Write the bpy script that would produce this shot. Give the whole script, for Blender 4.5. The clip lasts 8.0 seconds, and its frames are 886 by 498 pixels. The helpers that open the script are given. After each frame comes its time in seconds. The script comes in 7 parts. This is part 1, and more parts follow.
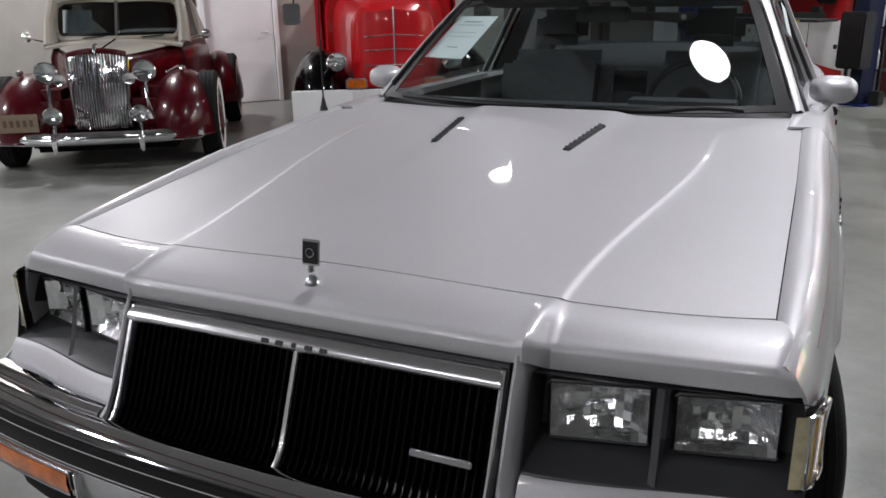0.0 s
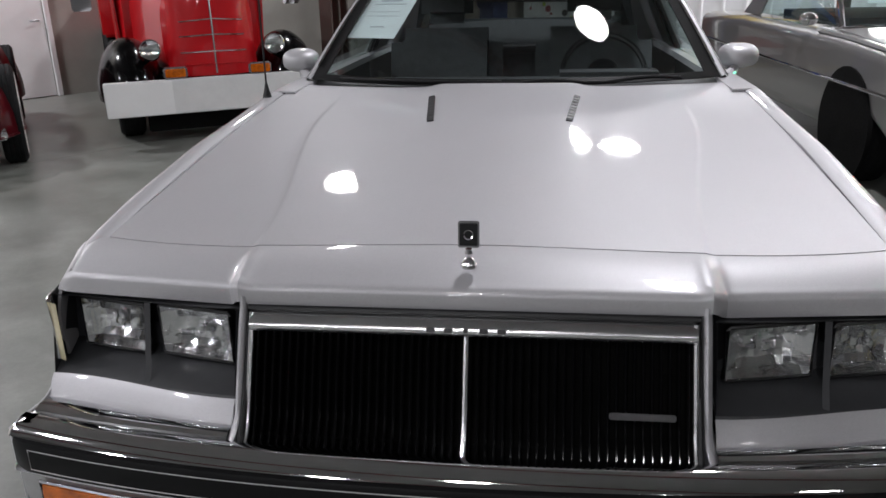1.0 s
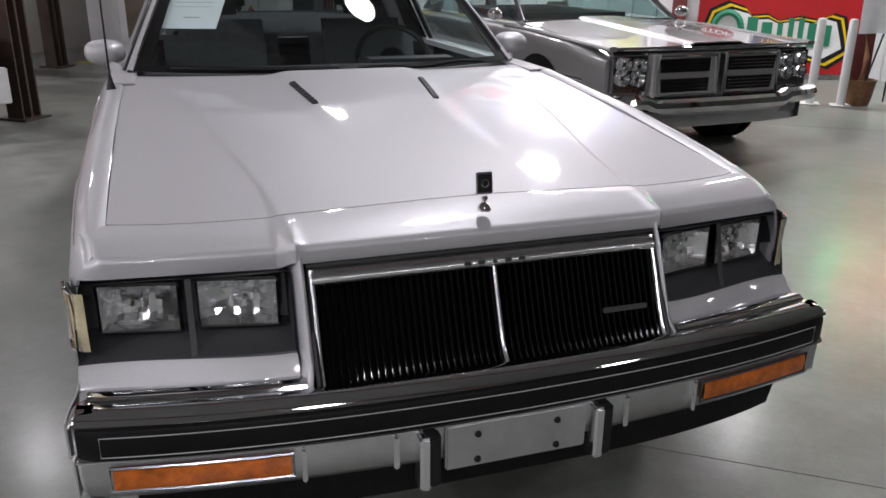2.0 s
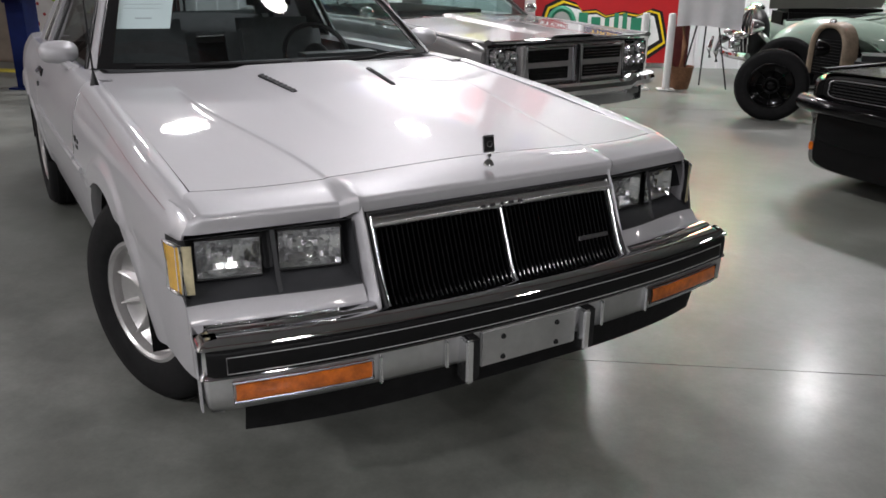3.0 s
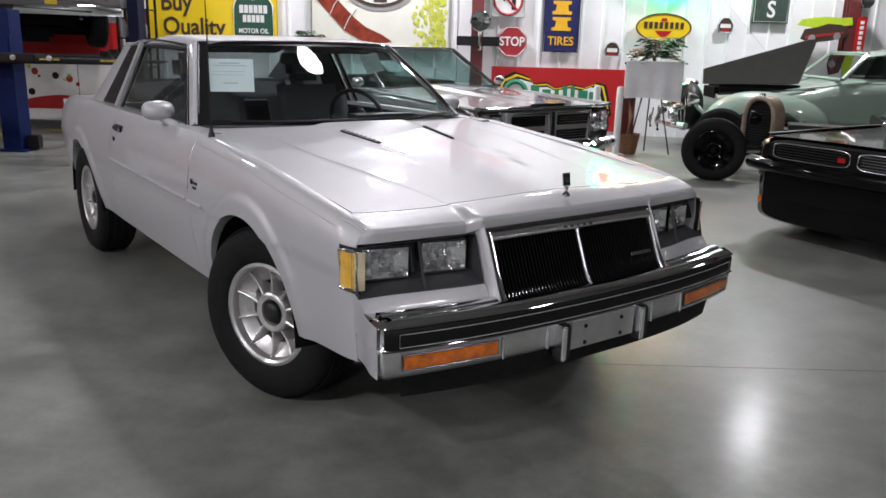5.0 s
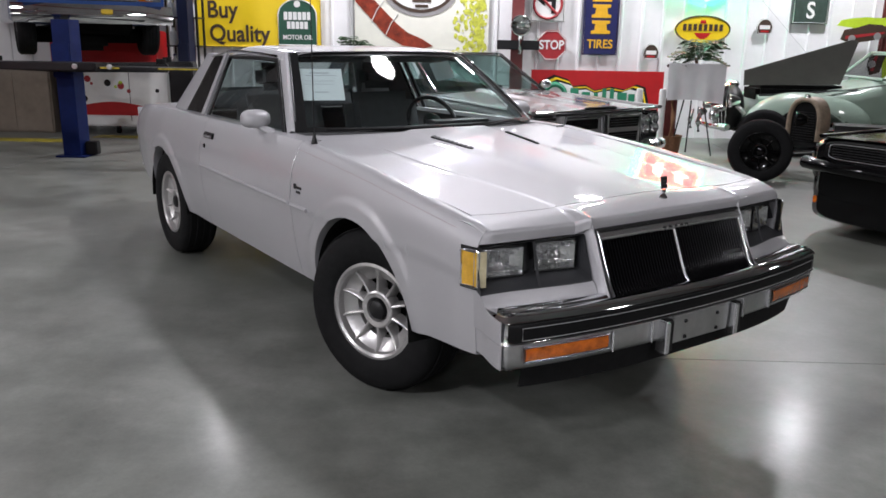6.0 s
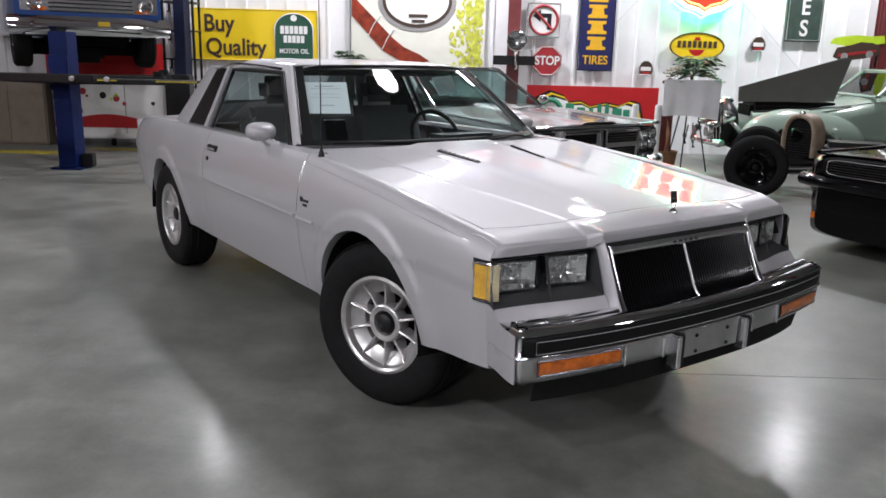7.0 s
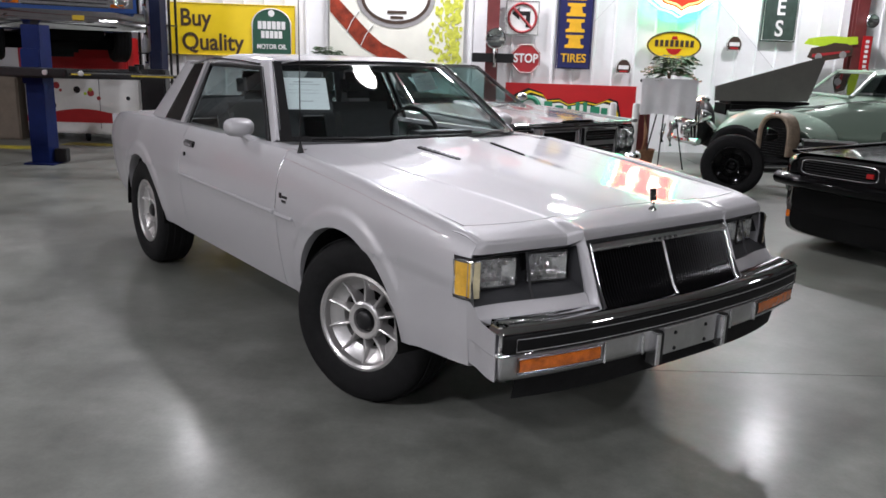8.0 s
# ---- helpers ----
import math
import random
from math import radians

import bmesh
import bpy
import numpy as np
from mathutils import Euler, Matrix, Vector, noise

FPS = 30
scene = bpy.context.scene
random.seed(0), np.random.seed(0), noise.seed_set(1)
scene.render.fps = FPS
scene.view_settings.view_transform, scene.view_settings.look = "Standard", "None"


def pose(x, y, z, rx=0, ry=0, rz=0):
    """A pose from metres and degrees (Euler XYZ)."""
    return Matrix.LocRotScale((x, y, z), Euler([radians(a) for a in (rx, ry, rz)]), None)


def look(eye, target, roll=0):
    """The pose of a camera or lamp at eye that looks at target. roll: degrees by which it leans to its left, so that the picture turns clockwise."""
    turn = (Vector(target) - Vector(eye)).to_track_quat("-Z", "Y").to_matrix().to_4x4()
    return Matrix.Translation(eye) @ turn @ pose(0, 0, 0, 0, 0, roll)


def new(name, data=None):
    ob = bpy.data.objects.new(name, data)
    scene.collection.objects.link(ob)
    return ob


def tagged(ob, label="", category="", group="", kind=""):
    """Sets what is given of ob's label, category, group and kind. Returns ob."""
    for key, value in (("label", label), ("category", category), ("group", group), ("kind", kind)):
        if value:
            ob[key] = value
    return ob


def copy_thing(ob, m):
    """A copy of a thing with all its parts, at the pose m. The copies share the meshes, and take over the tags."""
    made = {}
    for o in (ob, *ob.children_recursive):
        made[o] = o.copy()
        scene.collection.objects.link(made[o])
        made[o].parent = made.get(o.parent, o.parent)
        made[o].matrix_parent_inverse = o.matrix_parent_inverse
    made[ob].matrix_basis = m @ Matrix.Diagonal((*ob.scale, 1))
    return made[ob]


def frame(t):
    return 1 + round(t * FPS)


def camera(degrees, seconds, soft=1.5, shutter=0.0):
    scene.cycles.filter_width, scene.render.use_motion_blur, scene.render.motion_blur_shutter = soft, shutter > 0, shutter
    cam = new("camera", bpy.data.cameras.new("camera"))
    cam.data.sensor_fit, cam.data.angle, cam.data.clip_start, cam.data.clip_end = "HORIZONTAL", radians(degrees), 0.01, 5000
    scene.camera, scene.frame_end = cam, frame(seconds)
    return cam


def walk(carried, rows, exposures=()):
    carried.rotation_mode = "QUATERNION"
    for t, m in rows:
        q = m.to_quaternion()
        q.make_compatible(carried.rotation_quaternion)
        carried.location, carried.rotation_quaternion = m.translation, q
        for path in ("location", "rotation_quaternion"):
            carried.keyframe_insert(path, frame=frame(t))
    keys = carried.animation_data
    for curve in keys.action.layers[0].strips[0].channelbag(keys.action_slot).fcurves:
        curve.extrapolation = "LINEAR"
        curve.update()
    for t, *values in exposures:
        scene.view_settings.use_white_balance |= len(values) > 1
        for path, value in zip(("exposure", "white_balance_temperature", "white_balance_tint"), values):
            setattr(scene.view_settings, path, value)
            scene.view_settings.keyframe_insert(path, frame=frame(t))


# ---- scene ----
cam = camera(57.8, 8.0, soft=1.6)
PATH = [
    (0, (0.79, -0.919, 1.395), (-0.003, 0.813, 0.786), -1.0),
    (0.5, (0.473, -0.988, 1.387), (-0.088, 0.839, 0.798), -0.8),
    (1, (0.128, -1.103, 1.394), (-0.116, 0.77, 0.736), -1.4),
    (1.5, (-0.204, -1.205, 1.395), (0.016, 0.667, 0.726), -0.9),
    (2, (-0.616, -1.328, 1.4), (-0.018, 0.458, 0.727), 0.5),
    (3.3, (-1.351, -1.629, 1.426), (-0.363, -0.026, 0.752), 0.5),
    (3.5, (-1.423, -1.653, 1.426), (-0.469, -0.028, 0.756), 0.8),
    (3.7, (-1.494, -1.678, 1.427), (-0.506, -0.056, 0.799), 0.4),
    (3.8, (-1.529, -1.703, 1.435), (-0.525, -0.068, 0.87), 0.6),
    (4, (-1.599, -1.715, 1.419), (-0.568, -0.072, 0.93), 0.7),
    (5.3, (-2.175, -1.822, 1.438), (-1.018, -0.274, 0.925), 1.6),
    (5.5, (-2.255, -1.806, 1.445), (-1.138, -0.228, 0.931), 1.7),
    (6, (-2.402, -1.766, 1.461), (-1.299, -0.176, 0.957), 1.0),
    (6.5, (-2.454, -1.712, 1.447), (-1.305, -0.145, 0.974), 1.7),
    (7, (-2.458, -1.718, 1.454), (-1.331, -0.133, 0.985), 1.4),
    (7.5, (-2.461, -1.708, 1.448), (-1.291, -0.155, 0.976), 1.9),
    (8, (-2.461, -1.706, 1.451), (-1.29, -0.155, 0.977), 1.9),
]
walk(cam, [(t, look(eye, target, roll)) for t, eye, target, roll in PATH],
     exposures=[(0, .06, 6350, 10), (1, .0, 6350, 10), (1.5, -.16, 6300, 10), (2, -.04, 6400, 12.5), (3.5, 0, 6500, 10), (4, 0, 6500, 10), (5.5, 0, 6330, 12), (8, 0, 6330, 12)])

# ---- world and lamps ----
world = bpy.data.worlds.new("hall_world")
scene.world = world
world.use_nodes = True
world.node_tree.nodes["Background"].inputs[0].default_value = (0.5, 0.52, 0.55, 1)
world.node_tree.nodes["Background"].inputs[1].default_value = 0.0

ROOM = pose(0, 0, 0, 0, 0, -36)          # room axes: u along the sign wall, n towards it
LAMP_Z = 4.35
# x, y and share of full power
# First five follow their reflections; the rest are added out of view as fill.
LAMPS = [(1.2, 2.8, .52), (-2.58, 8.2, .28), (1.3, 9.3, .36), (8.6, 4.5, .75), (4.4, 8.2, .84), (6.2, 6.4, .30), (-6.9, 5.6, .95), (4.0, -4.6, .04), (-5.0, -1.6, .62), (9.0, -2.0, .05), (-1.0, -8.5, .66), (-.4, -3.6, .05), (-9.5, 0.5, 1.7), (-7.5, -6.5, .8), (-2.6, -6.2, .3), (2.4, -7.4, .16)]
LAMP_WATTS = 198


# ---- helpers ----
def lerp(a, b, t):
    return a + (b - a) * t


def sm(t):
    t = max(0.0, min(1.0, t))
    return t * t * (3 - 2 * t)


def tab(pts):
    """Smooth table of (key, value)."""
    ks, vs = [p[0] for p in pts], [p[1] for p in pts]

    def f(x):
        return float(np.interp(x, ks, vs))
    return f


def part(name, bm, mat, parent=None, label="", angle=32, m=None):
    me = bpy.data.meshes.new(name)
    bmesh.ops.recalc_face_normals(bm, faces=bm.faces)
    bm.to_mesh(me)
    bm.free()
    me.materials.append(mat)
    me.shade_smooth()
    me.set_sharp_from_angle(angle=radians(angle))
    ob = new(name, me)
    if parent is not None:
        ob.parent = parent
    if m is not None:
        ob.matrix_basis = m
    if label:
        ob["label"] = label
    return ob


def share(name, src, parent, m):
    ob = new(name, src.data)
    ob.parent = parent
    ob.matrix_basis = m
    return ob


def thing(name, m, label, category, group="", kind=""):
    e = new(name)
    e.empty_display_size = 0.2
    e.matrix_basis = m
    return tagged(e, label, category, group, kind)


def grid(bm, rows, closed=False):
    vs = [[bm.verts.new(p) for p in r] for r in rows]
    n = len(vs[0])
    for a, b in zip(vs, vs[1:]):
        for i in range(n if closed else n - 1):
            j = (i + 1) % n
            try:
                bm.faces.new((a[i], a[j], b[j], b[i]))
            except ValueError:
                pass
    return vs


def surf(f, nu, nv, bm=None):
    bm = bm or bmesh.new()
    grid(bm, [[f(i / nu, j / nv) for j in range(nv + 1)] for i in range(nu + 1)])
    return bm


def slab(bm, thick):
    """Gives a sheet thickness along its normals."""
    bmesh.ops.recalc_face_normals(bm, faces=bm.faces)
    bmesh.ops.solidify(bm, geom=bm.faces[:], thickness=thick)
    return bm


def box(x0, x1, y0, y1, z0, z1, bevel=0.0, bm=None, seg=2, m=None):
    own = bmesh.new()
    r = bmesh.ops.create_cube(own, size=1)
    for v in own.verts:
        v.co = Vector((lerp(x0, x1, v.co.x + .5), lerp(y0, y1, v.co.y + .5), lerp(z0, z1, v.co.z + .5)))
    if bevel:
        bmesh.ops.bevel(own, geom=own.edges[:], offset=bevel, segments=seg, affect="EDGES")
    if m is not None:
        bmesh.ops.transform(own, matrix=m, verts=own.verts)
    if bm is None:
        return own
    return join(bm, own)


def join(bm, other):
    me = bpy.data.meshes.new("tmp")
    other.to_mesh(me)
    other.free()
    bm.from_mesh(me)
    bpy.data.meshes.remove(me)
    return bm


def lathe(prof, seg=32, m=None, bm=None, closed=False):
    """Turns (radius, height) round the local z axis."""
    own = bmesh.new()
    rows = []
    for r, h in prof + ([prof[0]] if closed else []):
        rows.append([Vector((r * math.cos(2 * math.pi * k / seg), r * math.sin(2 * math.pi * k / seg), h)) for k in range(seg)])
    grid(own, rows, closed=True)
    bmesh.ops.remove_doubles(own, verts=own.verts, dist=1e-5)
    if m is not None:
        bmesh.ops.transform(own, matrix=m, verts=own.verts)
    if bm is None:
        return own
    return join(bm, own)


def tube(pts, r, seg=8, bm=None, closed=False, flat=1.0):
    """A round bar along points; r may be a list."""
    own = bmesh.new()
    pts = [Vector(p) for p in pts]
    n = len(pts)
    rows = []
    for i, p in enumerate(pts):
        a = pts[(i - 1) % n] if closed or i > 0 else p
        b = pts[(i + 1) % n] if closed or i < n - 1 else p
        d = (b - a).normalized()
        s = d.cross(Vector((0, 0, 1)))
        if s.length < 1e-3:
            s = d.cross(Vector((0, 1, 0)))
        s.normalize()
        q = s.cross(d)
        rr = r[i] if isinstance(r, (list, tuple)) else r
        rows.append([p + (s * math.cos(2 * math.pi * k / seg) + q * math.sin(2 * math.pi * k / seg) * flat) * rr for k in range(seg)])
    if closed:
        rows.append(rows[0])
    vs = grid(own, rows, closed=True)
    if not closed:
        for end in (vs[0], vs[-1]):
            try:
                own.faces.new(end)
            except ValueError:
                pass
    else:
        bmesh.ops.remove_doubles(own, verts=own.verts, dist=1e-6)
    if bm is None:
        return own
    return join(bm, own)


def plate(outline, depth, m=None, bm=None, bevel=0.0):
    """A flat shape in the local xz plane, pushed back along y by depth (front at y = 0)."""
    own = bmesh.new()
    a = [own.verts.new((x, 0, z)) for x, z in outline]
    b = [own.verts.new((x, depth, z)) for x, z in outline]
    own.faces.new(a)
    own.faces.new(b[::-1])
    for i in range(len(a)):
        j = (i + 1) % len(a)
        own.faces.new((a[i], b[i], b[j], a[j]))
    if bevel:
        bmesh.ops.recalc_face_normals(own, faces=own.faces)
        bmesh.ops.bevel(own, geom=[e for e in own.edges if abs(e.verts[0].co.y) < 1e-6 and abs(e.verts[1].co.y) < 1e-6], offset=bevel, segments=2, affect="EDGES")
    if m is not None:
        bmesh.ops.transform(own, matrix=m, verts=own.verts)
    if bm is None:
        return own
    return join(bm, own)


def oval(w, h, n=40, cx=0, cz=0):
    return [(cx + w / 2 * math.cos(2 * math.pi * k / n), cz + h / 2 * math.sin(2 * math.pi * k / n)) for k in range(n)]


def rect(x0, x1, z0, z1):
    return [(x0, z0), (x1, z0), (x1, z1), (x0, z1)]


def lettering(text, size, mat, parent, m, name="lettering", depth=0.003, squeeze=1.0, bold=0.0):
    cu = bpy.data.curves.new(name, "FONT")
    cu.body, cu.size, cu.extrude, cu.align_x, cu.align_y = text, size, depth, "CENTER", "CENTER"
    cu.offset = bold
    tmp = bpy.data.objects.new("tmp_text", cu)
    scene.collection.objects.link(tmp)
    bpy.context.view_layer.update()
    me = bpy.data.meshes.new_from_object(tmp.evaluated_get(bpy.context.evaluated_depsgraph_get()))
    bpy.data.objects.remove(tmp)
    bpy.data.curves.remove(cu)
    me.transform(Matrix.Diagonal((squeeze, 1, 1, 1)))
    me.transform(Matrix.Rotation(radians(90), 4, "X"))
    me.materials.clear()
    me.materials.append(mat)
    ob = new(name, me)
    ob.parent = parent
    ob.matrix_basis = m
    return ob


# ---- materials ----
def mat_new(name):
    m = bpy.data.materials.new(name)
    m.use_nodes = True
    return m, m.node_tree.nodes, m.node_tree.links, m.node_tree.nodes["Principled BSDF"]


def tex(nodes, links, scale, detail=4, rough=0.6, coord="Object", stretch=None):
    tc = nodes.new("ShaderNodeTexCoord")
    n = nodes.new("ShaderNodeTexNoise")
    n.inputs["Scale"].default_value, n.inputs["Detail"].default_value, n.inputs["Roughness"].default_value = scale, detail, rough
    if stretch:
        mp = nodes.new("ShaderNodeMapping")
        mp.inputs["Scale"].default_value = stretch
        links.new(tc.outputs[coord], mp.inputs[0])
        links.new(mp.outputs[0], n.inputs["Vector"])
    else:
        links.new(tc.outputs[coord], n.inputs["Vector"])
    return n


def ramp(nodes, links, src, stops):
    r = nodes.new("ShaderNodeValToRGB")
    e = r.color_ramp.elements
    while len(e) < len(stops):
        e.new(0.5)
    for k, (p, c) in zip(e, stops):
        k.position, k.color = p, (*c, 1)
    links.new(src, r.inputs[0])
    return r


def material(name, col, rough=0.5, metal=0.0, vary=0.12, scale=6.0, bump=0.0, bump_scale=60.0, coat=0.0, spec=0.5, rvary=0.1, stretch=None):
    m, nodes, links, b = mat_new(name)
    c = Vector(col)
    n = tex(nodes, links, scale, 6, 0.65, stretch=stretch)
    r = ramp(nodes, links, n.outputs[0], [(0.3, tuple(c * (1 - vary))), (0.7, tuple(min(1, k) for k in c * (1 + vary)))])
    links.new(r.outputs[0], b.inputs["Base Color"])
    n2 = tex(nodes, links, scale * 9, 3, 0.6)
    mr = nodes.new("ShaderNodeMapRange")
    mr.inputs[1].default_value, mr.inputs[2].default_value = 0.3, 0.7
    mr.inputs[3].default_value, mr.inputs[4].default_value = max(0.0, rough - rvary * rough), min(1.0, rough + rvary * rough)
    links.new(n2.outputs[0], mr.inputs[0])
    links.new(mr.outputs[0], b.inputs["Roughness"])
    b.inputs["Metallic"].default_value = metal
    b.inputs["Specular IOR Level"].default_value = spec
    if coat:
        b.inputs["Coat Weight"].default_value, b.inputs["Coat Roughness"].default_value = coat, 0.03
    if bump:
        n3 = tex(nodes, links, bump_scale, 4)
        bp = nodes.new("ShaderNodeBump")
        bp.inputs["Strength"].default_value, bp.inputs["Distance"].default_value = bump, 0.002
        links.new(n3.outputs[0], bp.inputs["Height"])
        links.new(bp.outputs[0], b.inputs["Normal"])
    return m


def car_paint(name, col, metal=0.6, rough=0.35, flake=0.15, coat=1.0, wave=0.02, dust_mix=0.02, spec=0.5):
    m, nodes, links, b = mat_new(name)
    c = Vector(col)
    n = tex(nodes, links, 900, 2)
    r = ramp(nodes, links, n.outputs[0], [(0.35, tuple(c * (1 - flake))), (0.65, tuple(min(1, k) for k in c * (1 + flake)))])
    dust = tex(nodes, links, 5, 6)
    mix = nodes.new("ShaderNodeMix")
    mix.data_type = "RGBA"
    f = nodes.new("ShaderNodeMapRange")
    f.inputs[1].default_value, f.inputs[2].default_value, f.inputs[3].default_value, f.inputs[4].default_value = 0.4, 0.8, 0.0, dust_mix
    links.new(dust.outputs[0], f.inputs[0])
    links.new(f.outputs[0], mix.inputs[0])
    links.new(r.outputs[0], mix.inputs[6])
    mix.inputs[7].default_value = (0.35, 0.34, 0.33, 1)
    links.new(mix.outputs[2], b.inputs["Base Color"])
    b.inputs["Metallic"].default_value, b.inputs["Roughness"].default_value = metal, rough
    b.inputs["Coat Weight"].default_value = coat
    b.inputs["Specular IOR Level"].default_value = spec
    b.inputs["Coat Roughness"].default_value = 0.03
    if wave:
        w = tex(nodes, links, 7, 2)
        bp = nodes.new("ShaderNodeBump")
        bp.inputs["Strength"].default_value, bp.inputs["Distance"].default_value = wave, 0.02
        links.new(w.outputs[0], bp.inputs["Height"])
        links.new(bp.outputs[0], b.inputs["Coat Normal"])
    return m


def glow(name, col, power):
    m, nodes, links, b = mat_new(name)
    b.inputs["Base Color"].default_value = (*col, 1)
    b.inputs["Emission Color"].default_value = (*col, 1)
    b.inputs["Emission Strength"].default_value = power
    return m


def glass(name, tint, rough=0.0):
    """Thin pane: clear to look through, mirror-like at its surface."""
    m, nodes, links, b = mat_new(name)
    nodes.remove(b)
    out = nodes["Material Output"]
    tr = nodes.new("ShaderNodeBsdfTransparent")
    tr.inputs[0].default_value = (*tint, 1)
    gl = nodes.new("ShaderNodeBsdfGlossy")
    gl.inputs["Roughness"].default_value = rough
    lw = nodes.new("ShaderNodeLayerWeight")
    lw.inputs[0].default_value = 0.5
    pw = nodes.new("ShaderNodeMath")
    pw.operation = "POWER"
    pw.inputs[1].default_value = 5.0
    mx = nodes.new("ShaderNodeMixShader")
    mp = nodes.new("ShaderNodeMapRange")
    mp.inputs[1].default_value, mp.inputs[2].default_value, mp.inputs[3].default_value, mp.inputs[4].default_value = 0, 1, 0.07, 1
    links.new(lw.outputs["Facing"], pw.inputs[0])
    links.new(pw.outputs[0], mp.inputs[0])
    links.new(mp.outputs[0], mx.inputs[0])
    links.new(tr.outputs[0], mx.inputs[1])
    links.new(gl.outputs[0], mx.inputs[2])
    links.new(mx.outputs[0], out.inputs[0])
    return m


SILVER = car_paint("silver_metallic_paint", (0.485, 0.48, 0.50), 0.35, 0.50, 0.12, coat=0.64, dust_mix=0.08)
CHROME = material("chrome", (0.82, 0.82, 0.84), 0.045, 1.0, 0.04, 20)
SATIN = material("satin_chrome", (0.88, 0.88, 0.90), 0.24, 1.0, 0.04, 20)
WORN_CHROME = material("worn_chrome", (0.62, 0.62, 0.64), 0.16, 1.0, 0.1, 12)
ALLOY = material("cast_alloy", (0.54, 0.53, 0.525), 0.32, 0.75, 0.08, 30)
BLACK_RUBBER = material("tyre_rubber", (0.009, 0.009, 0.0095), 0.72, 0, 0.25, 30, 0.4, 90, spec=0.14)
BLACK_TRIM = material("black_trim", (0.010, 0.010, 0.011), 0.4, 0, 0.2, 20, spec=0.35)
GREY_TRIM = material("charcoal_bezel_plastic", (0.032, 0.033, 0.036), 0.45, 0, 0.12, 25, 0.1, 400)
DARK_UNDER = material("dark_underbody", (0.006, 0.006, 0.006), 0.9, 0, 0.3, 8, spec=0.1)
GLASS = glass("clear_auto_glass", (0.76, 0.85, 0.84))
REAR_GLASS = glass("smoked_rear_glass", (0.36, 0.40, 0.40))
LAMP_GLASS = glass("lamp_glass", (0.92, 0.93, 0.93))
# Strong mottle stands in for bright patches from the reflector behind the lens.
AMBER = material("amber_lens", (0.47, 0.105, 0.003), 0.12, 0, 0.55, 22, 0.8, 45, coat=1.0)
PALE_LENS = material("pale_clear_lens", (0.50, 0.44, 0.28), 0.2, 0, 0.25, 20, 0.5, 150, coat=1.0)
AMBER_PALE = material("pale_amber_lens", (0.66, 0.37, 0.03), 0.2, 0, 0.25, 20, 0.5, 150, coat=1.0)
RED_LENS = material("red_lens", (0.35, 0.01, 0.01), 0.15, 0, 0.1, 20, coat=1.0)
CLOTH_GREY = material("grey_seat_cloth", (0.075, 0.08, 0.084), 0.9, 0, 0.2, 40, 0.5, 300)
DASH = material("dash_vinyl", (0.028, 0.029, 0.032), 0.55, 0, 0.15, 20, 0.2, 300)
PAPER = material("white_paper", (0.88, 0.93, 0.95), 0.7, 0, 0.03, 10)
_n, _l = PAPER.node_tree.nodes, PAPER.node_tree.links
_out = next(k for k in _n if k.type == "OUTPUT_MATERIAL")
_tr, _mx = _n.new("ShaderNodeBsdfTranslucent"), _n.new("ShaderNodeMixShader")
_tr.inputs[0].default_value = (0.80, 0.84, 0.84, 1)
_mx.inputs[0].default_value = 0.4
_l.new(_out.inputs[0].links[0].from_socket, _mx.inputs[1])
_l.new(_tr.outputs[0], _mx.inputs[2])
_l.new(_mx.outputs[0], _out.inputs[0])
INK = material("grey_ink", (0.30, 0.34, 0.38), 0.7, 0, 0.1, 10)
RED_LINE = material("red_pinstripe", (0.32, 0.22, 0.23), 0.3, 0, 0.05, 10)

# ---- the hall ----
def concrete():
    m, nodes, links, b = mat_new("polished_concrete")
    big = tex(nodes, links, 0.55, 6, 0.6)
    mid = tex(nodes, links, 2.3, 9, 0.72)
    fine = tex(nodes, links, 60, 4, 0.7)
    r1 = ramp(nodes, links, big.outputs[0], [(0.25, (0.108, 0.110, 0.094)), (0.5, (0.160, 0.168, 0.152)), (0.75, (0.225, 0.227, 0.212))])
    r2 = ramp(nodes, links, mid.outputs[0], [(0.3, (0.56, 0.56, 0.545)), (0.7, (1.30, 1.30, 1.30))])
    r3 = ramp(nodes, links, fine.outputs[0], [(0.3, (0.93, 0.93, 0.93)), (0.7, (1.05, 1.05, 1.05))])
    m1 = nodes.new("ShaderNodeMix")
    m1.data_type, m1.blend_type = "RGBA", "MULTIPLY"
    m1.inputs[0].default_value = 1
    links.new(r1.outputs[0], m1.inputs[6])
    links.new(r2.outputs[0], m1.inputs[7])
    m2 = nodes.new("ShaderNodeMix")
    m2.data_type, m2.blend_type = "RGBA", "MULTIPLY"
    m2.inputs[0].default_value = 1
    links.new(m1.outputs[2], m2.inputs[6])
    links.new(r3.outputs[0], m2.inputs[7])
    links.new(m2.outputs[2], b.inputs["Base Color"])
    mr = nodes.new("ShaderNodeMapRange")
    mr.inputs[1].default_value, mr.inputs[2].default_value, mr.inputs[3].default_value, mr.inputs[4].default_value = 0.3, 0.7, 0.36, 0.52
    links.new(mid.outputs[0], mr.inputs[0])
    links.new(mr.outputs[0], b.inputs["Roughness"])
    bp = nodes.new("ShaderNodeBump")
    bp.inputs["Strength"].default_value, bp.inputs["Distance"].default_value = 0.12, 0.004
    links.new(mid.outputs[0], bp.inputs["Height"])
    links.new(bp.outputs[0], b.inputs["Normal"])
    b.inputs["Coat Weight"].default_value, b.inputs["Coat Roughness"].default_value = 0.22, 0.19
    return m


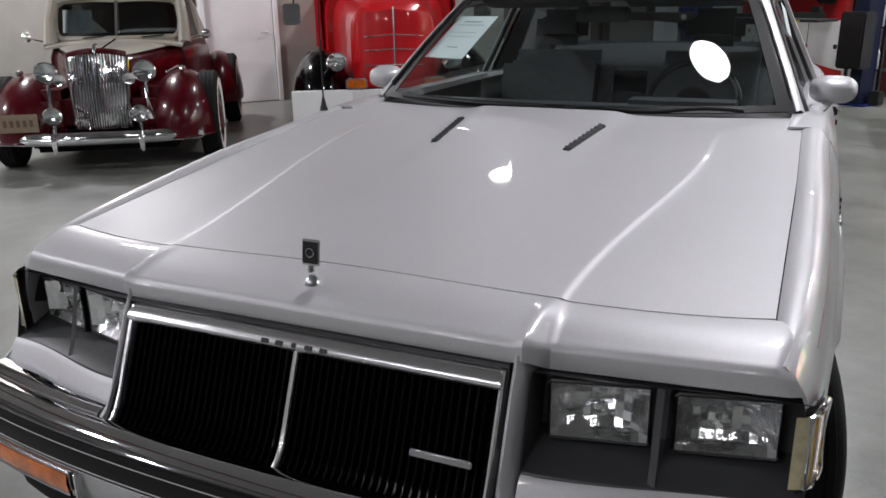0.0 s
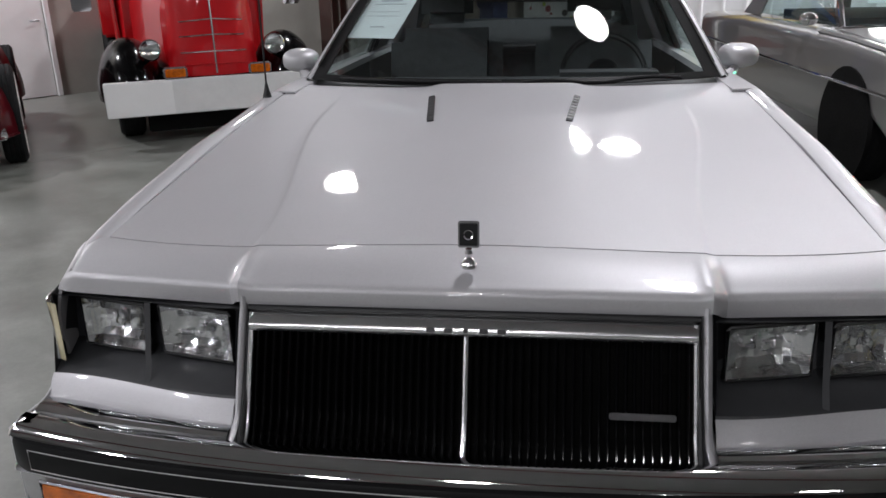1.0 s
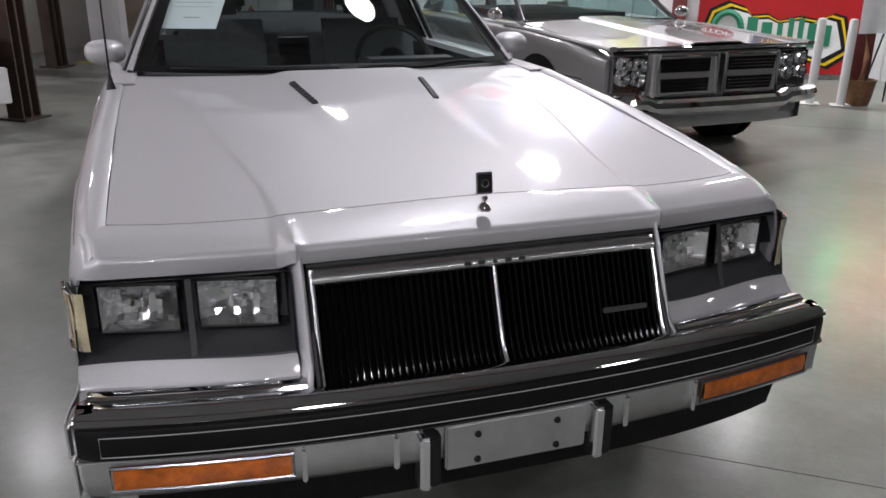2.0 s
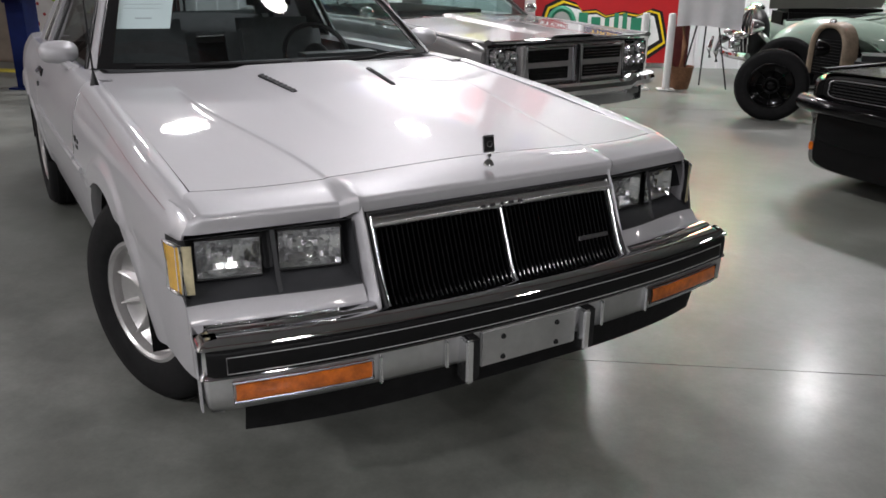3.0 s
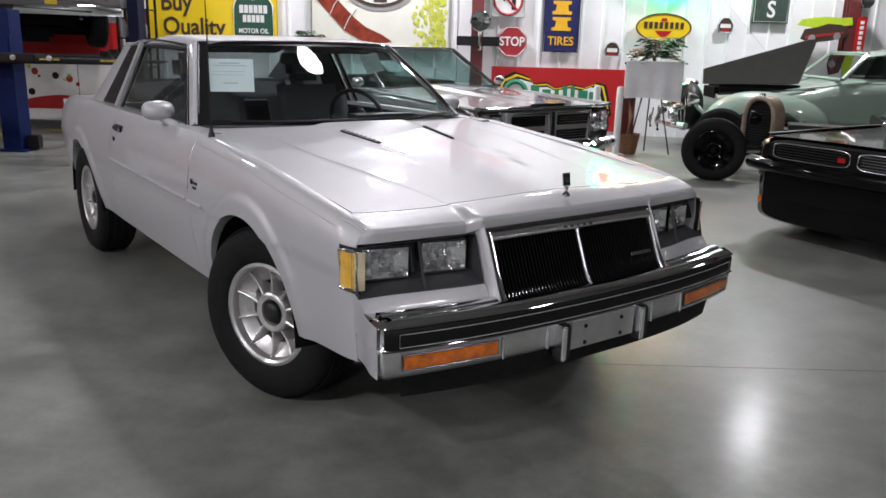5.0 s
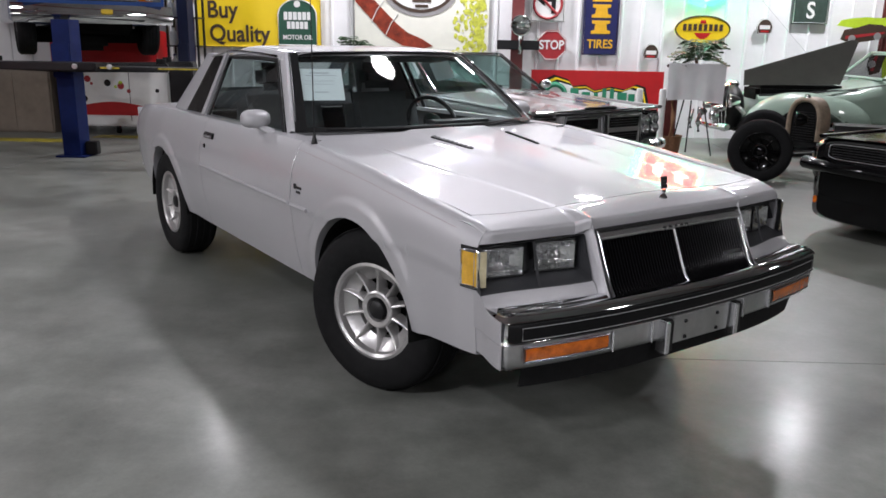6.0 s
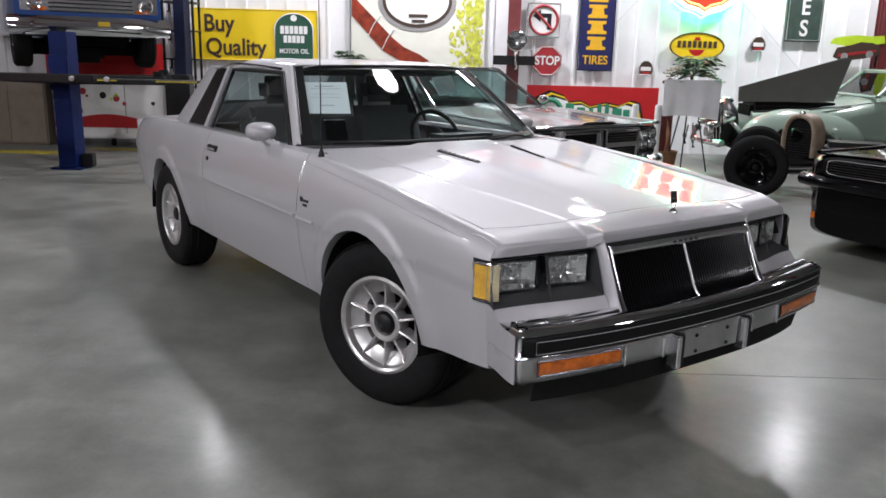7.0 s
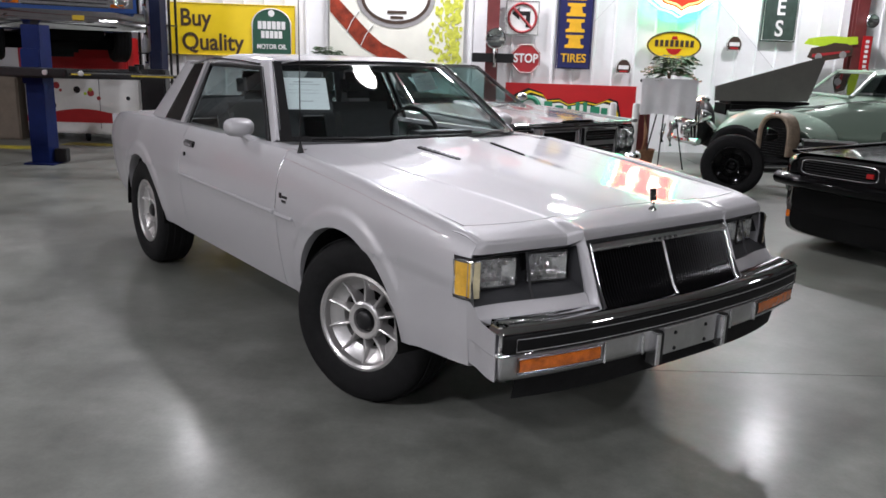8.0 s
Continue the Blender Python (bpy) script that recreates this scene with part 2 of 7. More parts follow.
CONCRETE = concrete()
WALL_WHITE = material("white_ribbed_metal", (0.80, 0.80, 0.81), 0.45, 0, 0.04, 3, 0.05, 80)
WALL_BEIGE = material("beige_painted_wall", (0.33, 0.315, 0.285), 0.7, 0, 0.08, 2, 0.1, 60)
DOOR_WHITE = material("white_door_paint", (0.72, 0.72, 0.72), 0.45, 0, 0.03, 5)
MAROON_STEEL = material("maroon_steel", (0.13, 0.025, 0.025), 0.45, 0, 0.15, 8)
WALL_DIM = material("grey_wall", (0.22, 0.22, 0.22), 0.7, 0, 0.1, 2)
BROWN_STEEL = material("dark_brown_steel", (0.045, 0.032, 0.026), 0.5, 0, 0.2, 6)
CEIL = material("grey_ceiling_metal", (0.25, 0.25, 0.255), 0.6, 0, 0.05, 2)
JOINT = material("joint_dark", (0.03, 0.03, 0.028), 0.9, 0, 0.2, 10)
U0, U1, N0, N1, HALL_H = -9.78, 13.0, -12.0, 10.26, 5.4

floor = part("floor", box(U0 - .3, U1 + .3, N0 - .3, N1 + .3, -.25, -.012), JOINT, m=ROOM)
tagged(floor, "polished grey concrete floor with saw-cut joints", "floor", kind="structure")
ul, nl = [U0, -6.0, 2.9, 8.2, U1], [N0, -5.2, .78, 6.6, N1]
for a, b in zip(ul, ul[1:]):
    for c, d in zip(nl, nl[1:]):
        if a == -6.0 and c == .78:
            continue
        if a == -6.0 and c == -5.2:
            # double slab whose saw cut runs only part of the way across
            h, u2, n2 = .0025, -.9, .78
            outline = [(a + h, c + h), (b - h, c + h), (b - h, n2 - h), (u2, n2 - h), (u2 - .02, n2), (u2, n2 + h), (b - h, n2 + h), (b - h, 6.6 - h), (a + h, 6.6 - h)]
            part("floor_slab", plate(outline, .10, Matrix.Rotation(radians(-90), 4, "X")), CONCRETE, floor)
            continue
        part("floor_slab", box(a + .0025, b - .0025, c + .0025, d - .0025, -.10, 0, .002, seg=1), CONCRETE, floor)

# sign wall with vertical ribs
rows = []
pts = []
u = U0
while u < U1:
    pts += [(u, 0), (u + .270, 0), (u + .282, -.022), (u + .312, -.022), (u + .324, 0)]
    u += .324
pts.append((U1, 0))
bm = bmesh.new()
grid(bm, [[Vector((a, N1 + d, z)) for a, d in pts] for z in (0, HALL_H)])
w = part("wall_north", bm, WALL_WHITE, m=ROOM, angle=20)
tagged(w, "white ribbed metal wall hung with signs", "wall", kind="structure")
part("wall_core", box(U0 - .2, U1 + .2, N1 + .02, N1 + .25, 0, HALL_H), WALL_WHITE, w)
# door wall with an opening for the door
DN0, DN1, DH = 2.40, 3.32, 2.06
w = part("wall_west", box(U0 - .2, U0, N0, DN0, 0, HALL_H), WALL_BEIGE, m=ROOM)
tagged(w, "plain painted wall behind parked vehicles", "wall", kind="structure")
part("wall_section", box(U0 - .2, U0, DN1, N1 + .2, 0, HALL_H), WALL_BEIGE, w)
part("wall_section", box(U0 - .2, U0, DN0, DN1, DH, HALL_H), WALL_BEIGE, w)
part("white_panel", box(U0 + .003, U0 + .02, 1.2, DN0 - .06, 0, 3.2), DOOR_WHITE, w)
d = part("door_1", box(U0 - .06, U0 - .015, DN0 + .004, DN1 - .004, .008, DH - .004, .003), DOOR_WHITE, m=ROOM)
tagged(d, "closed plain white door in the wall", "door", kind="structure")
part("door_frame", box(U0 - .02, U0 + .03, DN0 - .06, DN0, 0, DH + .06, .004), DOOR_WHITE, d)
part("door_frame", box(U0 - .02, U0 + .03, DN1, DN1 + .06, 0, DH + .06, .004), DOOR_WHITE, d)
part("door_frame", box(U0 - .02, U0 + .03, DN0, DN1, DH, DH + .06, .004), DOOR_WHITE, d)
hd = tube([(U0 - .015, DN1 - .09, .92), (U0 + .045, DN1 - .09, .92), (U0 + .05, DN1 - .20, .92)], .011, 8)
part("door_handle", hd, WORN_CHROME, d)
# Unseen walls that close the hall, their grey set for bounce and reflections.
for nm, bx in (("wall_south", (U0 - .2, U1 + .2, N0 - .2, N0, 0, HALL_H)), ("wall_east", (U1, U1 + .2, N0, N1, 0, HALL_H))):
    tagged(part(nm, box(*bx), WALL_DIM, m=ROOM), "plain grey unseen hall wall, added for bounce and reflections", "wall", kind="structure")
# Unseen ceiling and beams, the grey chosen for bounce light and chrome.
c = part("ceiling", box(U0 - .2, U1 + .2, N0 - .2, N1 + .2, HALL_H, HALL_H + .2), CEIL, m=ROOM)
tagged(c, "unseen grey metal hall ceiling, toned for bounce and reflections", "ceiling", kind="structure")
for nn in (N1 - .6, 6.0, 1.4, -3.2, -7.8):
    part("roof_beam", box(U0, U1, nn - .08, nn + .08, HALL_H - .3, HALL_H - .002), MAROON_STEEL, c)


def steel_column(mat, label):
    b = box(-.09, .09, -.012, .012, 0, HALL_H - .31, 0)
    for y in (-.10, .10):
        box(-.09, .09, y - .008, y + .008, 0, HALL_H - .31, 0, b)
    o = part("steel_column", b, mat)
    part("base_plate", box(-.16, .16, -.16, .16, 0.001, .02, .003), mat, o)
    return tagged(o, label, "column", "hall columns", "structure")


col = steel_column(MAROON_STEEL, "maroon painted steel wall column")
col.matrix_basis = ROOM @ pose(-5.27, N1 - .14, 0)
for uu in (-.09, 5.62, 10.4):
    copy_thing(col, ROOM @ pose(uu, N1 - .14, 0))
colb = steel_column(BROWN_STEEL, "dark brown steel column on base plate")
colb.matrix_basis = pose(-1.95, 6.95, 0, 0, 0, -36)
copy_thing(colb, pose(-2.1, 11.0, 0, 0, 0, -36))

# high-bay lamps
LAMP_FACE = glow("lamp_face", (1.0, 0.97, 0.93), 30)
LAMP_BODY = material("lamp_aluminium", (0.6, 0.6, 0.6), 0.35, 0.9, 0.05, 10)


def high_bay():
    o = part("high_bay_lamp", lathe([(.285, .03), (.295, .05), (.22, .16), (.12, .30), (.09, .46), (0, .46)], 32), LAMP_BODY)
    part("lens", lathe([(0, .046), (.282, .046), (.282, .04)], 32), LAMP_FACE, o, "bright white lamp lens")
    part("hook", tube([(0, 0, .45), (0, 0, HALL_H - LAMP_Z)], .012, 6), LAMP_BODY, o)
    return tagged(o, "round white-lit high-bay lamp, many copies added unseen as fill", "lamp", "hall ceiling lamps")


first = high_bay()
for k, (x, y, share_w) in enumerate(LAMPS):
    o = first if k == 0 else copy_thing(first, pose(x, y, LAMP_Z))
    o.matrix_basis = pose(x, y, LAMP_Z)
    li = bpy.data.lights.new("high_bay_light", "AREA")
    li.shape, li.size, li.energy, li.color = "DISK", .44, LAMP_WATTS * share_w, (1.0, 0.98, 1.02)
    lo = new("high_bay_light", li)
    lo.matrix_basis = pose(x, y, LAMP_Z + .025)


# ---- the silver coupe ----
REFLECTOR = material("lamp_reflector", (0.93, 0.93, 0.95), 0.13, 1.0, 0.05, 20, 1.0, 32)
STRIP_RUBBER = material("bumper_strip_rubber", (0.007, 0.007, 0.0075), 0.42, 0, 0.2, 25, spec=0.16)
VALANCE = material("dull_aluminium", (0.62, 0.62, 0.63), 0.36, 1.0, 0.12, 10)
PIN_WHITE = material("pale_pinline", (0.42, 0.42, 0.42), 0.35, 0, 0.05, 30)
hw = tab([(.2, .83), (.27, .848), (.36, .866), (.6, .882), (1.05, .90), (1.8, .91), (3.0, .91), (3.8, .895), (4.3, .865), (4.6, .83), (4.85, .78), (5.0, .70)])
ztop = tab([(.24, .828), (.3, .850), (.40, .878), (.6, .904), (1.0, .950), (1.64, 1.0), (2.0, 1.003), (3.0, .995), (3.8, .985), (4.5, .958), (4.85, .925), (5.0, .885)])
hood_edge = tab([(.3, .778), (1.0, .782), (1.8, .775)])
WHEEL_F, WHEEL_R, WHEEL_Z, ARCH = 1.06, 3.755, .352, .40


def side_x(y, z):
    w, t = hw(y), ztop(y)
    if z > .70:
        k = (z - .70) / (t - .70)
        pull = sm((y - .5) / 1.0)
        x = w - (.012 + .010 * pull) * k - (.035 + .020 * pull) * k ** 4
    else:
        k = (.70 - z) / .35
        x = w - .008 - lerp(.020, .056, sm((y - .2) / .9)) * max(0, k) ** 1.7
    for cy, r0 in ((WHEEL_F, ARCH), (WHEEL_R, ARCH - .015)):
        d = math.hypot(y - cy, z - WHEEL_Z)
        if d < r0 + .09 and z > .3:
            x += .011 * sm((r0 + .09 - d) / .035)
    return x


def zbot(y):
    b = tab([(.2, .418), (.5, .405), (.7, .385), (1.4, .36), (3.3, .36), (4.25, .37), (4.45, .39), (5.0, .44)])(y)
    for cy, r0 in ((WHEEL_F, ARCH), (WHEEL_R, ARCH - .015)):
        d = abs(y - cy)
        if d < r0:
            b = max(b, WHEEL_Z + math.sqrt(r0 * r0 - d * d))
    return b


def spread(y0, y1, marks, n):
    ys = set(np.linspace(y0, y1, n).round(4))
    for cy, r0 in marks:
        for k in range(0, 41):
            y = cy - r0 * math.cos(math.pi * k / 40)
            if y0 < y < y1:
                ys.add(round(y, 4))
    return sorted(ys)


def side_panel(s, y0, y1, top_pts, n=24):
    """Body side between two stations; top_pts(y) gives the points inboard of the shoulder."""
    bm = bmesh.new()
    rows = []
    for y in spread(y0, y1, ((WHEEL_F, ARCH), (WHEEL_R, ARCH - .015)), n):
        t, b = ztop(y), zbot(y)
        r = [Vector((s * x, y, z)) for x, z in top_pts(y)]
        for k in range(0, 23):
            z = lerp(t - .012, b, (k / 22) ** 0.9)
            r.append(Vector((s * side_x(y, z), y, z)))
        xb = side_x(y, b)
        r.append(Vector((s * (xb - .02), y, b - .004)))
        r.append(Vector((s * (xb - .06), y, b + .0)))
        rows.append(r)
    grid(bm, rows)
    return bm


def fender_top(y):
    e, t = hood_edge(y), ztop(y)
    x1 = side_x(y, t - .012)
    return [(e + .0018, t - .030), (e + .0018, t - .004), (e + .012, t + .001), (lerp(e, x1, .6), t + .003), (x1 - .012, t - .001)]


def belt_top(y):
    t = ztop(y)
    x1 = side_x(y, t - .012)
    return [(x1 - .11, t - .02), (x1 - .10, t + .002), (x1 - .05, t + .004), (x1 - .012, t - .001)]


def hood_z(x, y):
    s = max(0, min(1, (y - .335) / 1.42))
    centre = .893 + .131 * s
    edge = .870 + .130 * (1 - (1 - s) ** 1.2)
    a = abs(x)
    z = lerp(centre, edge, sm(a / .775))
    cx = crease_x(y)
    z += .0035 * sm((cx - a) / .016 + .5) * sm((1.68 - y) / .5)
    k = max(0, min(1, (y - .45) / 1.25))
    z += .013 * k * sm((.25 + .05 * sm((y - .8) / .9) - a) / .09)
    return z


def crease_x(y):
    return .438 + .12 * sm((y - .335) / 1.0)


def cowl_y(x):
    return 1.665 + .190 * (x / .755) ** 2


def ws_point(u, v):
    """Windshield surface: u across -1..1, v from base 0 to top 1."""
    xb, xt = .755, .575
    x = u * lerp(xb, xt, v)
    bow = lerp(.222, .235, v) * u * u
    return Vector((x, lerp(1.685, 2.168, v) + bow * (1 - .15 * v), lerp(1.012, 1.388, v) - .012 * u * u * v + .012 * math.sin(math.pi * v)))


def build_wheel(name, r_tyre, width, r_rim, mat_rim, spokes, parent, m, cap=BLACK_TRIM, whitewall=None):
    """A wheel whose outer face looks along local -x."""
    turn = Matrix.Rotation(radians(-90), 4, "Y")
    h = width / 2
    wheel = new(name)
    wheel.parent = parent
    wheel.matrix_basis = m
    rt = r_tyre
    prof = [(r_rim, -h * .8), (r_rim + .012, -h * .92), (lerp(r_rim, rt, .5), -h * 1.03), (rt - .03, -h), (rt - .008, -h * .82), (rt, -h * .5), (rt, h * .5), (rt - .008, h * .82), (rt - .03, h), (lerp(r_rim, rt, .5), h * 1.03), (lerp(r_rim, rt, .28), h * 1.01), (r_rim + .012, h * .92), (r_rim, h * .8)]
    t = lathe(prof, 48, turn)
    part("tyre", t, BLACK_RUBBER, wheel, "black rubber tyre", 50)
    tread = bmesh.new()
    for k in range(4):
        join(tread, lathe([(rt + .0005, lerp(-h * .6, h * .6, k / 3) - .011), (rt + .004, lerp(-h * .6, h * .6, k / 3) - .009), (rt + .004, lerp(-h * .6, h * .6, k / 3) + .009), (rt + .0005, lerp(-h * .6, h * .6, k / 3) + .011)], 48, turn))
    part("tread", tread, BLACK_RUBBER, wheel)
    if whitewall:
        part("whitewall", lathe([(r_rim + .014, h * .94), (lerp(r_rim, rt, .3), h * 1.03), (lerp(r_rim, rt, .55), h * 1.05), (lerp(r_rim, rt, .6), h * 1.0)], 48, turn), whitewall, wheel, "white sidewall band")
    rim = lathe([(r_rim - .004, -h * .8), (r_rim - .03, -h * .2), (r_rim * .93, h * .25), (r_rim * .95, h * .6), (r_rim + .002, h * .80), (r_rim + .006, h * .9), (r_rim - .006, h * .93), (r_rim - .016, h * .86), (r_rim * .90, h * .60)], 48, turn)
    part("rim", rim, mat_rim, wheel)
    part("brake_disc", lathe([(0, -.01), (r_rim * .86, -.01), (r_rim * .86, -.03), (0, -.03)], 32, turn), DARK_UNDER, wheel)
    if spokes:
        # deep dish with a solid outer web, slots round the hub and thin raised ribs
        part("hub_dish", lathe([(r_rim * .21, h * .36), (r_rim * .25, h * .50), (r_rim * .27, h * .60), (r_rim * .36, h * .64), (r_rim * .395, h * .60), (r_rim * .41, h * .48), (r_rim * .41, h * .10)], 40, turn), mat_rim, wheel)
        part("rim_web", lathe([(r_rim * .90, h * .60), (r_rim * .80, h * .44), (r_rim * .645, h * .30), (r_rim * .63, h * .05)], 48, turn), mat_rim, wheel)
        own = bmesh.new()
        rows = []
        for k, hw_top, hw_foot, top, foot in ((.395, .0060, .014, .60, .10), (.52, .0055, .013, .585, .10), (.645, .0050, .011, .585, .22), (.80, .0046, .009, .64, .40), (.935, .0042, .006, .74, .58)):
            rows.append([Vector((-h * foot, -hw_foot, r_rim * k)), Vector((-h * top + .003, -hw_top, r_rim * k)), Vector((-h * top, 0, r_rim * k)), Vector((-h * top + .003, hw_top, r_rim * k)), Vector((-h * foot, hw_foot, r_rim * k))])
        grid(own, rows, closed=True)
        first = part("spoke", own, mat_rim, wheel)
        for k in range(1, spokes):
            share("spoke", first, wheel, Matrix.Rotation(2 * math.pi * k / spokes, 4, "X"))
        part("hub_cap", lathe([(0, h * .72), (r_rim * .13, h * .71), (r_rim * .19, h * .64), (r_rim * .21, h * .55), (r_rim * .21, h * .34)], 28, turn), cap, wheel, "black centre cap")
        nut = lathe([(0, h * .52), (.008, h * .52), (.010, h * .46), (.010, h * .38)], 6)
        bmesh.ops.transform(nut, matrix=turn @ Matrix.Translation((r_rim * .29, 0, 0)), verts=nut.verts)
        nut1 = part("lug_nut", nut, CHROME, wheel)
        for k in range(1, 5):
            share("lug_nut", nut1, wheel, Matrix.Rotation(2 * math.pi * k / 5, 4, "X"))
    else:
        part("hub_cap", lathe([(0, h * .95), (r_rim * .25, h * .93), (r_rim * .45, h * .75), (r_rim * .80, h * .62), (r_rim * .9, h * .45)], 32, turn), cap, wheel)
    return wheel


def build_coupe():
    car = thing("coupe", pose(0, 0, 0), "silver metallic two-door coupe with black grille on concrete floor", "car")
    # sides
    for s in (-1, 1):
        f = part("front_fender", slab(side_panel(s, .290, 1.640, fender_top, 30), .006), SILVER, car)
        part("fender_stripe", tube([(s * (side_x(y, ztop(y) - .035) + .001), y, ztop(y) - .035) for y in np.linspace(.40, 1.63, 24)], .0009, 5), RED_LINE, f, "thin faded red pinstripe")
        d = part("door", slab(side_panel(s, 1.645, 2.925, belt_top, 16), .006), SILVER, car)
        part("side_molding", tube([(s * (side_x(y, .722) + .003), y, .715 + .012 * (y - 1.48) / 1.5) for y in np.linspace(1.66, 2.91, 14)], .008, 6, flat=1.3), SILVER, d)
        part("side_molding", tube([(s * (side_x(y, .712) + .003), y, .712) for y in np.linspace(1.47, 1.63, 4)], .008, 6, flat=1.3), SILVER, f)
        q = part("rear_quarter", slab(side_panel(s, 2.930, 5.0, belt_top, 40), .006), SILVER, car)
        # Satin tube stands in for the highlight along the door's front seam.
        part("door_edge", tube([(s * (side_x(1.643, z) + .0008), 1.643, z) for z in np.linspace(.70, .965, 8)], .0022, 5), SATIN, d, "bright tube painted in as the door seam's highlight")
        # handle, lock
        hx = side_x(2.83, .90)
        hb = box(-.012, .016, -.075, .075, -.020, .020, .007)
        part("door_handle", hb, BLACK_TRIM, d, "black recessed door handle", m=pose(s * (hx - .004), 2.80, .905))
        part("handle_pull", box(-.006, .012, -.06, .06, -.006, .008, .004), WORN_CHROME, d, m=pose(s * (hx + .012), 2.80, .905))
        part("door_lock", lathe([(0, .008), (.011, .008), (.013, 0)], 16, Matrix.Rotation(radians(90 * s), 4, "Y")), BLACK_TRIM, d, m=pose(s * side_x(2.84, .85), 2.85, .845))
        # fender badge, unreadable
        for bx, bw, bz in ((1.555, .050, .800), (1.560, .040, .780)):
            part("badge", box(-.002, .003, -bw / 2, bw / 2, -.006, .006, .001), BLACK_TRIM, f, "dark fender badge", m=pose(s * (side_x(bx, bz) + .001), bx, bz))
        part("badge", box(-.002, .004, -.012, .012, -.012, .012, .002), BLACK_TRIM, f, m=pose(s * (side_x(1.60, .80) + .001), 1.598, .803))
        # inner wheel wells
        for cy in (WHEEL_F, WHEEL_R):
            bm = bmesh.new()
            rows = []
            for k in range(25):
                a = math.pi * (k / 24 * 1.02 - .01)
                y, z = cy - (ARCH - .005) * math.cos(a), WHEEL_Z + (ARCH - .005) * math.sin(a)
                rows.append([Vector((s * .87, y, z)), Vector((s * .50, y, z))])
            grid(bm, rows)
            part("wheel_well", bm, DARK_UNDER, car)
    # hood
    bm = bmesh.new()
    rows = []
    for j in range(64):
        k = j / 63
        ym = lerp(.345, 1.70, k)
        cx, ed = crease_x(ym), hood_edge(ym)
        half = [0, .03, .06, .09, .12, .14, .16, .175, .19, .205, .22, .235, .25, .265, .28, .30] + list(np.linspace(.32, cx - .012, 7)) + [cx - .006, cx - .002, cx + .002, cx + .006] + list(np.linspace(cx + .012, ed, 12))
        row = []
        for x in [-v for v in half[:0:-1]] + half:
            y0 = .3408 + .066 * (abs(x) / .772) ** 3
            y = lerp(y0, cowl_y(x) - .02, k)
            row.append(Vector((x, y, hood_z(x, y))))
        rows.append(row)
    grid(bm, rows)
    hood = part("hood", slab(bm, .004), SILVER, car, angle=60)
    for s in (-1, 1):
        # hood louvre
        lv = part("hood_louver", box(-.010, .010, -.145, .145, -.006, .002, .002), BLACK_TRIM, hood, "black slatted hood vent", m=look((s * .232, 1.27, hood_z(.232, 1.27) + .003), (s * .232 + s * .14, 1.27 - .035, hood_z(.232, 1.27) + .2)))
        lv.matrix_basis = Matrix.Translation((s * .215, 1.33, hood_z(.215, 1.33) + .003)) @ Matrix.Rotation(radians(-s * 5), 4, "Z") @ Matrix.Rotation(radians(s * 14), 4, "Y") @ Matrix.Rotation(radians(5.6), 4, "X")
        for k in range(9):
            part("slat", box(-.010, .010, -.004, .004, .0, .005, .001), GREY_TRIM, lv, m=pose(0, -.128 + k * .032, 0, 25)) if k == 0 else share("slat", lv.children[0], lv, pose(0, -.128 + k * .032, 0, 25))
    # cowl
    bm = surf(lambda i, j: Vector((lerp(-.775, .775, i), cowl_y(lerp(-.775, .775, i)) - .018 + .07 * j, lerp(hood_z(lerp(-.775, .775, i), 1.72) - .012, 1.004 - .01 * (2 * i - 1) ** 2, j))), 30, 3)
    part("cowl", bm, BLACK_TRIM, car, "black cowl grille")
    for s, x0 in ((1, .05), (-1, -.02)):
        pts = [(x0 + k / 10 * .55, 1.690 + .19 * ((x0 + k / 10 * .55) / .75) ** 2, 1.022 + .006 * math.sin(k)) for k in range(11)] if s > 0 else [(x0 - k / 10 * .6, 1.695 + .19 * ((x0 - k / 10 * .6) / .75) ** 2, 1.024) for k in range(11)]
        part("wiper", tube(pts, .006, 6), BLACK_TRIM, car)
    # nose panel
    def nose(i, j):
        x = lerp(-.846, .846, i)
        a = abs(x)
        y0 = .3362 + .066 * (min(a, .772) / .772) ** 3
        out = sm((a - .418) / .036)
        lip = lerp(.190, .232 + .045 * (a - .45) / .4, out) + .014 * sm((a - .80) / .065) ** 2
        zl = lerp(.853, .838, out)
        zb = lerp(.826, .806, out)
        z0 = hood_z(min(a, .772), y0)
        drop = .011 * sm((a - .800) / .046) ** 2
        z0 -= drop
        zl -= drop * .8
        ridge = .006 * sm(1 - abs(a - .422) / .026)
        if j < .62:
            k = j / .62
            y = lerp(y0, lip + .012, k)
            z = lerp(z0, zl + .012, k) + .014 * math.sin(math.pi * k) * .45
        else:
            k = (j - .62) / .38
            y = lip + .012 * (1 - math.sin(min(1, k * 2) * math.pi / 2)) if k < .5 else lip + .003 * (k - .5)
            z = lerp(zl + .012, zl, sm(k * 2)) if k < .5 else lerp(zl, zb, (k - .5) * 2)
        if a > .77:
            x = math.copysign(lerp(.77, side_x(max(y, .26), min(z, ztop(max(y, .26)))) + .002, (a - .77) / .076), x)
        return Vector((x, y - ridge * .5 * (1 if j > .5 else 0), z + ridge * min(1, j * 3)))
    part("nose_panel", slab(surf(nose, 150, 22), .004), SILVER, car, angle=40)
    # hood ornament
    orn = part("hood_ornament", lathe([(0, .034), (.006, .034), (.008, .026), (.005, .018), (.012, .011), (.016, .004), (.016, 0)], 16), CHROME, car, "chrome stand-up hood ornament", m=pose(0, .232, hood_z(0, .335) - .004))
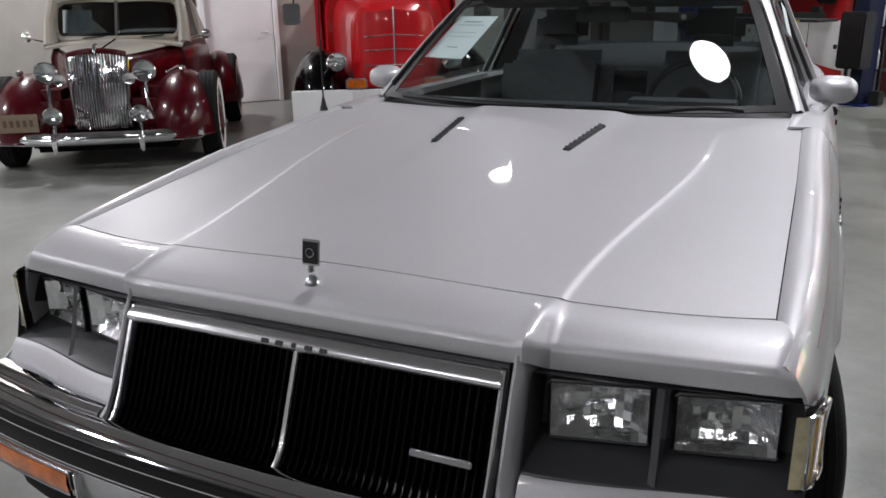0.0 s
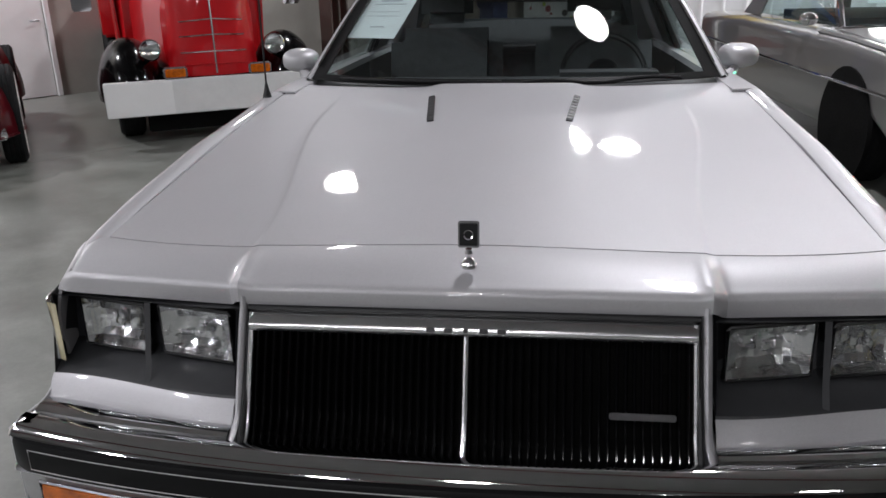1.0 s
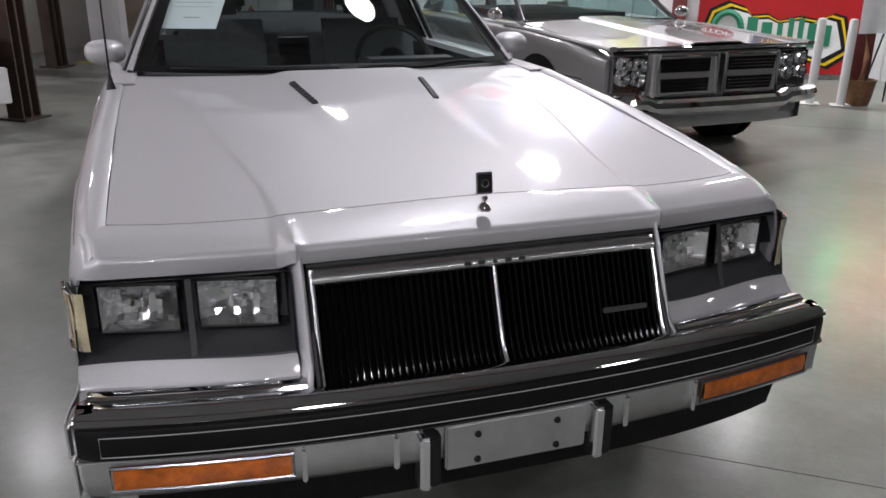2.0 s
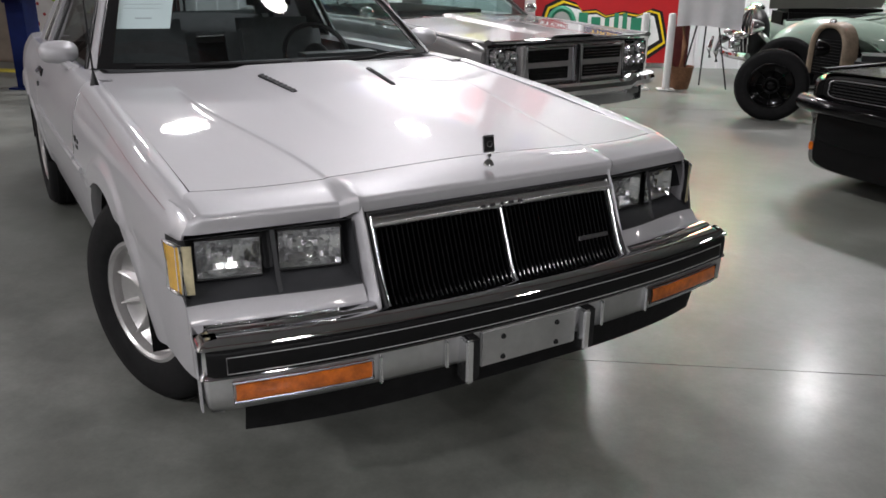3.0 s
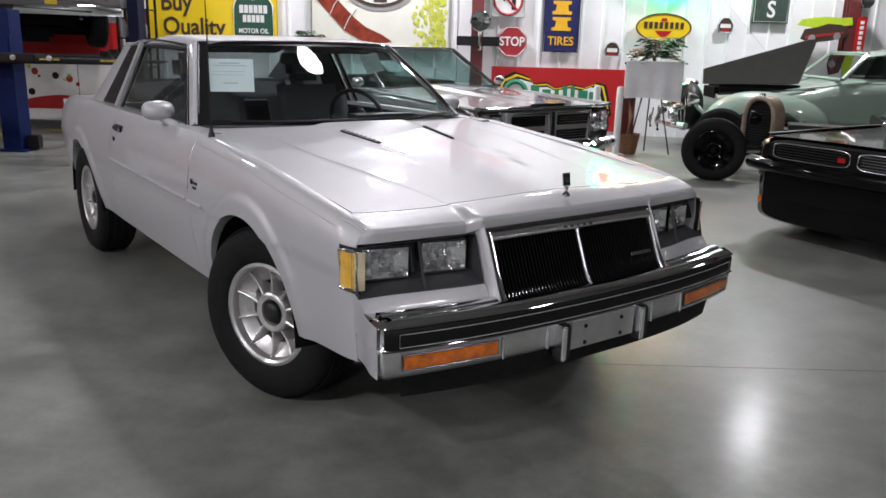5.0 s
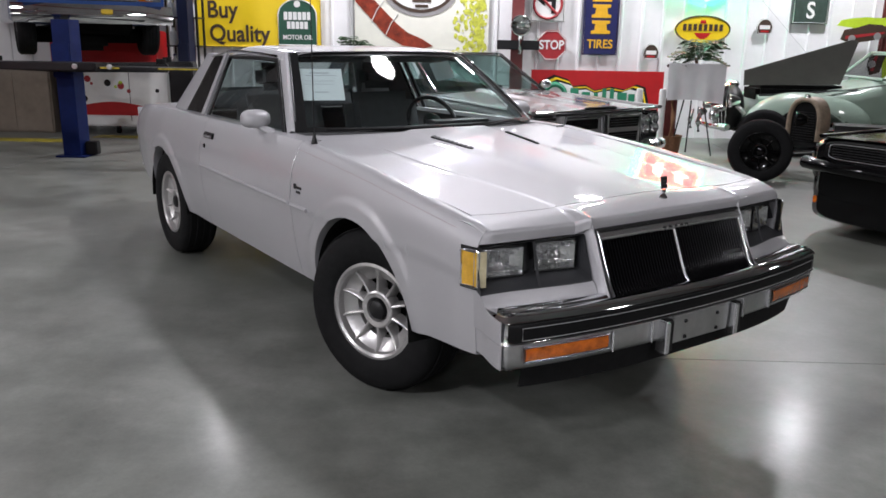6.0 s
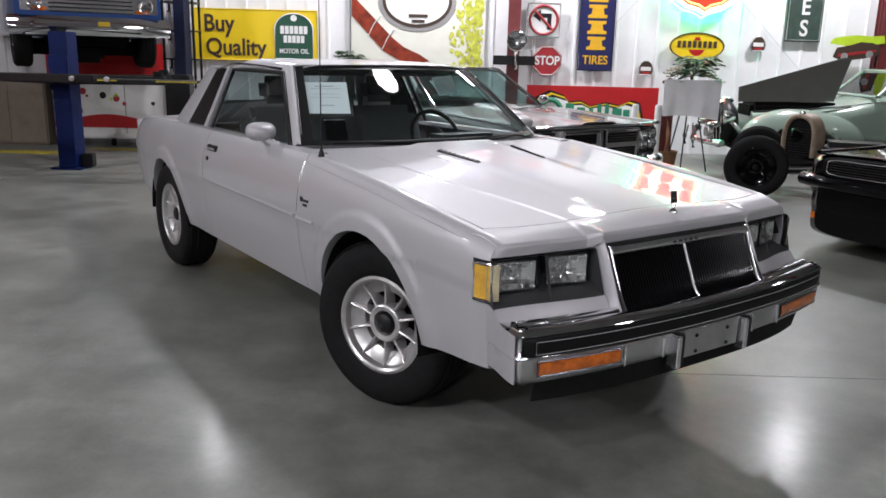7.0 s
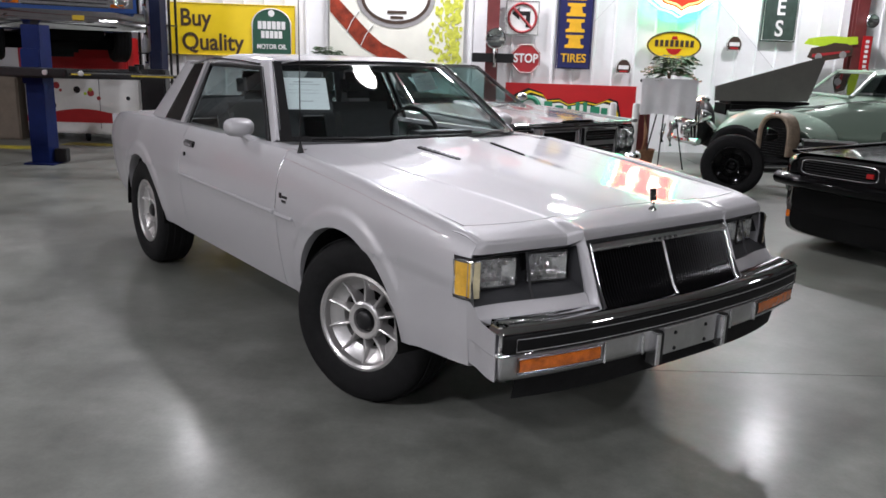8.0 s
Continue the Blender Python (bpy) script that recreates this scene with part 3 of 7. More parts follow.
    part("emblem", box(-.019, .019, -.003, .003, 0, .048, .002), CHROME, orn, m=pose(0, 0, .036, -8))
    part("emblem_face", box(-.016, .016, -.0045, .0045, .004, .044, .001), BLACK_TRIM, orn, "dark square emblem face", m=pose(0, 0, .036, -8))
    part("emblem_ring", tube([(.008 * math.cos(a), -.0055, .024 + .008 * math.sin(a)) for a in np.linspace(0, 2 * math.pi, 16)[:-1]], .0014, 5, closed=True), WORN_CHROME, orn, m=pose(0, 0, .036, -8))
    build_front(car)
    build_greenhouse(car)
    build_cabin(car)
    # underside and rear
    part("underbody", box(-.66, .66, .30, 3.5, .30, .42, .03), DARK_UNDER, car)
    part("rear_floor", box(-.66, .66, 3.5, 4.8, .40, .48, .03), DARK_UNDER, car)
    part("engine_bay", box(-.62, .62, .32, 1.70, .42, .80, .02), DARK_UNDER, car)
    part("firewall", box(-.84, .84, 1.70, 1.76, .40, .99, .01), DARK_UNDER, car)
    part("air_dam", slab(surf(lambda i, j: Vector((lerp(-.76, .76, i), .050 + .075 * abs(2 * i - 1) ** 3 + .02 * j, lerp(.425, .335, j))), 24, 3), .006), BLACK_RUBBER, car, "black front air dam")
    # deck and tail
    def deck(i, j):
        y = lerp(3.80, 5.0, j)
        w = side_x(y, ztop(y) - .012) - .10
        x = lerp(-w, w, i)
        return Vector((x, y, ztop(y) + .004 + .014 * (1 - (2 * i - 1) ** 2)))
    part("trunk_lid", slab(surf(deck, 16, 14), .005), SILVER, car)
    def tail(i, j):
        u = lerp(-1, 1, i)
        z = lerp(.900, .44, j)
        return Vector((u * .72, 5.0 + .03 * (1 - u * u) - .03 * j, z))
    part("tail_panel", slab(surf(tail, 12, 6), .005), SILVER, car)
    bm = tube([(-.66, 4.93, .54), (-.60, 5.00, .54), (-.45, 5.04, .54), (0, 5.06, .54), (.45, 5.04, .54), (.60, 5.00, .54), (.66, 4.93, .54)], .045, 10, flat=1.5)
    part("rear_bumper", bm, CHROME, car)
    for s in (-1, 1):
        part("tail_lamp", box(-.16, .16, -.01, .012, -.10, .10, .008), RED_LENS, car, m=pose(s * .54, 5.025, .76))
    # wheels
    for s in (-1, 1):
        flip = 0 if s < 0 else 180
        build_wheel("front_wheel", WHEEL_Z, .225, .205, ALLOY, 10, car, pose(s * .730, WHEEL_F, WHEEL_Z, 0, 0, 21 + flip))
        build_wheel("rear_wheel", WHEEL_Z, .225, .205, ALLOY, 10, car, pose(s * .755, WHEEL_R, WHEEL_Z, 0, 0, flip))
    part("front_axle", tube([(-.66, WHEEL_F, WHEEL_Z), (.66, WHEEL_F, WHEEL_Z)], .04, 8), DARK_UNDER, car)
    part("rear_axle", tube([(-.66, WHEEL_R, WHEEL_Z), (.66, WHEEL_R, WHEEL_Z)], .045, 8), DARK_UNDER, car)
    # antenna
    ant = part("antenna", lathe([(0, .05), (.004, .05), (.008, .03), (.013, .012), (.016, 0)], 14), BLACK_TRIM, car, "thin black mast antenna", m=pose(-.812, 1.565, ztop(1.565)))
    part("mast", tube([(0, 0, .04), (0, .004, .45), (0, .012, .86)], [.0035, .0026, .0016], 6), BLACK_TRIM, ant)
    # mirrors
    for s in (-1, 1):
        mm = part("door_mirror", tube([(s * x, y, z) for x, y, z in ((.800, 2.045, .985), (.832, 2.085, 1.010), (.850, 2.140, 1.03))], [.026, .018, .020], 10), SILVER, car)
        head = bmesh.new()
        bmesh.ops.create_uvsphere(head, u_segments=24, v_segments=14, radius=1)
        for v in head.verts:
            sx, sy, sz = v.co
            pw = lambda k: math.copysign(abs(k) ** .75, k)
            v.co = Vector((pw(sx) * .076, (sy * .085 if sy < 0 else sy * .028), pw(sz) * .047))
        part("mirror_shell", head, SILVER, mm, m=pose(s * .856, 2.155, 1.058, 0, 0, s * 10))
        part("mirror_glass", lathe([(0, .0), (.05, .0), (.052, -.004)], 24, Matrix.Diagonal((1.15, .85, 1, 1))), CHROME, mm, m=pose(s * .856, 2.184, 1.058, -90, 0, s * 10))
    return car


def build_front(car):
    # grille
    gw = .392
    def gy(z):
        return tab([(.580, .050), (.598, .072), (.615, .094), (.64, .110), (.82, .186)])(z)
    gr = part("grille", surf(lambda i, j: Vector((lerp(-gw, gw, i), gy(lerp(.585, .82, j)) + .035, lerp(.585, .82, j))), 4, 20), DARK_UNDER, car, "black vertical-bar grille with chrome trim")
    bar = bmesh.new()
    zs = [.583, .590, .600, .612, .630, .66, .72, .785]
    grid(bar, [[Vector((-.0022, gy(z) + .030, z)), Vector((-.0022, gy(z) + .003, z)), Vector((0, gy(z), z)), Vector((.0022, gy(z) + .003, z)), Vector((.0022, gy(z) + .030, z))] for z in zs])
    GB = material("black_chrome_bar", (0.004, 0.004, 0.0045), 0.14, 0, 0.2, 30, spec=0.26)
    n = 52
    b0 = None
    for k in range(n):
        x = lerp(-gw + .012, gw - .012, k / (n - 1))
        if abs(x) < .006:
            continue
        if b0 is None:
            b0 = part("grille_bar", bar, GB, gr, m=pose(x, 0, 0))
        else:
            share("grille_bar", b0, gr, pose(x, 0, 0))
    part("centre_bar", tube([(0, gy(z) - .003, z) for z in zs[1:]], .0055, 8), SATIN, gr, "chrome centre bar")
    for s in (-1, 1):
        part("side_trim", tube([(s * (gw - .001), gy(z) - .003, z) for z in zs[1:] + [.815]], .0055, 8), SATIN, gr)
    part("top_trim", slab(surf(lambda i, j: Vector((lerp(-gw, gw, i), lerp(.186, .164, j) - .014 * math.sin(j * math.pi), lerp(.817, .787, j))), 4, 10), .012), SATIN, gr, "chrome header bar")
    for k, w in enumerate((.021, .021, .012, .021, .021)):
        x = -.062 + k * .031
        part("nameplate_bar", box(-w * .36, w * .36, -.003, .003, -.0045, .0045, .001), BLACK_TRIM, gr, "dark nameplate block", m=pose(x, .1605, .800, -28))
    part("model_badge", box(-.056, .056, -.004, .004, -.006, .006, .002), WORN_CHROME, gr, "small chrome badge on grille", m=pose(.303, gy(.668) - .002, .668, -22))
    # black frame round the grille and body-colour uprights beside it
    fr = tube([(-gw - .006, gy(.60), .60), (-gw - .006, gy(.70), .70), (-gw - .006, .186, .822), (gw + .006, .186, .822), (gw + .006, gy(.70), .70), (gw + .006, gy(.60), .60)], .0065, 8)
    part("grille_frame", fr, BLACK_TRIM, gr)
    for s in (-1, 1):
        def upright(i, j):
            z = lerp(.842, .592, j)
            k = i
            y = gy(z) + .009 * sm((z - .795) / .05) + [.030, .004, -.006, -.008, -.002, .012, .05, .085][int(round(i * 7))]
            x = [.402, .403, .405, .410, .416, .421, .426, .430][int(round(i * 7))] + .010 * sm((.64 - z) / .05)
            return Vector((s * x, y, z))
        part("grille_upright", surf(upright, 7, 16), SILVER, car, angle=60)
        # headlamp bezel
        def yt(x):
            return lerp(.205, .285, sm((x - .42) / .43))
        def yb(x):
            return lerp(.150, .245, sm((x - .42) / .43))
        prof = [(0, .811), (.006, .806), (.060, .800), (.080, .794), (.096, .690), (.080, .684), (.03, .672), (.004, .655), (0, .648)]
        def bez(i, j):
            x = lerp(.430, .850, i)
            d, z = prof[int(round(j * 8))]
            z -= .016 * sm((x - .42) / .43)
            base = lerp(yb(x), yt(x), sm((z - .64) / .16))
            return Vector((s * x, base + d, z))
        bz = part("headlamp_bezel", surf(bez, 16, 8), GREY_TRIM, car, "charcoal recessed headlamp bezel", angle=25)
        for xi in (.4315, .8485):
            ol = bmesh.new()
            vs = []
            for d, z in prof:
                z -= .016 * sm((xi - .42) / .43)
                base = lerp(yb(xi), yt(xi), sm((z - .64) / .16))
                vs.append(ol.verts.new((s * xi, base + d, z)))
            ol.faces.new(vs)
            part("bezel_side", ol, GREY_TRIM, bz)
        fin = bmesh.new()
        xd = .628
        zo = -.016 * sm((xd - .42) / .43)
        grid(fin, [[Vector((s * (xd + e), lerp(yb(xd), yt(xd), sm((z - .64) / .16)) + d, z + zo)) for d, z in ((.004, .806), (.076, .80), (.088, .69), (.0, .640), (.012, .69))] for e in (-.006, .006)], closed=True)
        part("divider_fin", fin, GREY_TRIM, bz)
        for xc, w in ((.528, .166), (.722, .166)):
            zc = .742 - .016 * sm((xc - .42) / .43)
            yy = yt(xc) + .046
            hm = pose(s * xc, yy, zc, 0, 0, s * 13)
            hl = part("headlamp", plate([(a * w / 2, b * .053) for a, b in ((-.94, -1), (.94, -1), (1, -.88), (1, .88), (.94, 1), (-.94, 1), (-1, .88), (-1, -.88))], .02, Matrix.Translation((0, .018, 0)), bevel=.003), BLACK_TRIM, car, "clear rectangular sealed-beam headlamp", m=hm)
            # faceted reflector bowl behind a fluted lens
            rnd = random.Random(int(xc * 1000))
            facets = [[rnd.uniform(-.0045, .0045) for _ in range(8)] for _ in range(13)]
            def bowl(i, j):
                u, v = 2 * i - 1, 2 * j - 1
                jig = facets[int(round(i * 12))][int(round(j * 7))]
                edge = max(abs(u), abs(v))
                return Vector((u * w * .47 + jig * .6 * (1 - edge), .010 - .034 * max(abs(u) ** 2.2, abs(v) ** 2.4) + jig * (1 - edge ** 4), v * .049))
            part("reflector", surf(bowl, 12, 7), REFLECTOR, hl, "chrome reflector bowl", angle=14)
            part("bulb_cap", lathe([(0, .008), (.008, .006), (.010, 0)], 14, Matrix.Rotation(radians(90), 4, "X")), CHROME, hl, m=pose(0, -.006, .002))
            lens = bmesh.new()
            rows = []
            nx = 24
            for k in range(nx + 1):
                x = lerp(-w * .475, w * .475, k / nx)
                off = .0007 * (k % 2)
                rows.append([Vector((x, -.027 - .003 * (1 - (2 * k / nx - 1) ** 2) + off * (1 if 0 < t < 6 else 0), lerp(-.050, .050, t / 6))) for t in range(7)])
            grid(lens, rows)
            part("lens", lens, LAMP_GLASS, hl, "clear fluted lens", angle=10)
            part("lamp_rim", tube([(a * w * .49, -.022, b * .052) for a, b in ((-1, -.9), (-.95, -1), (.95, -1), (1, -.9), (1, .9), (.95, 1), (-.95, 1), (-1, .9))], .004, 6, closed=True), BLACK_TRIM, hl)
        # wrap-round marker lamp
        z0, z1 = .655, .795
        path = [(.843, .266), (.854, .280), (.864, .318), (.869, .352)]
        def mk(pad, zz0, zz1):
            b = bmesh.new()
            grid(b, [[Vector((s * (x + pad - .012), y - pad * .4, z)) for z in np.linspace(zz0, zz1, 6)] for x, y in path])
            return b
        ml = part("marker_lamp", mk(.004, z0 - .004, z1 + .004), BLACK_TRIM, car, "amber corner marker lamp with chrome rim")
        for nm, pth, mt, lab in (("lens", [(.853, .279), (.858, .290), (.865, .318), (.868, .341)], AMBER_PALE, "amber ribbed lens"), ("clear_lens", [(.826, .260), (.838, .264), (.846, .270), (.853, .279)], PALE_LENS, "pale amber front of the lamp")):
            inner = bmesh.new()
            grid(inner, [[Vector((s * (x - .002), y - .006, z)) for z in np.linspace(z0 + .008, z1 - .008, 8)] for x, y in pth])
            part(nm, inner, mt, ml, lab)
        rim = tube([(s * (x - .001), y - .004, z) for x, y, z in [(.846, .270, z0 + .008), (.855, .284, z0 + .008), (.864, .316, z0 + .008), (.868, .343, z0 + .010), (.868, .343, z1 - .010), (.864, .316, z1 - .008), (.855, .284, z1 - .008), (.846, .270, z1 - .008)]], .006, 8, closed=True)
        for xr, yr in ((.8555, .287),):
            tube([(s * xr, yr - .006, z0 + .01), (s * xr, yr - .006, z1 - .01)], .0018, 5, rim)
        part("rim", rim, CHROME, ml)
        # filler below the lamps
        def fill(i, j):
            x = lerp(.430, .850, i)
            prof2 = [(0.0, .652), (-.006, .642), (-.014, .62), (-.02, .607), (-.015, .594)]
            d, z = prof2[int(round(j * 4))]
            z -= .012 * sm((x - .42) / .43)
            return Vector((s * x, yb(x) + d - .02 * j, z - .0))
        part("filler_panel", slab(surf(fill, 14, 4), .004), SILVER, car, angle=50)
    # bumper
    def by(x):
        a = abs(x)
        return .004 + .012 * a + .075 * (a / .86) ** 2.6
    XB = [lerp(-.868, .868, k / 60) for k in range(61)]
    def bsweep(prof, xs=XB, endpull=True):
        b = bmesh.new()
        rows = []
        for x in xs:
            e = sm((abs(x) - .835) / .035)
            rows.append([Vector((x, by(x) + d + (.02 * e), z)) for d, z in prof])
        grid(b, rows)
        return b
    def bwrap(prof, xe=.868, r=.020):
        """Sweeps a section along the front and back round both corners to the fenders."""
        half = []
        cy = by(xe - r) + r
        for th in (12, 30, 50, 70, 90):
            a = radians(th)
            half.append((xe - r + r * math.sin(a), cy - r * math.cos(a), -math.sin(a), math.cos(a)))
        for k in range(1, 4):
            half.append((xe - .001 * k, cy + .017 * k, -1, 0))
        mid = [(x, by(x), 0, 1) for x in np.linspace(-(xe - r), xe - r, 57)]
        full = [(-x, y, -nx, ny) for x, y, nx, ny in half[::-1]] + mid + half
        b = bmesh.new()
        grid(b, [[Vector((x + nx * min(d, .05), y + ny * d, z)) for d, z in prof] for x, y, nx, ny in full])
        return b
    bump = part("front_bumper", bwrap([(.17, .596), (.11, .604), (.07, .603), (.052, .612), (.035, .612), (.018, .606), (.007, .597), (.002, .589), (.009, .582), (.009, .528), (.003, .523), (.0, .515), (.010, .508)]), CHROME, car, "chrome front bumper with black rub strip", angle=50)
    part("rub_strip", bsweep([(.010, .585), (-.002, .583), (-.006, .575), (-.006, .534), (-.003, .521), (.010, .518)], [lerp(-.852, .852, k / 60) for k in range(61)]), STRIP_RUBBER, bump, "black rubber rub strip")
    part("strip_line", tube([(x, by(x) - .0062, .5300) for x in XB[2:-2]] + [(x, by(x) - .0062, .5715) for x in XB[-3:1:-1]], .0012, 5, closed=True), PIN_WHITE, bump, "thin pale outline on the rub strip")
    part("lower_valance", bwrap([(.010, .512), (.008, .505), (.010, .46), (.014, .438), (.026, .422), (.08, .416)], .866, .022), VALANCE, bump, "dull aluminium lower bumper face", angle=50)
    for s in (-1, 1):
        # fender skin carried forward to the bumper
        cap = bmesh.new()
        lip = tab([(.110, .590), (.20, .600), (.215, .606), (.235, .622), (.250, .640), (.30, .652)])
        rows = []
        for k in range(12):
            y = lerp(.112, .294, k / 11)
            r = []
            for q in (.426, .44, .48, .510, .516, .54, .57, .99):
                z = lip(y) if q > .9 else q
                step = .004 if q < .513 else 0
                r.append(Vector((s * (lerp(.8705, side_x(.292, z) + .001, sm(k / 11)) - step), y, z)))
            rows.append(r)
        grid(cap, rows)
        part("fender_extension", slab(cap, .004), SILVER, bump)
        # turn signal
        b = bmesh.new()
        grid(b, [[Vector((s * x, by(x) + d, z)) for d, z in ((.02, .500), (-.003, .497), (-.006, .478), (-.003, .457), (.02, .454))] for x in np.linspace(.470, .795, 16)])
        part("turn_signal", b, AMBER, bump, "long amber turn-signal lens")
        part("signal_frame", tube([(s * x, by(x) - .001, z) for x, z in [(.465, .452), (.55, .452), (.65, .452), (.80, .452), (.80, .502), (.65, .502), (.55, .502), (.465, .502)]], .004, 6, closed=True), WORN_CHROME, bump)
        # guard
        gd = part("bumper_guard", box(-.020, .020, -.018, .05, .388, .512, .007), BLACK_TRIM, bump, "black bumper guard with chrome edge", m=pose(s * .195, 0, 0))
        part("guard_edge", box(-.012, .012, -.022, .03, .386, .510, .005), SATIN, gd, m=pose(-.014, 0, 0))
        part("bumper_ridge", box(-.006, .006, -.004, .02, .432, .508, .003), CHROME, bump, m=pose(s * .262, by(.26), 0))
        part("bumper_ridge", box(-.005, .005, -.004, .02, .432, .508, .003), CHROME, bump, m=pose(s * .445, by(.44), 0))
        # chrome pads on the bumper's top
        b = bmesh.new()
        grid(b, [[Vector((s * x, by(x) + d, z)) for d, z in ((.10, .604), (.095, .617), (.075, .620), (.06, .614), (.056, .606))] for x in np.linspace(.425, .83, 16)])
        part("bumper_pad", b, CHROME, bump)
    lic = part("plate_bracket", box(-.160, .160, -.004, .012, .408, .512, .004), VALANCE, bump, "bare grey licence-plate bracket", m=pose(.0, .008, 0))
    sc = part("screw", lathe([(0, .006), (.006, .005), (.008, 0)], 12, Matrix.Rotation(radians(90), 4, "X")), BLACK_TRIM, lic, m=pose(-.09, -.004, .485))
    for x, z in ((.09, .485), (-.09, .425), (.09, .425)):
        share("screw", sc, lic, pose(x, -.004, z))


def build_greenhouse(car):
    w = part("windshield", surf(lambda i, j: ws_point(lerp(-.965, .965, i), lerp(.03, .965, j)), 24, 12), GLASS, car)
    w.visible_shadow = False
    # black gasket and chrome surround
    ring = [(lerp(-1, 1, k / 20), 0) for k in range(21)] + [(1, k / 10) for k in range(1, 11)] + [(lerp(1, -1, k / 20), 1) for k in range(1, 21)] + [(-1, 1 - k / 10) for k in range(1, 10)]
    b = bmesh.new()
    inner = [ws_point(u * .925, .045 + v * .905) + Vector((0, -.001, .001)) for u, v in ring]
    outer = [ws_point(u, .0 + v) for u, v in ring]
    grid(b, [inner + [inner[0]], outer + [outer[0]]])
    part("windshield_gasket", slab(b, .004), STRIP_RUBBER, car)
    part("windshield_trim", tube([ws_point(u * .993, v) + Vector((0, -.006, .004)) for u, v in ring if v > .02], .0042, 6), CHROME, car)
    # roof
    def roof(i, j):
        u = lerp(-1, 1, i)
        y = lerp(2.168, 3.55, j)
        wt = lerp(.585, .605, sm(j * 2)) - .02 * sm((j - .8) / .2)
        z = 1.390 + .028 * math.sin(math.pi * min(1, j * .95 + .08)) * 1.0 - .055 * sm((j - .55) / .45) * .9
        x = u * wt
        if abs(u) > .8:
            k = (abs(u) - .8) / .2
            z -= .045 * k ** 2
        bow = .190 * u * u * (1 - j)
        return Vector((x, y + bow, z - .012 * u * u))
    part("roof", slab(surf(roof, 30, 22), .006), SILVER, car)
    for s in (-1, 1):
        def gp(y, k):
            """Side glass plane: k from belt 0 to roof edge 1."""
            return Vector((s * lerp(.785, .612, k), y, lerp(.992, 1.352, k)))
        # A pillar
        b = bmesh.new()
        rows = []
        for k in range(11):
            v = k / 10
            p = ws_point(s * 1.0, v)
            q = gp(lerp(1.925, 2.385, v), v)
            rows.append([p + Vector((0, -.008, 0)), p + Vector((s * .012, .004, .005)), lerp(p, q, .6) + Vector((s * .008, 0, .003)), q, q + Vector((-s * .03, 0, 0)), p + Vector((-s * .02, .02, -.01))])
        grid(b, rows, closed=True)
        part("a_pillar", b, SILVER, car)
        # drip rail above the doors
        part("drip_rail", tube([(s * .617, lerp(2.42, 3.49, k / 12), 1.362 + .014 * math.sin(k / 12 * math.pi) - .03 * sm((k / 12 - .6) / .4)) for k in range(13)], .008, 6), CHROME, car)
        # door glass with frame
        quad = [(1.955, 0.0), (2.395, .97), (3.11, .97), (3.09, 0.0)]
        def win(qd, i, j):
            a = lerp(Vector(qd[0]), Vector(qd[3]), i)
            t = lerp(Vector(qd[1]), Vector(qd[2]), i)
            p = lerp(a, t, j)
            return gp(p.x, p.y)
        g = part("door_glass", surf(lambda i, j: win(quad, i, j), 6, 6), GLASS, car)
        g.visible_shadow = False
        pts = [gp(*quad[0]), gp(lerp(quad[0][0], quad[1][0], .5), .49), gp(*quad[1]), gp(2.75, .98), gp(*quad[2]), gp(3.10, .5), gp(*quad[3])]
        part("window_frame", tube(pts, .012, 8), BLACK_TRIM, car)
        part("window_sill", tube([gp(1.96, 0.0), gp(3.10, 0.0)], .009, 6), CHROME, car)
        # B pillar
        b = bmesh.new()
        grid(b, [[gp(3.105, 0) + Vector((s * .004, 0, 0)), gp(3.13, 1) + Vector((s * .004, 0, 0))], [gp(3.150, 0) + Vector((s * .006, 0, 0)), gp(3.165, 1) + Vector((s * .006, 0, 0))]])
        part("b_pillar", slab(b, .02), SILVER, car)
        # quarter window, slatted black
        q2 = [(3.165, .02), (3.185, .97), (3.39, .97), (3.50, .02)]
        q = part("quarter_window", slab(surf(lambda i, j: win(q2, i, j) + Vector((s * .002, 0, 0)), 4, 4), .01), material("black_quarter_glass", (0.004, 0.004, 0.005), 0.08, 0, 0.05, 20, 0.5, 60, spec=0.4), car, "narrow dark quarter window")
        b = bmesh.new()
        grid(b, [[win(q2, i, j) + Vector((-s * .02, 0, 0)) for i in (0, 1)] for j in (0, 1)])
        part("backing", b, BLACK_TRIM, q)
        part("quarter_frame", tube([gp(*q2[0]), gp(*q2[1]), gp(*q2[2]), gp(*q2[3])], .0045, 6, closed=True), CHROME, q)
        # C pillar
        b = bmesh.new()
        rows = []
        for k in range(9):
            v = k / 8
            yf = lerp(3.510, 3.400, v)
            yr = lerp(3.82, 3.60, v)
            p, r = gp(yf, v), gp(yr, v)
            rows.append([p, lerp(p, r, .5) + Vector((s * .008, 0, 0)), r + Vector((-s * .02, 0, 0)), r + Vector((-s * .13, .02, .0))])
        grid(b, rows)
        part("c_pillar", slab(b, .02), SILVER, car)
    bl = part("rear_window", surf(lambda i, j: Vector((lerp(-.62, .62, i) * lerp(1.05, .9, j), lerp(3.79, 3.565, j) + .03 * (1 - (2 * i - 1) ** 2), lerp(.995, 1.335, j))), 8, 6), REAR_GLASS, car)
    bl.visible_shadow = False
    part("parcel_shelf", box(-.68, .68, 3.45, 3.80, .95, .985, .01), DASH, car)


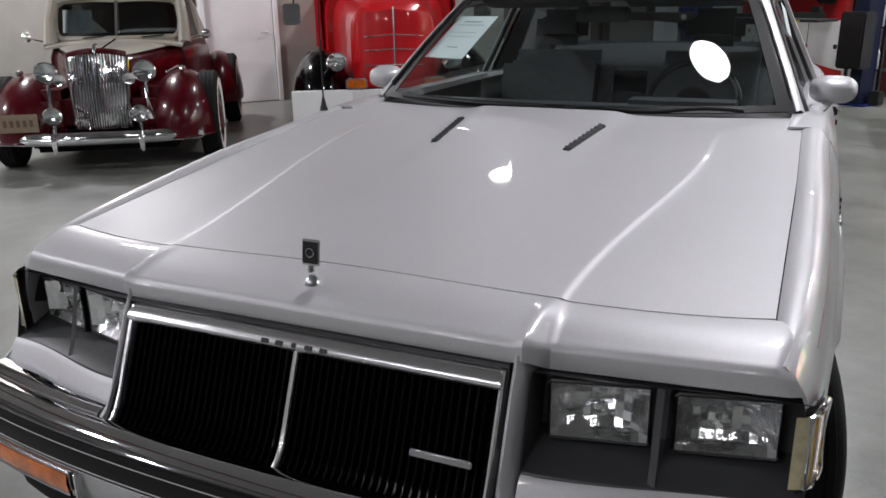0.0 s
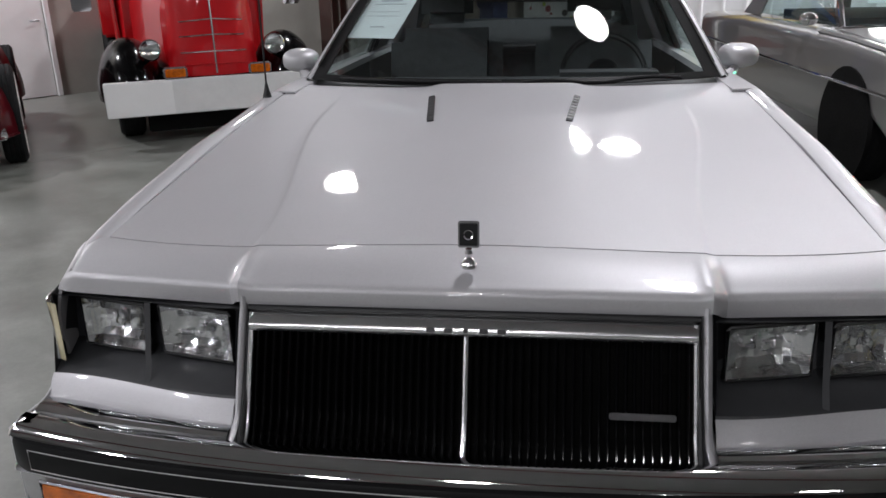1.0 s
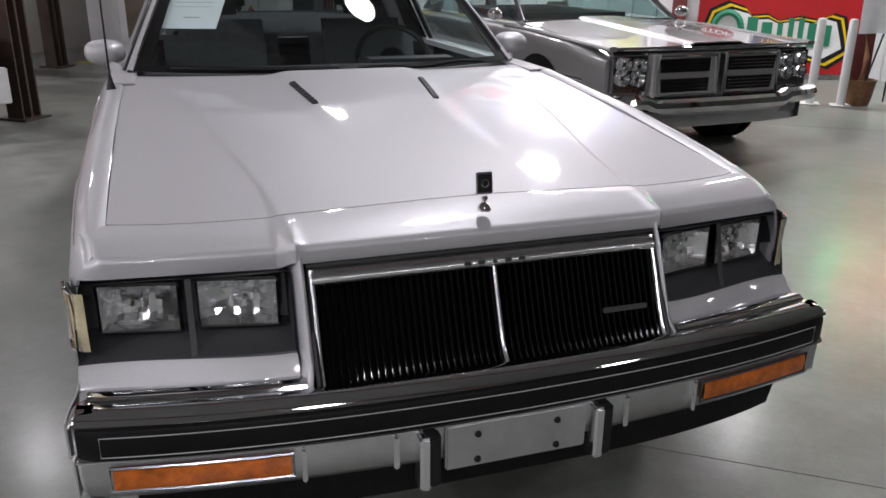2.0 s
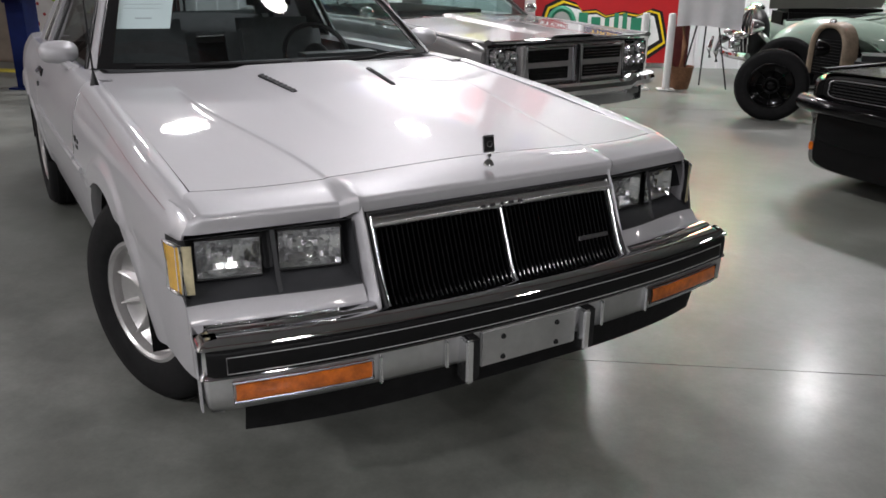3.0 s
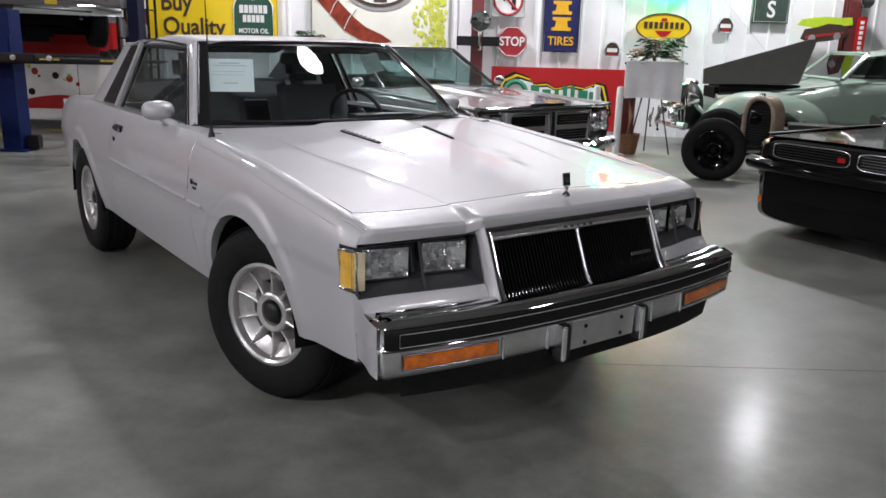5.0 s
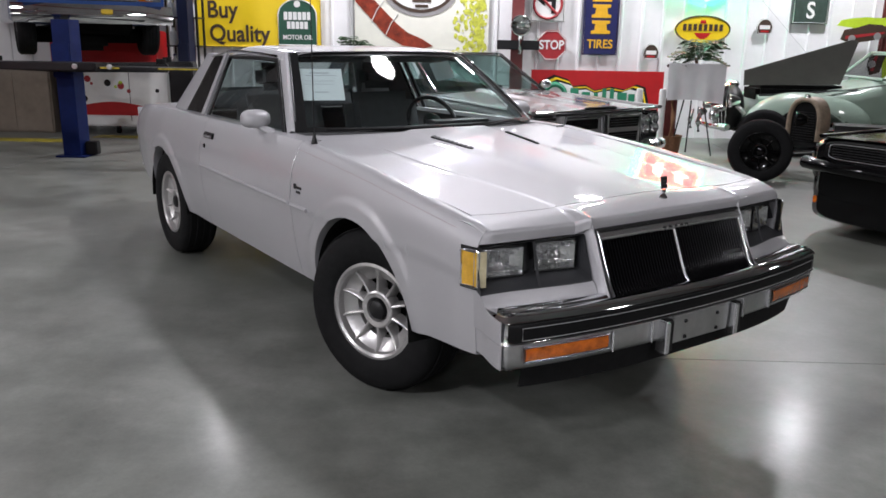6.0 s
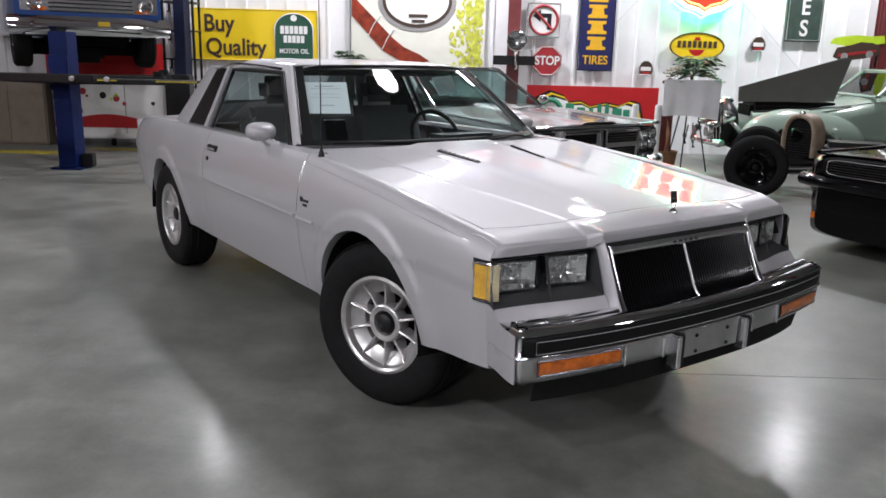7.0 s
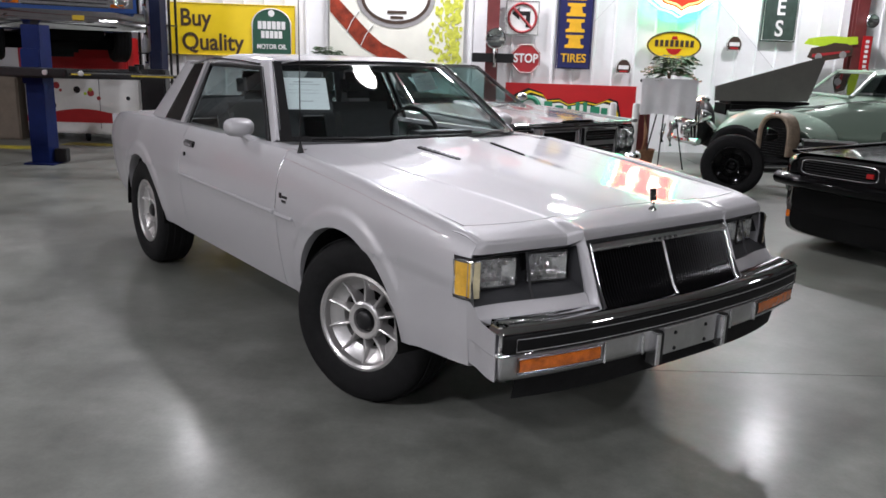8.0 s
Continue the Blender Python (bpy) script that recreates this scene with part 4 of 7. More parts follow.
def seat(parent, x, y, w, mat):
    e = new("seat")
    e.parent = parent
    e.matrix_basis = pose(x, y, 0)
    part("cushion", box(-w / 2, w / 2, -.28, .25, .50, .66, .07, seg=4), mat, e)
    part("seat_back", box(-w / 2, w / 2, -.07, .09, 0, .52, .072, seg=4, m=pose(0, .24, .62, -16)), mat, e)
    return e


def build_cabin(car):
    inn = car
    part("dashboard", slab(surf(lambda i, j: Vector((lerp(-.74, .74, i), [1.78, 1.93, 2.07, 2.12, 2.14][int(round(j * 4))] + .02 * (2 * i - 1) ** 2, [.985, 1.0, .995, .965, .80][int(round(j * 4))])), 14, 4), .02), DASH, inn, angle=50)
    part("instrument_hood", box(.16, .58, 2.02, 2.18, .95, 1.012, .025), DASH, inn)
    st = part("steering_wheel", tube([(.172 * math.cos(a), 0, .172 * math.sin(a)) for a in np.linspace(0, 2 * math.pi, 33)[:-1]], .013, 8, closed=True), BLACK_TRIM, inn, m=pose(.37, 2.36, .965, -28))
    part("wheel_hub", lathe([(0, .02), (.05, .015), (.07, 0), (.05, -.03)], 20, Matrix.Rotation(radians(90), 4, "X")), BLACK_TRIM, st)
    for a in (200, 340):
        part("wheel_spoke", tube([(0, 0, 0), (.18 * math.cos(radians(a)), 0, .18 * math.sin(radians(a)))], .016, 6, flat=.4), BLACK_TRIM, st)
    for x in (-.36, .36):
        s = seat(inn, x, 2.62, .56, CLOTH_GREY)
        part("headrest", box(-.13, .13, -.05, .05, 0, .17, .045, seg=4, m=pose(0, .41, 1.14, -12)), CLOTH_GREY, s)
    s = seat(inn, 0, 3.36, 1.25, CLOTH_GREY)
    part("cabin_floor", box(-.78, .78, 1.76, 3.75, .40, .44, .01), DASH, inn)
    for sd in (-1, 1):
        part("door_card", box(-.012, .012, -.65, .65, .44, .985, .01), CLOTH_GREY, inn, m=pose(sd * .76, 2.30, 0))
    part("headliner", surf(lambda i, j: Vector((lerp(-.54, .54, i), lerp(2.40, 3.50, j), 1.365 + .012 * math.sin(j * 3) - .03 * j)), 6, 6), CLOTH_GREY, inn)
    part("rear_mirror", box(-.11, .11, -.012, .012, -.03, .03, .008), BLACK_TRIM, inn, m=pose(0, 2.38, 1.30))
    for sd in (-1, 1):
        part("sun_visor", box(-.22, .22, -.06, .06, -.008, .008, .006), CLOTH_GREY, inn, m=pose(sd * .30, 2.44, 1.345, -12))


def sheet_on_glass(a, b, c, lines, label):
    """Printed sheet: a lower-left corner, b lower-right, c upper-left."""
    a, b, c = Vector(a), Vector(b), Vector(c)
    bm = bmesh.new()
    grid(bm, [[a + (b - a) * i / 3 + (c - a) * j / 3 for i in range(4)] for j in range(4)])
    bmesh.ops.recalc_face_normals(bm, faces=bm.faces)
    ob = part("paper_sheet", slab(bm, .0006), PAPER)
    tagged(ob, label, "paper")
    nrm = (b - a).cross(c - a).normalized()
    for v, u0, u1, th in lines:
        bb = bmesh.new()
        grid(bb, [[a + (b - a) * u + (c - a) * (v + dv) + nrm * .0012 for u in (u0, u1)] for dv in (-th, th)])
        part("text_line", slab(bb, .0002), INK, ob)
    return ob


build_coupe()


# ---- other vehicles ----
def hull(stations, n=28):
    """Body lofted along y; each station: y, half-width, bottom, top, squareness."""
    bm = bmesh.new()
    rows = []
    for y, w, z0, z1, p in stations:
        r = []
        for k in range(n):
            a = 2 * math.pi * (k + .5) / n
            c, s = math.cos(a), math.sin(a)
            r.append(Vector((w * math.copysign(abs(c) ** p, c), y, (z0 + z1) / 2 + (z1 - z0) / 2 * math.copysign(abs(s) ** p, s))))
        rows.append(r)
    vs = grid(bm, rows, closed=True)
    for e in (vs[0], vs[-1]):
        bm.faces.new(e)
    return bm


def ball(rx, ry, rz, m=None, cut=None, seg=28):
    bm = bmesh.new()
    bmesh.ops.create_uvsphere(bm, u_segments=seg, v_segments=seg // 2 + 4, radius=1)
    for v in bm.verts:
        v.co = Vector((v.co.x * rx, v.co.y * ry, v.co.z * rz))
    if cut is not None:
        bmesh.ops.bisect_plane(bm, geom=bm.verts[:] + bm.edges[:] + bm.faces[:], plane_co=(0, 0, cut), plane_no=(0, 0, -1), clear_outer=True)
    if m is not None:
        bmesh.ops.transform(bm, matrix=m, verts=bm.verts)
    return bm


FROST = glass("fluted_clear_lens", (0.86, 0.88, 0.88), 0.06)
SIGN_DIM = material("plate_ink", (0.10, 0.06, 0.04), 0.6, 0, 0.1, 10)


def round_lamp(name, r, parent, m, rim=CHROME, label="round chrome headlamp", lens=FROST):
    o = part(name, lathe([(0, -.9 * r * 1.4), (r * .45, -.8 * r * 1.4), (r * .85, -.35 * r * 1.4), (r, 0), (r * 1.04, .02), (r * .93, .03)], 28, Matrix.Rotation(radians(90), 4, "X")), rim, parent, label, m=m)
    part("reflector", lathe([(0, -.02), (r * .5, -.006), (r * .92, .02)], 24, Matrix.Rotation(radians(90), 4, "X")), CHROME, o)
    part("lens", lathe([(0, .034), (r * .5, .031), (r * .93, .022)], 24, Matrix.Rotation(radians(90), 4, "X")), lens, o)
    return o


def pane(pts, mat=None, parent=None, name="window_pane", label=""):
    bm = bmesh.new()
    bm.faces.new([bm.verts.new(p) for p in pts])
    o = part(name, slab(bm, .004), mat or GLASS, parent, label)
    o.visible_shadow = False
    return o


MAROON = car_paint("maroon_paint", (0.050, 0.0008, 0.0035), 0.0, 0.3, 0.1, coat=0.45, spec=0.12, dust_mix=0.0)
CREAM = car_paint("cream_paint", (0.34, 0.315, 0.26), 0.0, 0.35, 0.05)
RED = car_paint("fire_red_paint", (0.42, 0.006, 0.010), 0.0, 0.3, 0.05, coat=0.6, spec=0.2, dust_mix=0.0)
BLACK_PAINT = car_paint("black_paint", (0.0015, 0.0015, 0.0018), 0.0, 0.2, 0.05, coat=0.40, dust_mix=0.0, spec=0.05)
GREY_PAINT = car_paint("grey_metallic_paint", (0.22, 0.217, 0.217), 0.45, 0.35, 0.1)
MINT = car_paint("pale_green_paint", (0.235, 0.31, 0.255), 0.0, 0.35, 0.05, dust_mix=0.05)
BLUE_PAINT = car_paint("blue_paint", (0.010, 0.05, 0.20), 0.2, 0.3, 0.05)
WHITE_PAINT = material("white_bumper_paint", (0.62, 0.62, 0.62), 0.4, 0, 0.06, 8)
WHITEWALL = material("whitewall_rubber", (0.7, 0.69, 0.66), 0.6, 0, 0.05, 20)
TAN_PLATE = material("tan_plate", (0.20, 0.15, 0.10), 0.5, 0, 0.15, 30)
DARK_GLASS = glass("shaded_glass", (0.30, 0.33, 0.33))
TAN_RUST = material("tan_aged_paint", (0.22, 0.17, 0.12), 0.55, 0.1, 0.3, 14, 0.2, 60)
HOOD_GREY = material("hood_lining_grey", (0.115, 0.11, 0.10), 0.6, 0.1, 0.08, 6)


def wheels(car, xs, y0, y1, r, width, rim_r, rim, spokes=0, cap=None, ww=None, zc=None):
    for y in (y0, y1):
        for s in (-1, 1):
            build_wheel("wheel", r, width, rim_r, rim, spokes, car, pose(s * xs, y, r if zc is None else zc, 0, 0, 0 if s < 0 else 180), cap or CHROME, ww)


def vintage_sedan():
    car = thing("vintage_sedan", pose(0, 0, 0), "maroon and cream vintage sedan with tall chrome grille", "car")
    for s in (-1, 1):
        part("front_fender", ball(.315, .72, .49, pose(s * .635, .70, .335), cut=-.05, seg=40), MAROON, car, "rounded glossy maroon fender")
        part("fender_lip", tube([(s * .635 + .315 * math.cos(a), .70 + .72 * math.sin(a), .288) for a in np.linspace(0, 2 * math.pi, 33)[:-1]], .010, 6, closed=True), MAROON, car)
        part("inner_fender", box(s * .40 - .17, s * .40 + .17, .24, 1.2, .30, .70, .09, seg=4), MAROON, car)
        part("rear_fender", ball(.24, .66, .50, pose(s * .74, 3.55, .34), cut=-.06), MAROON, car)
        part("running_board", box(s * .66 - .14, s * .66 + .14, 1.25, 3.0, .26, .30, .012), BLACK_TRIM, car)
        round_lamp("headlamp", .092, car, pose(s * .385, .22, .85), label="round chrome bullet headlamp")
        part("lamp_stalk", tube([(s * .385, .24, .76), (s * .385, .20, .62), (s * .40, .24, .44)], [.018, .014, .026], 8), CHROME, car)
        round_lamp("fog_lamp", .074, car, pose(s * .34, .02, .505), label="small chrome fog lamp")
        part("fog_stalk", tube([(s * .34, .03, .44), (s * .34, .0, .34)], .014, 8), CHROME, car)
        part("horn", lathe([(.016, 0), (.02, .12), (.045, .16), (.05, .17), (0, .15)], 16, Matrix.Rotation(radians(90), 4, "X")), CHROME, car, m=pose(s * .27, .30, .79))
        part("bumper_guard", tube([(s * .34, -.062, .20), (s * .34, -.078, .31), (s * .34, -.062, .42)], [.014, .030, .014], 10), CHROME, car)
        part("parking_lamp", ball(.028, .075, .03, pose(s * .655, .50, .84)), CHROME, car, "chrome parking lamp on the fender")
        part("side_vent", tube([(s * .50, .75, .80), (s * .545, 1.2, .82)], .012, 6), CHROME, car)
        part("door", slab(surf(lambda i, j: Vector((s * (lerp(.60, .70, i) - .02 * j), lerp(1.50, 2.75, i), lerp(.34, 1.04, j))), 8, 6), .02), MAROON, car)
        pane([(s * .640, 1.72, 1.07), (s * .585, 1.84, 1.38), (s * .60, 2.18, 1.40), (s * .665, 2.18, 1.07)], DARK_GLASS, car, "side_window")
        pane([(s * .668, 2.26, 1.07), (s * .602, 2.26, 1.40), (s * .60, 2.75, 1.38), (s * .69, 2.8, 1.07)], DARK_GLASS, car, "side_window")
        part("b_pillar", tube([(s * .675, 2.22, 1.04), (s * .605, 2.22, 1.42)], .035, 8), CREAM, car)
        part("a_pillar", tube([(s * .60, 1.50, 1.02), (s * .595, 1.60, 1.24), (s * .56, 1.76, 1.44)], [.06, .05, .05], 10), CREAM, car)
        part("belt_rail", tube([(s * .60, 1.46, 1.05), (s * .68, 2.2, 1.05), (s * .70, 2.9, 1.03)], .022, 8), CREAM, car)
        part("side_mirror", ball(.045, .02, .045, pose(s * .80, 1.52, 1.10)), CHROME, car)
        part("mirror_arm", tube([(s * .62, 1.56, 1.05), (s * .78, 1.54, 1.09)], .008, 6), CHROME, car)
    part("hood", hull([(.30, .15, .42, .94, .55), (.42, .23, .42, .99, .5), (1.0, .42, .40, 1.02, .42), (1.55, .61, .38, 1.05, .36)], 36), MAROON, car)
    part("hood_top", slab(surf(lambda i, j: Vector((lerp(-1, 1, i) * lerp(.12, .57, j ** .8), lerp(.36, 1.56, j), lerp(.995, 1.065, j) + .010 - .045 * abs(2 * i - 1) ** 3)), 14, 12), .006), CREAM, car, "cream hood top")
    part("hood_hinge", tube([(0, .34, 1.0), (0, 1.5, 1.082)], .008, 6), CHROME, car)
    gz = lambda i, j: Vector((lerp(-.20, .20, i) * (1 + .10 * j), .20 + .07 * (2 * i - 1) ** 2 + .09 * j * j, lerp(.36, .965, j) + .035 * j * (1 - (2 * i - 1) ** 2)))
    g = part("grille_shell", slab(surf(gz, 14, 14), .02), WORN_CHROME, car, "tall chrome grille of upright bars")
    for k in range(19):
        i = (k + .5) / 19
        part("grille_bar", tube([gz(i, j / 8) + Vector((0, -.022, 0)) for j in range(9)], .0075, 6), CHROME, g)
    part("grille_cap", tube([gz(i / 12, 1.0) + Vector((0, .02, .012)) for i in range(13)], .034, 10), MAROON, g)
    for s in (-1, 1):
        part("shell_edge", tube([gz(0 if s < 0 else 1, j / 8) + Vector((s * .012, .01, 0)) for j in range(9)], .020, 8), CHROME, g)
    part("bumper", tube([(x, -.04 + .17 * (abs(x) / .80) ** 3, .315) for x in np.linspace(-.80, .80, 27)], .048, 12, flat=1.15), CHROME, car, "curved chrome front bumper")
    part("bumper_groove", tube([(x, -.086 + .17 * (abs(x) / .80) ** 3, .315) for x in np.linspace(-.76, .76, 25)], .006, 6), WORN_CHROME, car)
    lp = part("plate", box(-.15, .15, -.006, .006, -.075, .075, .003), TAN_PLATE, car, "tan licence plate", m=pose(-.60, -.02, .46))
    for x in (-.10, -.05, 0, .05, .10):
        part("plate_bar", box(-.014, .014, -.003, .003, -.028, .028), SIGN_DIM, lp, m=pose(x, -.006, 0))
    part("mascot", tube([(0, .27, 1.02), (0, .32, 1.06), (0, .42, 1.07)], [.014, .018, .006], 8), CHROME, car)
    part("cab_body", hull([(1.45, .605, .34, 1.04, .34), (1.60, .63, .33, 1.06, .32), (2.9, .70, .33, 1.06, .32), (3.9, .60, .38, 1.02, .45), (4.3, .42, .45, .85, .6)], 36), MAROON, car)
    part("roof", slab(surf(lambda i, j: Vector((lerp(-.60, .60, i) * (1 - .28 * sm((j - .7) / .3)), lerp(1.70, 3.75, j) - .05 * (1 - (2 * i - 1) ** 2) * (1 - j), 1.435 + .115 * math.sin(math.pi * min(1, .12 + j * .9)) - .07 * (2 * i - 1) ** 4 - .30 * sm((j - .6) / .4))), 18, 18), .03), CREAM, car, "cream roof")
    # split windshield in a rounded cream frame
    def wp(x, k):
        return Vector((x, 1.50 + .10 * (abs(x) / .56) ** 2 + .20 * k, 1.085 + .335 * k))
    for u in (-1, 1):
        part("windshield_pane", slab(surf(lambda i, j: wp(u * lerp(.02, .535, i), lerp(.02, .98, j)), 6, 4), .004), DARK_GLASS, car).visible_shadow = False
    part("windshield_post", tube([wp(0, -.02) + Vector((0, -.012, 0)), wp(0, 1.02) + Vector((0, -.012, 0))], .016, 8), CHROME, car)
    out = [wp(-.50, -.03), wp(0, -.04), wp(.50, -.03), wp(.555, .12), wp(.565, .5), wp(.55, .85), wp(.48, 1.0), wp(0, 1.03), wp(-.48, 1.0), wp(-.55, .85), wp(-.565, .5), wp(-.555, .12)]
    part("windshield_frame", tube(out, .030, 8, closed=True), CREAM, car)
    part("cowl", slab(surf(lambda i, j: Vector((lerp(-.60, .60, i), lerp(1.22, 1.60, j), 1.052 + .030 * j - .04 * abs(2 * i - 1) ** 3)), 12, 4), .02), CREAM, car)
    for x in (-.30, .22):
        part("wiper", tube([(x, 1.475, 1.085), (x + .20, 1.50, 1.10)], .007, 6), BLACK_TRIM, car)
    part("wind_paper", box(-.13, .13, -.002, .002, -.12, .12), PAPER, car, "pale notice behind the windshield", m=pose(-.36, 1.66, 1.24, -30))
    part("interior", box(-.52, .52, 1.9, 3.2, .4, 1.08, .05), DASH, car)
    part("underbody", box(-.6, .6, .30, 4.0, .16, .36, .04), DARK_UNDER, car)
    wheels(car, .85, .70, 3.55, .40, .17, .25, CHROME, 0, CHROME, WHITEWALL)
    return car


def old_truck():
    car = thing("fire_truck", pose(0, 0, 0), "red vintage truck with black fenders and white plate bumper", "truck")
    part("bumper", box(-.95, .90, -.04, .04, .27, .56, .008), WHITE_PAINT, car, "broad white steel plate bumper")
    part("bumper_patch", box(-.945, -.40, -.046, -.041, .275, .555, .002), DOOR_WHITE, car, "fresher white half of the bumper")
    part("under_bumper", box(-.62, .62, .10, .20, .10, .27, .01), DARK_UNDER, car, m=pose(0, .05, 0))
    part("hood", hull([(.30, .30, .55, 1.22, .55), (.40, .40, .52, 1.30, .5), (.8, .46, .5, 1.36, .48), (1.6, .60, .5, 1.42, .45)]), RED, car)
    nose = bmesh.new()
    grid(nose, [[Vector((.40 * math.sin(a) * (1 - .10 * j), .32 - .20 * math.cos(a) * (1 - .25 * j * j) - .02, lerp(.56, 1.26, j) - .04 * j * abs(math.sin(a)))) for a in np.linspace(-1.35, 1.35, 21)] for j in np.linspace(0, 1, 12)])
    part("nose", slab(nose, .01), RED, car, "rounded red nose")
    for k, z in enumerate((.66, .77, .91, 1.04)):
        j = (z - .56) / .70
        part("nose_trim", tube([(.405 * math.sin(a) * (1 - .10 * j), .315 - .205 * math.cos(a) * (1 - .25 * j * j) - .02, z - .04 * j * abs(math.sin(a))) for a in np.linspace(-.8, .8, 15)], .005, 6), CHROME if k > 0 else RED, car)
    part("centre_strip", tube([(0, .095 + .05 * ((z - .56) / .7) ** 2, z) for z in np.linspace(.58, 1.28, 8)], .009, 8), WORN_CHROME, car)
    for s in (-1, 1):
        part("front_fender", ball(.29, .55, .47, pose(s * .70, .60, .42), cut=-.06, seg=36), BLACK_PAINT, car, "rounded gloss black fender")
        round_lamp("headlamp", .088, car, pose(s * .53, .14, .80), label="round chrome headlamp")
        part("lamp_stalk", tube([(s * .53, .18, .74), (s * .58, .30, .68)], .02, 8), BLACK_PAINT, car)
        mk = part("marker_lamp", box(-.10, .10, -.02, .03, 0, .10, .014), WORN_CHROME, car, "amber marker lamp on the bumper", m=pose(s * .36, .0, .562))
        part("lens", box(-.085, .085, -.032, -.018, .014, .086, .008), AMBER, mk)
        part("mirror_arm", tube([(s * .72, 1.65, 1.55), (s * .98, 1.5, 1.42), (s * 1.0, 1.5, 1.28)], .012, 6), BLACK_TRIM, car)
        part("side_mirror", box(-.09, .09, -.02, .02, -.11, .11, .015), CHROME, car, m=pose(s * 1.02, 1.49, 1.20))
        part("door", slab(surf(lambda i, j: Vector((s * (.70 + .04 * math.sin(j * 2)), lerp(1.6, 2.6, i), lerp(.5, 1.45, j))), 6, 6), .02), RED, car)
        pane([(s * .70, 1.72, 1.46), (s * .64, 1.85, 1.88), (s * .64, 2.5, 1.88), (s * .70, 2.55, 1.46)], DARK_GLASS, car, "side_window")
        part("a_pillar", tube([(s * .68, 1.58, 1.42), (s * .62, 1.74, 1.92)], .04, 8), RED, car)
        part("step", box(s * .72 - .14, s * .72 + .14, 1.15, 2.5, .36, .40, .01), BLACK_TRIM, car)
    part("cab_body", hull([(1.55, .66, .45, 1.45, .4), (1.65, .71, .42, 1.47, .35), (2.7, .73, .42, 1.47, .35), (2.75, .70, .45, 1.45, .4)]), RED, car)
    part("roof", slab(surf(lambda i, j: Vector((lerp(-.68, .68, i), lerp(1.66, 2.75, j), 1.93 + .09 * math.sin(math.pi * lerp(.1, .9, j)) - .08 * (2 * i - 1) ** 4)), 12, 8), .03), RED, car)
    pane([(-.60, 1.57, 1.47), (.60, 1.57, 1.47), (.57, 1.72, 1.90), (-.57, 1.72, 1.90)], DARK_GLASS, car, "windshield")
    part("windshield_frame", tube([(-.62, 1.56, 1.45), (.62, 1.56, 1.45), (.59, 1.72, 1.92), (-.59, 1.72, 1.92)], .025, 8, closed=True), BLACK_TRIM, car)
    part("wind_paper", box(-.14, .14, -.002, .002, -.10, .10), PAPER, car, "pale notice behind the windshield", m=pose(-.30, 1.60, 1.60, -19))
    part("cargo_bed", box(-.85, .85, 2.85, 4.3, .75, 1.45, .03), RED, car)
    part("frame_rails", box(-.45, .45, .3, 4.3, .42, .58, .02), DARK_UNDER, car)
    wheels(car, .74, .72, 3.6, .43, .22, .26, BLACK_PAINT, 0, BLACK_PAINT)
    return car


